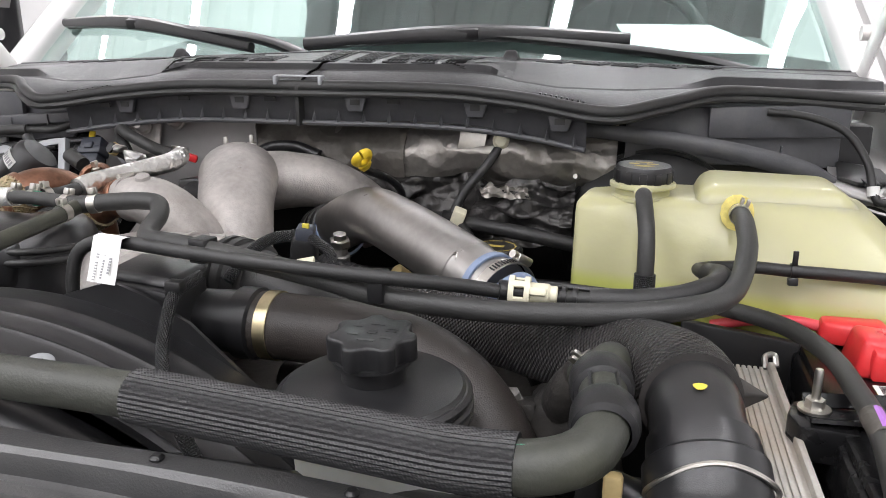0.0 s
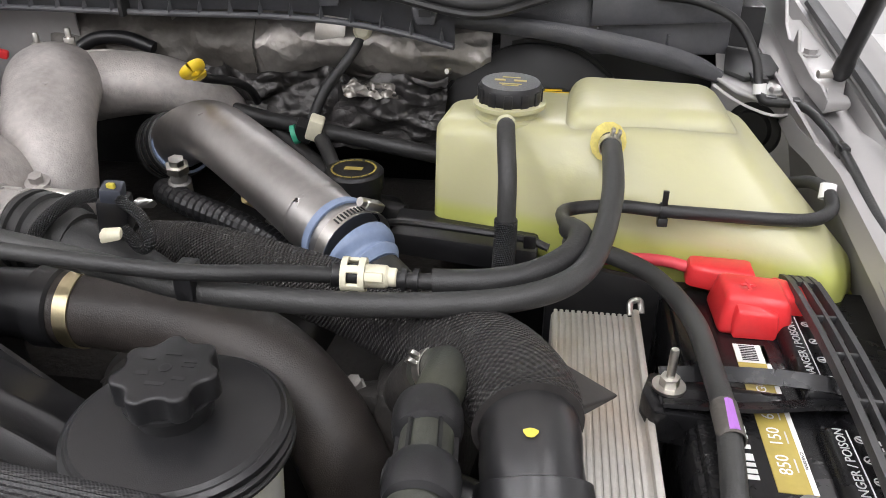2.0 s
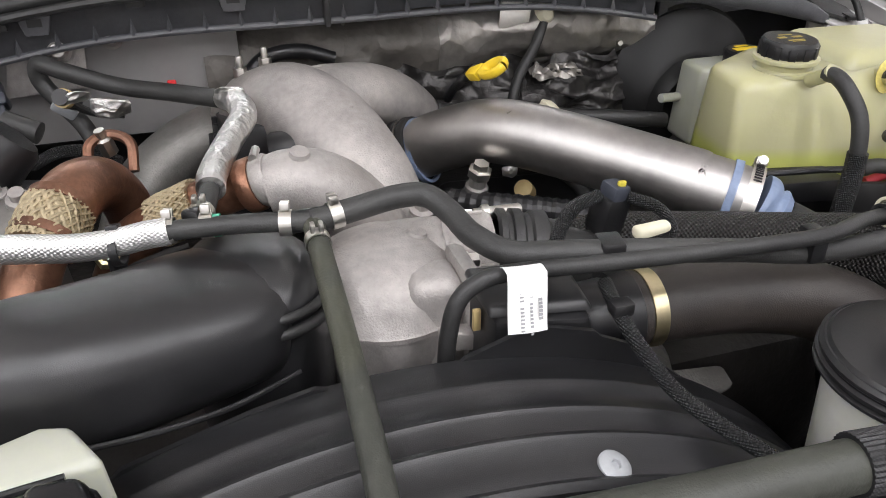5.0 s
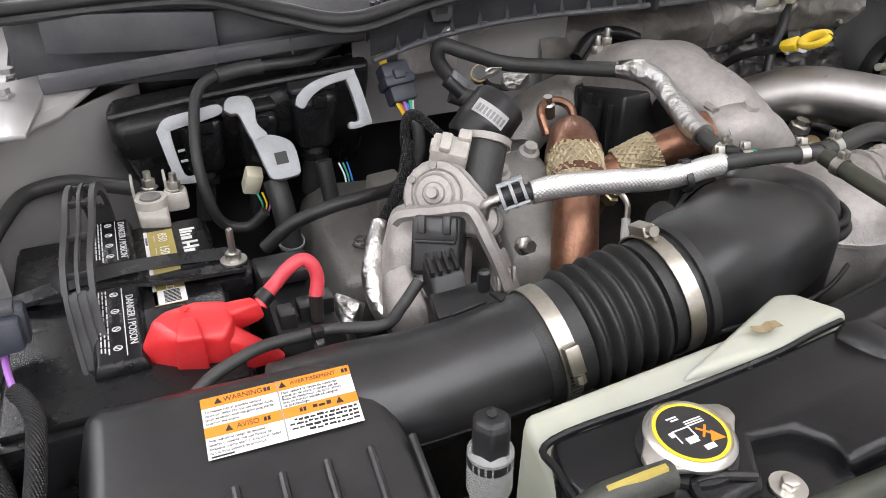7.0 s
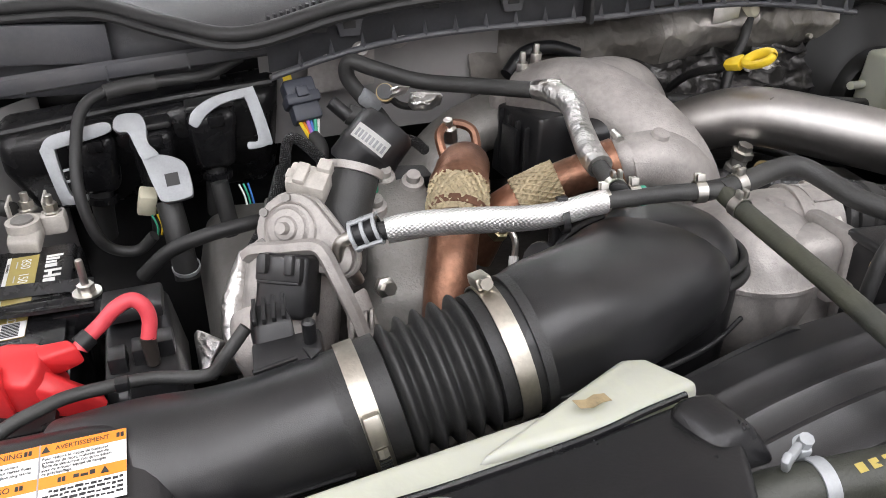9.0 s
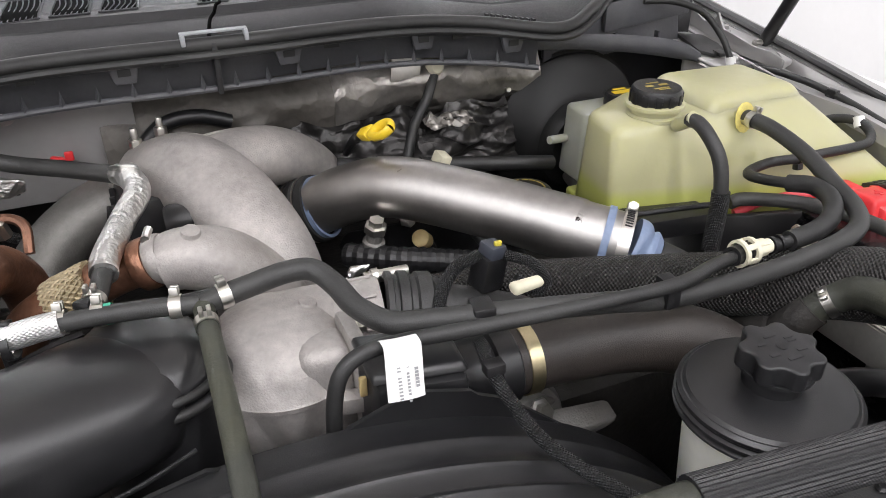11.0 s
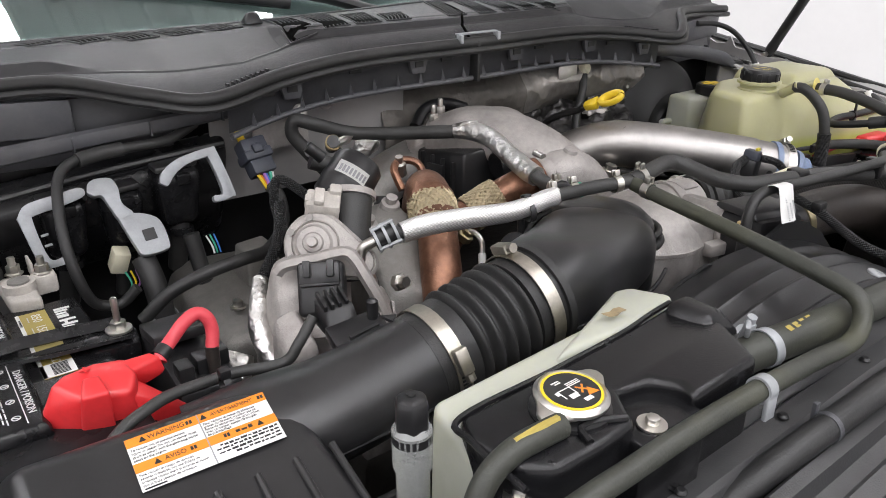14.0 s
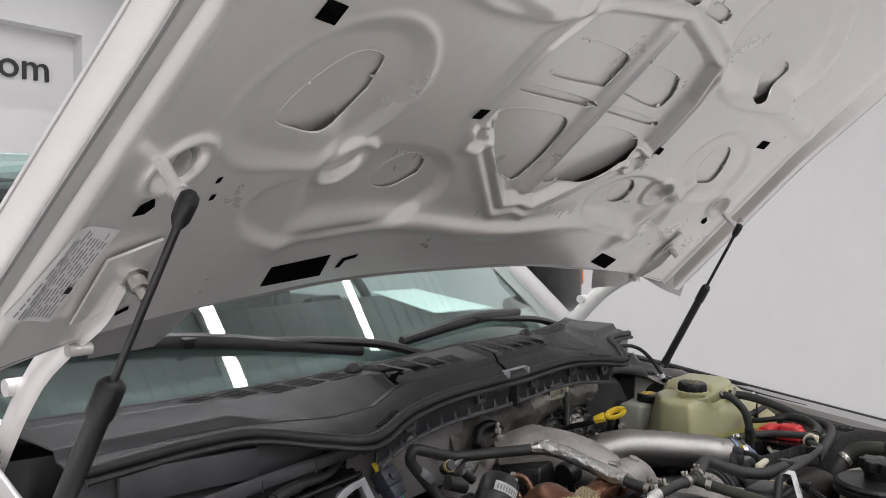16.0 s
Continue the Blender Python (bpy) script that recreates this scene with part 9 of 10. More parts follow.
for pts in (fl, [(-0.30, 0.538, 1.23), (-0.232, 0.538, 1.298), (-0.150, 0.538, 1.322), (-0.112, 0.538, 1.330), (-0.098, 0.538, 1.326), (-0.085, 0.538, 1.312), (-0.08, 0.538, 1.2), (-0.30, 0.538, 1.2)]):
    bm = bmesh.new()
    lo = [bm.verts.new(p) for p in pts]
    hi = [bm.verts.new((x, y + 0.004, z)) for x, y, z in pts]
    bm.faces.new(lo)
    bm.faces.new(hi[::-1])
    for k in range(len(pts)):
        bm.faces.new((lo[k], lo[(k + 1) % len(pts)], hi[(k + 1) % len(pts)], hi[k]))
    bmesh.ops.recalc_face_normals(bm, faces=bm.faces)
    part("deflector", bm, BLACK, fs, "upright black deflector plate")
fc = thing("fan_cable", (0.1, 0.54, 1.34), "black taped fan cable over the shroud", "cable")
part("loom", sweep([(0.105, 0.575, 1.345), (0.101, 0.541, 1.338), (0.108, 0.515, 1.322), (0.118, 0.493, 1.308), (0.135, 0.468, 1.297), (0.16, 0.44, 1.285), (0.20, 0.41, 1.26)], 0.0055, 10), BRAIDSLEEVE, fc)
part("fir_clip", box(0.016, 0.012, 0.010, (0.101, 0.543, 1.345), 0.002), BLACK, fc)

# radiator support: long pressed black plastic panel
sp = thing("radiator_cover", (0, 0.3, 1.2), "long black ridged plastic radiator cover panel", "radiator cover")
PR = [(0.398, 1.20), (0.398, 1.279), (0.394, 1.284), (0.374, 1.285), (0.370, 1.281), (0.366, 1.266), (0.352, 1.263), (0.349, 1.275), (0.345, 1.279), (0.335, 1.278), (0.331, 1.266), (0.317, 1.263), (0.314, 1.274), (0.310, 1.277), (0.296, 1.275), (0.292, 1.263), (0.278, 1.261), (0.275, 1.268), (0.270, 1.271), (0.18, 1.268), (0.10, 1.256), (0.02, 1.23), (-0.05, 1.18)]
part("panel", surface(lambda u, v: (v, PR[int(u)][0] - 0.05 * (v / 0.8) ** 2, PR[int(u)][1] + 0.0012 * math.sin(22 * v + u)), range(len(PR)), lin(-0.82, 0.82, 60), 0.003), PANEL, sp, "dusty black ridged panel", 24)
for k, x in enumerate(lin(-0.5, 0.6, 9)):
    part("rivet", lathe([(0, 0.002), (0.003, 0.002), (0.005, 0.0), (0.005, -0.001)], at((x, 0.384 - 0.05 * (x / 0.8) ** 2, 1.2868)), 12), BLACK, sp)
for x in (-0.15, 0.12, 0.36):
    part("bulge", hull([(x - 0.05, 0.265, 1.276), (x + 0.05, 0.265, 1.276), (x - 0.035, 0.23, 1.256), (x + 0.035, 0.23, 1.256), (x - 0.05, 0.29, 1.27), (x + 0.05, 0.29, 1.27)], 0.006), PANEL, sp)

bh = hose("bypass_hose", [(-0.03, 0.356, 1.272), (-0.075, 0.352, 1.285), (-0.118, 0.350, 1.290), (-0.17, 0.349, 1.291), (-0.23, 0.350, 1.288), (-0.289, 0.355, 1.277), (-0.35, 0.362, 1.255), (-0.41, 0.366, 1.22)], 0.0115, RUBBER, "black rubber hose lying in the radiator cover's channel")
part("wire_clip", join(ring((-0.215, 0.350, 1.2885), (1, 0, -0.02), 0.0113, 0.006, 0.0015), box(0.006, 0.004, 0.018, (-0.215, 0.361, 1.297), 0.001)), GREYPLASTIC, bh)

# ---- passenger side rear: relay box and harness ----
fb = thing("relay_box", (-0.55, 1.1, 1.25), "black relay box with three grey metal brackets", "relay box")
part("housing", hull([(-0.705, 1.15, 1.362), (-0.385, 1.105, 1.402), (-0.70, 1.085, 1.345), (-0.40, 1.065, 1.378), (-0.70, 1.085, 1.31), (-0.41, 1.06, 1.335), (-0.68, 1.12, 1.24), (-0.41, 1.10, 1.25), (-0.705, 1.18, 1.30), (-0.385, 1.15, 1.30)], 0.012, 3), BATTBLACK, fb)
part("ridge", sweep([(-0.70, 1.105, 1.352), (-0.55, 1.09, 1.372), (-0.40, 1.075, 1.386)], 0.005, 8), BLACK, fb)
for x, y, z, w in ((-0.603, 1.078, 1.318, 0.054), (-0.540, 1.062, 1.320, 0.05), (-0.474, 1.055, 1.338, 0.058)):
    pod = part("relay", hull([(x - w / 2, y - 0.02, z + 0.03), (x + w / 2, y - 0.022, z + 0.034), (x - w / 2, y + 0.03, z + 0.036), (x + w / 2, y + 0.03, z + 0.04), (x - w * 0.4, y - 0.014, z - 0.04), (x + w * 0.36, y - 0.016, z - 0.038), (x - w * 0.4, y + 0.02, z - 0.04), (x + w * 0.36, y + 0.02, z - 0.04)], 0.013, 4), BATTBLACK, fb, "black relay module")
    part("collar", ring((x - 0.003, y, z - 0.047), (0.05, 0.05, 1), 0.013, 0.008, 0.004, 20), BATTBLACK, pod)
    part("latch", box(w * 0.3, 0.008, 0.014, pose(x + 0.004, y - 0.020, z + 0.024, 8, 0, 0), 0.002), BATTBLACK, pod)
    part("relay_cap", box(w * 0.9, 0.03, 0.008, pose(x, y + 0.002, z + 0.038, 0, -3, 0), 0.003), BLACK_SATIN, pod)
    part("pigtail", sweep([(x - 0.002, y, z - 0.035), (x - 0.006, y, z - 0.06), (x - 0.01, y + 0.01, z - 0.10)], 0.012, 12), RUBBER, pod)



def cut_plate(pts, m, th=0.011):
    return prism(rounded(pts), th, m @ Matrix.Translation((0, 0, -0.008)), 0.001)


BM1 = at((-0.613, 1.046, 1.330), (-0.05, -0.93, 0.35), (1, 0.02, 0.10))
g1 = part("bracket", cut_plate([(-0.038, 0.022), (-0.025, 0.034), (0.008, 0.036), (0.034, 0.036), (0.036, 0.026), (0.014, 0.022), (-0.018, 0.020), (-0.024, 0.014), (-0.022, -0.030), (-0.008, -0.034), (-0.010, -0.042), (-0.030, -0.040), (-0.034, -0.034)], BM1), GREYPLATE, fb, "grey coated C-shaped bracket")
for k in range(2):
    part("tooth", box(0.008, 0.003, 0.003, BM1 @ Matrix.Translation((-0.018, -0.004 - 0.012 * k, 0.002)), 0.0005), GREYPLATE, g1)
BM2 = at((-0.541, 1.026, 1.328), (-0.05, -0.80, 0.6), (1, 0.0, 0.06))
part("bracket", join(cut_plate([(-0.034, 0.044), (-0.030, 0.054), (-0.020, 0.058), (-0.004, 0.054), (0.000, 0.040), (-0.002, 0.022), (0.006, 0.006), (-0.010, 0.002), (-0.016, 0.020), (-0.020, 0.036), (-0.028, 0.038)], BM2), cut_plate([(-0.012, 0.004), (0.006, 0.006), (0.024, -0.002), (0.032, -0.014), (0.032, -0.040), (0.026, -0.047), (0.000, -0.046), (-0.006, -0.030)], BM2)), GREYPLATE, fb, "grey coated S-shaped bracket")
# no opening is cut here; a black patch paints the hole's dark
part("bracket_hole_patch", box(0.014, 0.014, 0.0012, BM2 @ Matrix.Translation((0.014, -0.024, 0.0035)), 0), INK, fb, "black patch painted as the dark of the bracket's square hole")
BM3 = at((-0.456, 1.030, 1.356), (-0.05, -0.90, 0.4), (1, 0.02, 0.10))
part("bracket", cut_plate([(-0.042, 0.012), (-0.034, 0.024), (-0.010, 0.034), (0.030, 0.036), (0.036, 0.030), (0.040, -0.024), (0.034, -0.030), (0.014, -0.030), (0.014, -0.022), (0.026, -0.020), (0.024, 0.022), (0.018, 0.026), (-0.004, 0.024), (-0.022, 0.016), (-0.034, 0.006)], BM3), GREYPLATE, fb, "grey coated C-shaped bracket")

bc = thing("harness_connector", (-0.374, 1.04, 1.36), "blue-black multi-pin connector with coloured wires", "connector")
CMX = at((-0.374, 1.045, 1.378), (0.12, -0.55, -0.8), (1, 0.1, 0))
part("shell", join(box(0.036, 0.026, 0.030, CMX, 0.004), box(0.040, 0.030, 0.014, CMX @ Matrix.Translation((0, 0, 0.008)), 0.004), box(0.014, 0.006, 0.012, CMX @ Matrix.Translation((0, 0.015, 0.002)), 0.002), box(0.032, 0.024, 0.02, CMX @ Matrix.Translation((0, 0, 0.024)), 0.003)), NAVY, bc)
part("tag", box(0.010, 0.004, 0.016, CMX @ Matrix.Translation((-0.008, 0.0, -0.022)), 0.001), YELLOW, bc, "yellow locking tab")
for k, (mt) in enumerate((YELLOW, ORANGE, PURPLE, BLUE, GREEN, WHITE)):
    a = CMX @ V(-0.012 + 0.0048 * k, 0.006 - 0.004 * (k % 2), 0.03)
    b = CMX @ V(-0.004 + 0.0016 * k, 0.0, 0.055)
    part("wire", sweep([a, (a + b) / 2 + V(0, -0.002, 0), b], 0.0021, 6, 3), mt, bc, ("yellow", "orange", "purple", "blue", "green", "white")[k] + " wire")
single("wiring_loom", sweep([CMX @ V(0.0, 0.0, 0.05), (-0.362, 1.0, 1.325), (-0.375, 0.97, 1.30), (-0.415, 0.93, 1.29), (-0.459, 0.90, 1.30), (-0.50, 0.90, 1.295), (-0.54, 0.91, 1.278), (-0.57, 0.92, 1.25)], 0.0075, 12), RUBBER, "black taped wiring loom from the large connector", "wiring loom", "wiring looms")
lm = thing("wiring_loom", (-0.6, 1.06, 1.38), "black taped wiring loom looping over the relay box", "wiring loom", "wiring looms")
part("loom", sweep([(-0.43, 1.085, 1.415), (-0.47, 1.075, 1.402), (-0.52, 1.075, 1.400), (-0.575, 1.068, 1.398), (-0.603, 1.052, 1.385), (-0.615, 1.02, 1.350), (-0.618, 0.995, 1.315), (-0.612, 0.985, 1.275), (-0.60, 0.99, 1.25), (-0.575, 0.99, 1.243), (-0.555, 0.985, 1.26)], 0.0062, 12), RUBBER, lm)
part("sleeve", sweep([(-0.525, 1.0745, 1.4), (-0.55, 1.0725, 1.3995), (-0.578, 1.066, 1.397)], 0.0088, 12), HOSE, lm)
for pts, r in (([(-0.535, 1.02, 1.28), (-0.532, 1.0, 1.25), (-0.53, 0.985, 1.20)], 0.014), ([(-0.478, 1.01, 1.30), (-0.475, 1.0, 1.26), (-0.47, 0.99, 1.22)], 0.010)):
    single("wiring_loom", sweep(pts, r, 12), RUBBER, "black sleeve below the relay box", "wiring loom", "wiring looms")
single("sleeve_band", ring((-0.5295, 0.9865, 1.214), (0.02, -0.3, 1), 0.0143, 0.005, 0.0012, 24), GREYPLATE, "pale tape band round the black sleeve", "tape band")
kc = thing("pigtail_connector", (-0.558, 1.04, 1.26), "cream connector with green and yellow wires", "connector")
part("shell", box(0.020, 0.020, 0.030, pose(-0.558, 1.040, 1.276, 20, 15, 0), 0.003), CREAM, kc)
for k, mt in enumerate((GREEN, YELLOW, PURPLE)):
    part("wire", sweep([(-0.556 + 0.006 * k, 1.030, 1.263), (-0.552 + 0.005 * k, 1.025, 1.250), (-0.554 + 0.004 * k, 1.027, 1.238)], 0.0013, 6, 3), mt, kc)
for k, mt in enumerate((WHITE, GREEN, BLUE)):
    single("wire", sweep([(-0.457 + 0.005 * k, 1.02, 1.289), (-0.457 + 0.004 + 0.004 * k, 1.02 - 0.006, 1.289 - 0.012), (-0.452 + 0.004 * k, 1.01, 1.273 - 0.006)], 0.0012, 6, 3), mt, ("white", "green", "blue")[k] + " thin insulated wire below the relay", "wire", "loose wires")

# ---- exhaust gas recirculation group ----
va = thing("vacuum_actuator", (-0.36, 0.87, 1.35), "black round actuator with a white printed label", "actuator")
AX_A = Vector((0.72, 0.185, 0.67)).normalized()
FACE_A = Vector((-0.31, -0.78, 0.545))
AM = at(Vector((-0.3355, 0.8640, 1.3800)) - AX_A * 0.026, AX_A, FACE_A)
part("drum", lathe([(0, -0.006), (0.027, -0.006), (0.030, -0.002), (0.030, 0.012), (0.031, 0.014), (0.031, 0.020), (0.030, 0.022), (0.029, 0.046), (0.024, 0.052), (0, 0.053)], AM, 44), BLACK, va)
bm = bmesh.new()
rows = []
for a in lin(-0.62, 0.62, 13):
    rows.append([bm.verts.new(AM @ Matrix.Rotation(a, 4, "Z") @ V(0.0316, 0, z)) for z in (0.0185, 0.0335)])
for A, B in zip(rows, rows[1:]):
    bm.faces.new((A[0], A[1], B[1], B[0]))
bmesh.ops.solidify(bm, geom=bm.faces, thickness=0.0004)
vl = part("label", bm, WHITE, va, "white printed label")
part("print", join(*[box(0.0004, 0.0025, 0.008, AM @ Matrix.Rotation(a, 4, "Z") @ Matrix.Translation((0.0320, 0, 0.025)), 0) for a in lin(-0.45, 0.5, 8)]), GREYINK, vl)
part("plug", box(0.02, 0.03, 0.024, AM @ Matrix.Translation((-0.004, 0.006, -0.018)), 0.003), BLACK, va)
part("harness", sweep([AM @ V(0, 0, -0.02), (-0.405, 0.895, 1.385), (-0.418, 0.89, 1.365), (-0.415, 0.88, 1.33)], 0.0055, 10), BRAIDSLEEVE, va)
part("bracket", hull([(-0.345, 0.90, 1.335), (-0.28, 0.88, 1.335), (-0.345, 0.86, 1.335), (-0.28, 0.85, 1.335), (-0.345, 0.90, 1.345), (-0.28, 0.88, 1.345), (-0.345, 0.86, 1.345), (-0.28, 0.85, 1.345)], 0.003), BLACK, va)
part("nipple", lathe([(0, 0), (0.007, 0), (0.007, 0.022), (0, 0.023)], at((-0.352, 0.895, 1.40), (-0.6, 0.3, 0.6)), 14), BLACK, va)

eg = thing("egr_valve", (-0.44, 0.75, 1.25), "cast alloy exhaust gas valve with black motor", "exhaust valve")
EC = Vector((-0.435, 0.7605, 1.360))
EN = Vector((-0.5, -0.72, 0.48)).normalized()
EM = at(EC, EN, (0.036, -0.034, -0.02))
part("cover_plate", hull([EM @ Vector((r * math.cos(a) + cx, r * math.sin(a), z)) for r, cx in ((0.0305, 0), (0.0145, 0.046)) for a in lin(0, 6.0, 22) for z in (-0.004, 0.004)], 0.0025, 2), CAST, eg, "oval alloy cover")
part("cover_rim", hull([EM @ Vector((r * math.cos(a) + cx, r * math.sin(a), z)) for r, cx in ((0.033, 0), (0.0170, 0.047)) for a in lin(0, 6.0, 22) for z in (-0.012, -0.004)], 0.002, 1), CAST, eg)
part("dome", lathe([(0, 0.019), (0.0045, 0.019), (0.0055, 0.012), (0.009, 0.011), (0.0105, 0.0085), (0.016, 0.0075), (0.0175, 0.005), (0.019, 0.004)], EM @ Matrix.Translation((-0.002, 0.0, 0)), 32), CAST, eg, "domed alloy boss")
part("pressed_ring", lathe([(0.021, 0.0035), (0.0225, 0.006), (0.024, 0.0035)], EM, 36), CAST, eg)
for a in (2.2, 4.1, 3.1):
    part("cover_screw", lathe([(0, 0), (0.004, 0), (0.004, 0.004), (0, 0.004)], EM @ Matrix.Translation((0.0265 * math.cos(a), 0.0265 * math.sin(a), 0.003)), 6), CASTDARK, eg)
part("housing", hull([(-0.468, 0.80, 1.338), (-0.41, 0.805, 1.35), (-0.480, 0.765, 1.31), (-0.412, 0.755, 1.34), (-0.495, 0.81, 1.22), (-0.39, 0.82, 1.22), (-0.485, 0.73, 1.22), (-0.42, 0.72, 1.22), (-0.392, 0.77, 1.335)], 0.010, 3), CAST, eg, "rough alloy housing")
part("side_lump", hull([(-0.498, 0.745, 1.305), (-0.472, 0.735, 1.320), (-0.50, 0.715, 1.275), (-0.468, 0.700, 1.285), (-0.495, 0.755, 1.25), (-0.46, 0.745, 1.25), (-0.49, 0.72, 1.235), (-0.465, 0.70, 1.245)], 0.009, 3), CAST, eg)
part("frame", sweep([(-0.474, 0.768, 1.338), (-0.467, 0.762, 1.346), (-0.445, 0.744, 1.353), (-0.424, 0.727, 1.360), (-0.417, 0.720, 1.355), (-0.411, 0.710, 1.338), (-0.403, 0.700, 1.315), (-0.397, 0.692, 1.292)], 0.0065, 6, 5), CAST, eg, "bent alloy frame")
part("frame_foot", hull([(-0.405, 0.712, 1.318), (-0.384, 0.722, 1.318), (-0.408, 0.69, 1.285), (-0.378, 0.70, 1.285), (-0.402, 0.722, 1.29), (-0.384, 0.726, 1.285), (-0.41, 0.69, 1.262), (-0.382, 0.69, 1.262)], 0.004), CAST, eg)
for k in range(4):
    part("foot_rib", box(0.003, 0.010, 0.016, pose(-0.404 + 0.006 * k, 0.696 + 0.002 * k, 1.298, -25, 0, -20), 0.0008), CAST, eg)
MD = Vector((0.032, -0.040, -0.062)).normalized()
MB = at((-0.446, 0.731, 1.326), EN, (0.77, -0.62, 0.1))
part("motor", box(0.044, 0.052, 0.034, MB, 0.005, 3), BLACK, eg, "black square motor housing")
part("motor_lid", box(0.038, 0.020, 0.010, MB @ Matrix.Translation((0, 0.014, 0.019)), 0.002), BLACK_SATIN, eg)
for k in (-1, 1):
    part("motor_latch", box(0.007, 0.016, 0.008, MB @ Matrix.Translation((0.011 * k, 0.018, 0.026)), 0.0015), BLACK_SATIN, eg)
part("motor_bar", box(0.036, 0.004, 0.006, MB @ Matrix.Translation((0, 0.004, 0.020)), 0.001), BLACK_SATIN, eg)
part("motor_base", box(0.040, 0.030, 0.012, MB @ Matrix.Translation((0.002, -0.032, -0.004)), 0.004), CAST, eg)
part("pink_plug", join(box(0.034, 0.024, 0.022, pose(-0.414, 0.782, 1.389, 25, 10, -30), 0.003), box(0.012, 0.012, 0.014, pose(-0.399, 0.782, 1.400, 25, 10, -30), 0.002), box(0.010, 0.020, 0.006, pose(-0.420, 0.776, 1.402, 25, 10, -30), 0.0015), box(0.006, 0.010, 0.012, pose(-0.428, 0.786, 1.396, 25, 10, -30), 0.0015)), DULLCREAM, eg, "grimy pale connector")
part("plug_neck", sweep([(-0.371, 0.800, 1.383), (-0.382, 0.787, 1.362), (-0.392, 0.772, 1.335), (-0.396, 0.765, 1.31)], 0.0225, 24), HOSE, eg)
part("neck_band", ring((-0.370, 0.801, 1.385), (0.4, 0.5, 0.8), 0.0215, 0.007, 0.004), CAST, eg)
part("manifold_face", hull([(-0.37, 0.84, 1.355), (-0.30, 0.83, 1.36), (-0.37, 0.80, 1.35), (-0.30, 0.79, 1.35), (-0.38, 0.84, 1.25), (-0.29, 0.83, 1.25), (-0.39, 0.72, 1.25), (-0.30, 0.71, 1.25), (-0.37, 0.73, 1.295), (-0.31, 0.72, 1.295)], 0.008, 3), CASTDARK, eg, "dull alloy bolting face")
for x, y, z in ((-0.313, 0.815, 1.360), (-0.335, 0.835, 1.360), (-0.355, 0.795, 1.352)):
    part("bolt", join(lathe([(0, -0.006), (0.012, -0.006), (0.0105, 0.001), (0.0065, 0.002), (0.0065, 0.009), (0, 0.009)], at((x, y, z), (0, -0.4, 1)), 14)), CAST, eg)
part("green_seal", lathe([(0, 0), (0.0075, 0), (0.0075, 0.02), (0, 0.02)], at((-0.352, 0.822, 1.352), (-0.1, -0.4, 0.9)), 14), GREEN, eg)
part("side_bolt", lathe([(0, 0), (0.009, 0), (0.009, 0.006), (0.006, 0.007), (0.006, 0.014), (0, 0.014)], at((-0.372, 0.715, 1.318), (0.2, -0.9, 0.3)), 6), STEEL, eg)

sf = thing("foil_loom", (-0.49, 0.80, 1.25), "wiring in torn silver foil sleeve", "wiring loom")
part("foil", sweep([(-0.470, 0.825, 1.308, 0.008), (-0.482, 0.805, 1.292, 0.010), (-0.492, 0.785, 1.272, 0.011), (-0.492, 0.76, 1.25, 0.010), (-0.48, 0.735, 1.235, 0.008)], seg=14), FOIL, sf)
part("corrugated", sweep([(-0.425, 0.86, 1.372), (-0.443, 0.832, 1.345), (-0.458, 0.828, 1.32), (-0.470, 0.825, 1.305)], 0.006, 10), BRAIDSLEEVE, sf)
fl2 = single("foil_scrap", hull([(-0.53, 0.80, 1.25), (-0.50, 0.785, 1.245), (-0.515, 0.77, 1.215), (-0.53, 0.765, 1.22), (-0.525, 0.80, 1.256), (-0.508, 0.78, 1.25)], 0.002), FOIL, "crumpled foil shield scrap", "foil")

mc = thing("airflow_sensor", (-0.465, 0.66, 1.3), "black airflow sensor plug on the intake duct", "sensor")
part("base", box(0.05, 0.028, 0.014, pose(-0.462, 0.640, 1.326, 12, -8, -8), 0.003), BLACK, mc)
part("plug", hull([(-0.485, 0.675, 1.325), (-0.455, 0.672, 1.330), (-0.485, 0.645, 1.320), (-0.455, 0.642, 1.326), (-0.482, 0.68, 1.348), (-0.458, 0.676, 1.350), (-0.480, 0.66, 1.344), (-0.455, 0.656, 1.346)], 0.003), BLACK, mc)
for k in range(4):
    part("fin", box(0.003, 0.022, 0.006, pose(-0.480 + 0.007 * k, 0.668, 1.349, 15, 0, -8), 0.0005), BLACK, mc)
part("post", lathe([(0, 0), (0.005, 0), (0.005, 0.018), (0.003, 0.02), (0, 0.02)], at((-0.446, 0.640, 1.333)), 12), BLACK, mc)
part("wire_sleeve", sweep([(-0.487, 0.672, 1.335), (-0.505, 0.666, 1.318), (-0.520, 0.668, 1.303), (-0.557, 0.681, 1.301), (-0.583, 0.682, 1.301), (-0.614, 0.679, 1.302), (-0.636, 0.671, 1.301), (-0.654, 0.664, 1.298), (-0.672, 0.655, 1.290)], 0.0050, 14), HOSE, mc, "black taped sensor harness")
ziptie(mc, (-0.575, 0.658, 1.308), (1, 0, 0), 0.0068)

cpx = thing("egr_pipe", (-0.27, 0.8, 1.3), "heat-stained exhaust pipe with a wire braid section", "exhaust pipe", "exhaust pipes")
part("lower_pipe", sweep([(-0.322, 0.70, 1.25, 0.023), (-0.313, 0.718, 1.295, 0.0225), (-0.300, 0.742, 1.330, 0.022), (-0.287, 0.765, 1.350, 0.022)], seg=28), COPPER, cpx, "rust-brown lower pipe", 60)


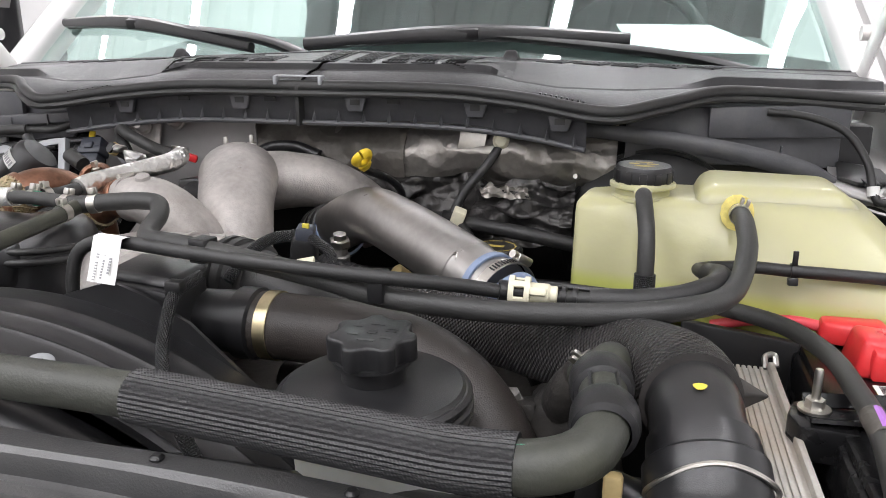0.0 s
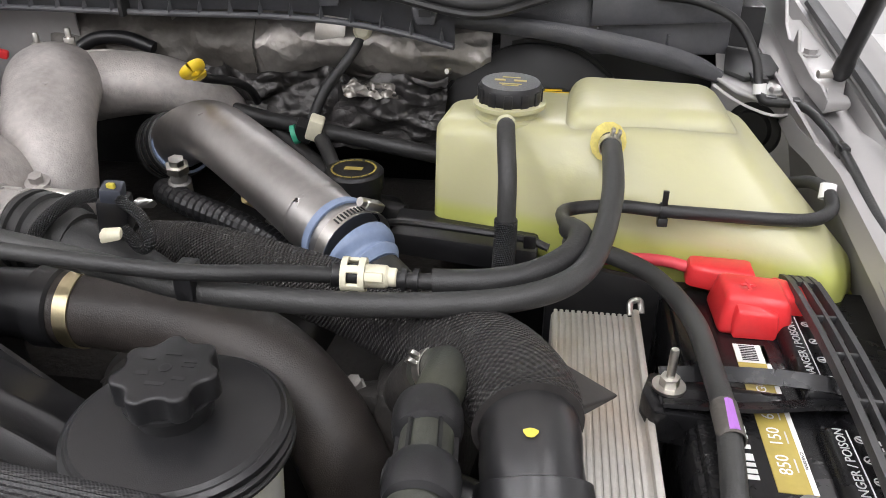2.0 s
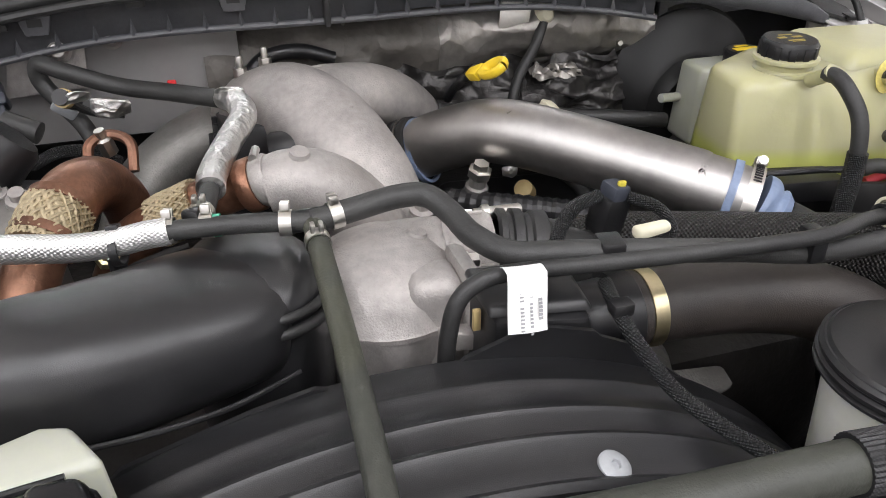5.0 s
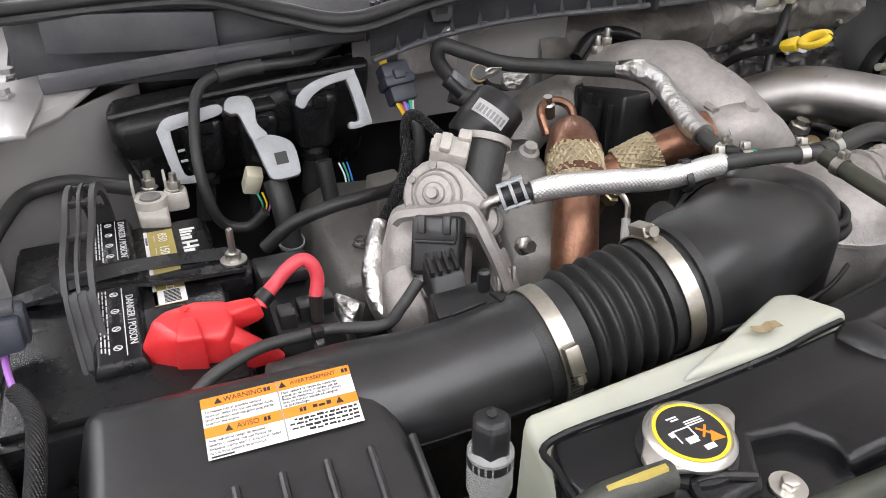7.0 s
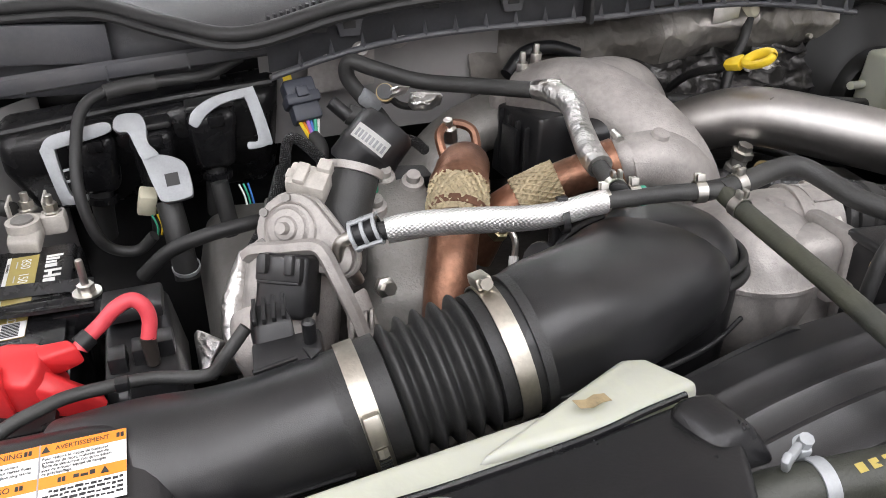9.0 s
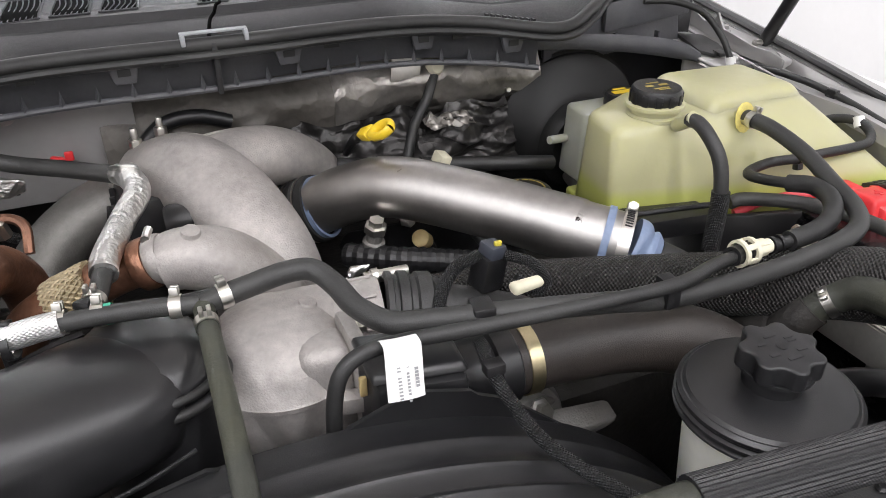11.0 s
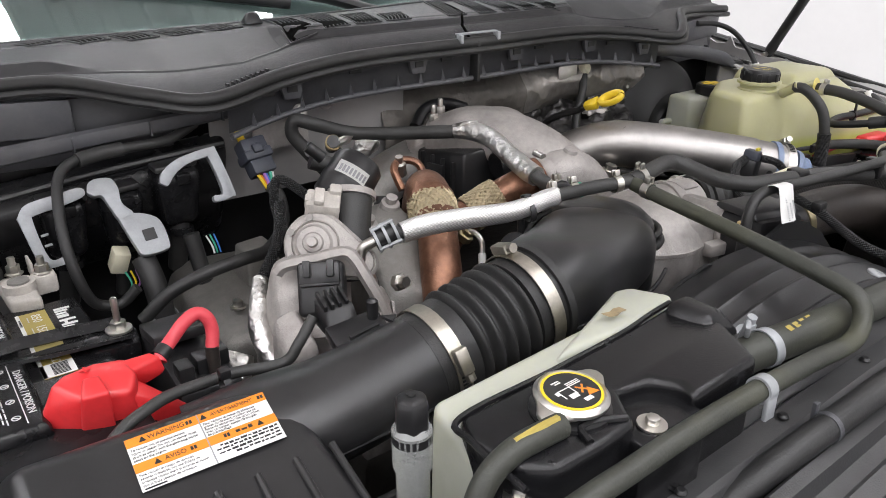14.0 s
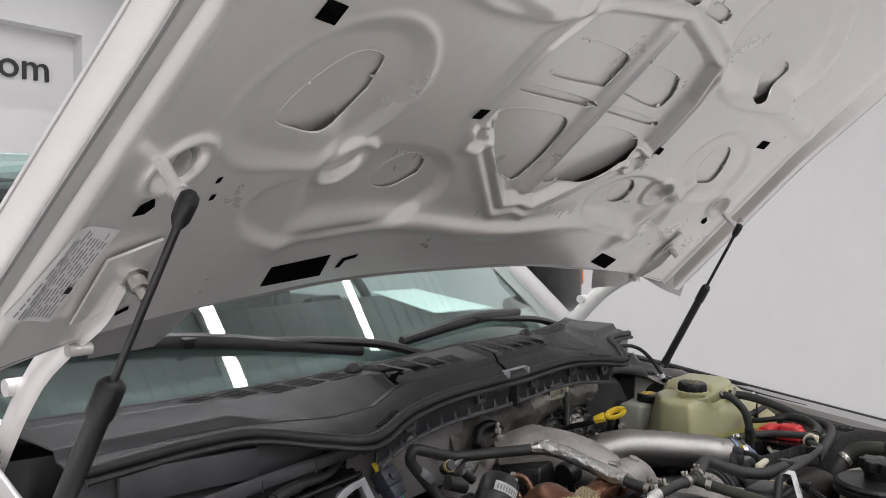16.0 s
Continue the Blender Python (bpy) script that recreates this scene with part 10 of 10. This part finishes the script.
def braid(pts, r):
    """Woven wire: crossing raised strands over a core."""
    rows = spline(pts, 10)
    core = sweep(pts, r, 28, 10)
    strands = []
    L = len(rows)
    fr = []
    side = None
    for i, p in enumerate(rows):
        t = Vector(rows[min(i + 1, L - 1)] - rows[max(i - 1, 0)]).normalized()
        side = t.orthogonal() if side is None else (side - t * side.dot(t)).normalized()
        fr.append((Vector(p), side.copy().normalized(), t.cross(side).normalized()))
    K = 24
    for s in (-1, 1):
        for k in range(K):
            q = []
            for i, (o, a, b) in enumerate(fr):
                th = 2 * math.pi * k / K + s * 1.25 * i / (L - 1)
                rr = r + 0.0006 + 0.0007 * math.sin(i * math.pi / 2.5 + (k % 2) * math.pi + (0 if s > 0 else math.pi))
                q.append((*(o + a * (rr * math.cos(th)) + b * (rr * math.sin(th))), 0.0020, 0.0010))
            strands.append(sweep(q[::2], seg=6, n=2))
    return join(core, *strands)


tagged(part("wire_braid", braid([(-0.292, 0.756, 1.342), (-0.285, 0.771, 1.352), (-0.278, 0.786, 1.359)], 0.0262), BRAID, cpx, "woven gold-coloured wire braid", 60), "woven gold-coloured wire braid", kind="stuff")
for o, d in (((-0.289, 0.761, 1.346), (0.4, 0.8, 0.45)), ((-0.277, 0.788, 1.360), (0.4, 0.85, 0.4))):
    part("ferrule", ring(o, d, 0.0245, 0.008, 0.0035), COPPER, cpx)
part("upper_elbow", sweep([(-0.280, 0.782, 1.357, 0.0258), (-0.268, 0.806, 1.363, 0.0258), (-0.256, 0.828, 1.360, 0.024), (-0.246, 0.850, 1.345, 0.022), (-0.238, 0.868, 1.315, 0.022), (-0.235, 0.872, 1.27, 0.022)], seg=28), COPPER, cpx, "brown elbow", 60)
part("yoke", sweep([(-0.262, 0.868, 1.35), (-0.262, 0.885, 1.372), (-0.244, 0.895, 1.378), (-0.226, 0.885, 1.372), (-0.226, 0.868, 1.35)], 0.005, 8), COPPER, cpx, "rusty red yoke")
part("yoke_bolt", lathe([(0, 0), (0.008, 0), (0.008, 0.016), (0.005, 0.018), (0.005, 0.026), (0, 0.026)], at((-0.246, 0.895, 1.36), (-0.2, -0.2, 1)), 8), STEEL, cpx)
cq = thing("egr_pipe", (-0.15, 0.79, 1.33), "heat-stained exhaust pipe with braid and bolted flange", "exhaust pipe", "exhaust pipes")
tagged(part("wire_braid", braid([(-0.208, 0.806, 1.325), (-0.190, 0.802, 1.334), (-0.170, 0.797, 1.343)], 0.0215), BRAID, cq, "woven gold-coloured wire braid", 60), "woven gold-coloured wire braid", kind="stuff")
part("pipe", sweep([(-0.172, 0.797, 1.342, 0.0195), (-0.152, 0.790, 1.352, 0.019), (-0.13, 0.781, 1.362, 0.019)], seg=24), COPPER, cq, "", 60)
part("lower_pipe", sweep([(-0.206, 0.806, 1.326, 0.0205), (-0.235, 0.81, 1.305, 0.021), (-0.255, 0.81, 1.27, 0.021)], seg=24), COPPER, cq, "", 60)
fd = Vector((0.85, -0.3, 0.35)).normalized()
part("flange", lathe([(0, 0), (0.0225, 0), (0.024, 0.002), (0.024, 0.012), (0.0225, 0.014), (0, 0.014)], at(Vector((-0.131, 0.781, 1.360)), fd), 28), COPPER, cq, "thick heat-stained flange")
part("mating_flange", lathe([(0, 0), (0.021, 0), (0.0225, 0.002), (0.0225, 0.010), (0.021, 0.013), (0, 0.013)], at(Vector((-0.1185, 0.7766, 1.365)), fd), 28), CAST, cq, "grey alloy mating flange")
part("band_bolt", lathe([(0, 0), (0.004, 0), (0.004, 0.02), (0, 0.02)], at(Vector((-0.122, 0.772, 1.389)), (0.2, 0.9, 0)), 8), STEEL, cq)
ob_ = thing("temperature_probe", (-0.25, 0.76, 1.31), "gold hex temperature probe with a white sleeve", "sensor")
part("hex", lathe([(0, 0), (0.010, 0), (0.010, 0.008), (0.007, 0.009), (0.007, 0.014), (0, 0.014)], at((-0.250, 0.765, 1.318), (0.3, -0.5, 0.8)), 6), GOLDSTEEL, ob_)
part("stem", sweep([(-0.247, 0.76, 1.327), (-0.242, 0.752, 1.327), (-0.240, 0.742, 1.318), (-0.245, 0.735, 1.30), (-0.252, 0.725, 1.285)], 0.0032, 8), STEEL, ob_)
part("sleeve", sweep([(-0.243, 0.738, 1.307), (-0.248, 0.73, 1.292), (-0.254, 0.72, 1.28)], 0.0045, 8), WHITE, ob_)
bs = thing("intake_bracket", (-0.21, 0.68, 1.33), "black moulded bracket beside the intake elbow", "bracket")
part("arm", ribbon([(-0.245, 0.672, 1.336), (-0.228, 0.684, 1.346), (-0.205, 0.694, 1.35), (-0.18, 0.70, 1.352)], 0.014, 0.004, (0, -0.5, 0.85)), BLACK, bs)
part("disc", lathe([(0, 0), (0.014, 0), (0.016, 0.003), (0.014, 0.006), (0, 0.006)], at((-0.245, 0.682, 1.335), (-0.7, -0.3, 0.6)), 20), BLACK, bs)
part("pin", sweep([(-0.232, 0.688, 1.338), (-0.232, 0.688, 1.362)], 0.004, 8), BLACK, bs)

jf = thing("pipe_fitting", (0.112, 0.880, 1.25), "zinc hex pipe fitting below the charge pipe", "fitting")
part("stem", lathe([(0, 0), (0.013, 0), (0.013, 0.020), (0.010, 0.022), (0.010, 0.034), (0, 0.035)], at((0.112, 0.880, 1.262), (0.1, -0.2, 1)), 20), CASTDARK, jf)
part("hex", lathe([(0.008, 0.034), (0.0135, 0.034), (0.0135, 0.042), (0.009, 0.043), (0.009, 0.050), (0, 0.050)], at((0.112, 0.880, 1.262), (0.1, -0.2, 1)), 6), STEEL, jf)
tn = thing("tan_plug", (0.192, 0.915, 1.23), "tan plastic plug below the charge pipe", "plug")
part("body", lathe([(0, 0), (0.011, 0), (0.011, 0.018), (0.0085, 0.020), (0, 0.021)], at((0.190, 0.912, 1.245), (-0.5, -0.5, 0.6)), 20), TAN, tn)
part("lead", sweep([(0.190, 0.912, 1.245), (0.202, 0.92, 1.235), (0.215, 0.93, 1.205)], 0.004, 8), RUBBER, tn)
rnd = random.Random(5)
for cx, cy, cz, n in ((0.178, 0.94, 1.262, 0.012), (0.085, 0.845, 1.268, 0.014), (0.168, 0.822, 1.268, 0.010)):
    single("foil_scrap", hull([(cx + rnd.uniform(-n, n), cy + rnd.uniform(-0.4 * n, 0.4 * n), cz + rnd.uniform(-0.7 * n, 0.7 * n)) for _ in range(12)], 0.001, 1), FOIL, "crumpled scrap of silver foil below the charge pipe", "foil", smooth=15)

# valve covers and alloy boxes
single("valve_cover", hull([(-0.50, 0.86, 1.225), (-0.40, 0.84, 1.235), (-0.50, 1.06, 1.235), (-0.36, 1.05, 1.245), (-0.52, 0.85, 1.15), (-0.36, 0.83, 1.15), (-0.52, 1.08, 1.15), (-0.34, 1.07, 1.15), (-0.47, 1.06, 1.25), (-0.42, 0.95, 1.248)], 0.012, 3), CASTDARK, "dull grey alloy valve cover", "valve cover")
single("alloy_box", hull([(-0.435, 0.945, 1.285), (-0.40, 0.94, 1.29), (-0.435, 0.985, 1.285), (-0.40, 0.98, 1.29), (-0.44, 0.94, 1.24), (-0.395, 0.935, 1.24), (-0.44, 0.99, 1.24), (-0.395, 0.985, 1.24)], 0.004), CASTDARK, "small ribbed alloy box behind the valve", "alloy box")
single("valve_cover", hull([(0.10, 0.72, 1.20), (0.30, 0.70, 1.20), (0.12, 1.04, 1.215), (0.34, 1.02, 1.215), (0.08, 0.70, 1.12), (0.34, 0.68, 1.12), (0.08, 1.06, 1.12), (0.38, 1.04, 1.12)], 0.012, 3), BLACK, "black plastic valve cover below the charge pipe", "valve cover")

for o in ((-0.47, 0.90, 1.243), (-0.43, 0.99, 1.249), (-0.41, 0.90, 1.243), (0.16, 0.76, 1.207), (0.26, 0.80, 1.209), (0.20, 0.92, 1.213)):
    hexbolt("cover_bolt", o, (0, 0, 1), 0.006, 0.009, STEEL, "small zinc hex bolt in the valve cover", washer=1.5)

# clutter between the actuator and the manifold
sg = thing("gold_ring_sensor", (-0.2895, 0.985, 1.3876), "small black sensor with a gold ring beside the manifold", "sensor")
part("body", lathe([(0, -0.02), (0.0085, -0.02), (0.0085, 0.008), (0, 0.008)], at((-0.2895, 0.985, 1.3876), (-0.3, -0.8, 0.5)), 18), BLACK, sg)
part("gold_ring", ring((-0.2895, 0.985, 1.3876), (-0.3, -0.8, 0.5), 0.008, 0.007, 0.002), TAN, sg, "tan ring")
part("lead", sweep([(-0.2895, 0.985, 1.3876), (-0.26949999999999996, 0.995, 1.3676), (-0.2395, 1.005, 1.3576)], 0.004, 8), RUBBER, sg)
rnd = random.Random(8)
for cx, cy, cz, n in ((-0.2480, 0.9750, 1.3771, 0.022), (-0.2772, 0.9800, 1.3896, 0.016)):
    single("foil_scrap", hull([(cx + rnd.uniform(-n, n), cy + rnd.uniform(-0.3 * n, 0.3 * n), cz + rnd.uniform(-0.6 * n, 0.6 * n)) for _ in range(16)], 0.0012, 1), FOIL, "crumpled scrap of silver foil beside the hose", "foil", smooth=15)
single("hose_stub", sweep([(-0.3406, 0.95, 1.3821), (-0.3106, 0.9400, 1.3701)], 0.011, 16), HOSE, "black rubber hose stub below the heater hose", "coupling")
single("wiring_loom", sweep([(-0.33, 0.96, 1.33), (-0.30, 0.95, 1.345), (-0.27, 0.955, 1.34), (-0.25, 0.97, 1.32)], 0.006, 10), BRAIDSLEEVE, "black braided loom beside the manifold", "wiring loom", "wiring looms")
single("wiring_loom", sweep([(-0.36, 0.90, 1.30), (-0.32, 0.905, 1.315), (-0.28, 0.915, 1.31), (-0.25, 0.93, 1.29)], 0.0045, 10), RUBBER, "thin black loom beside the manifold", "wiring loom", "wiring looms")
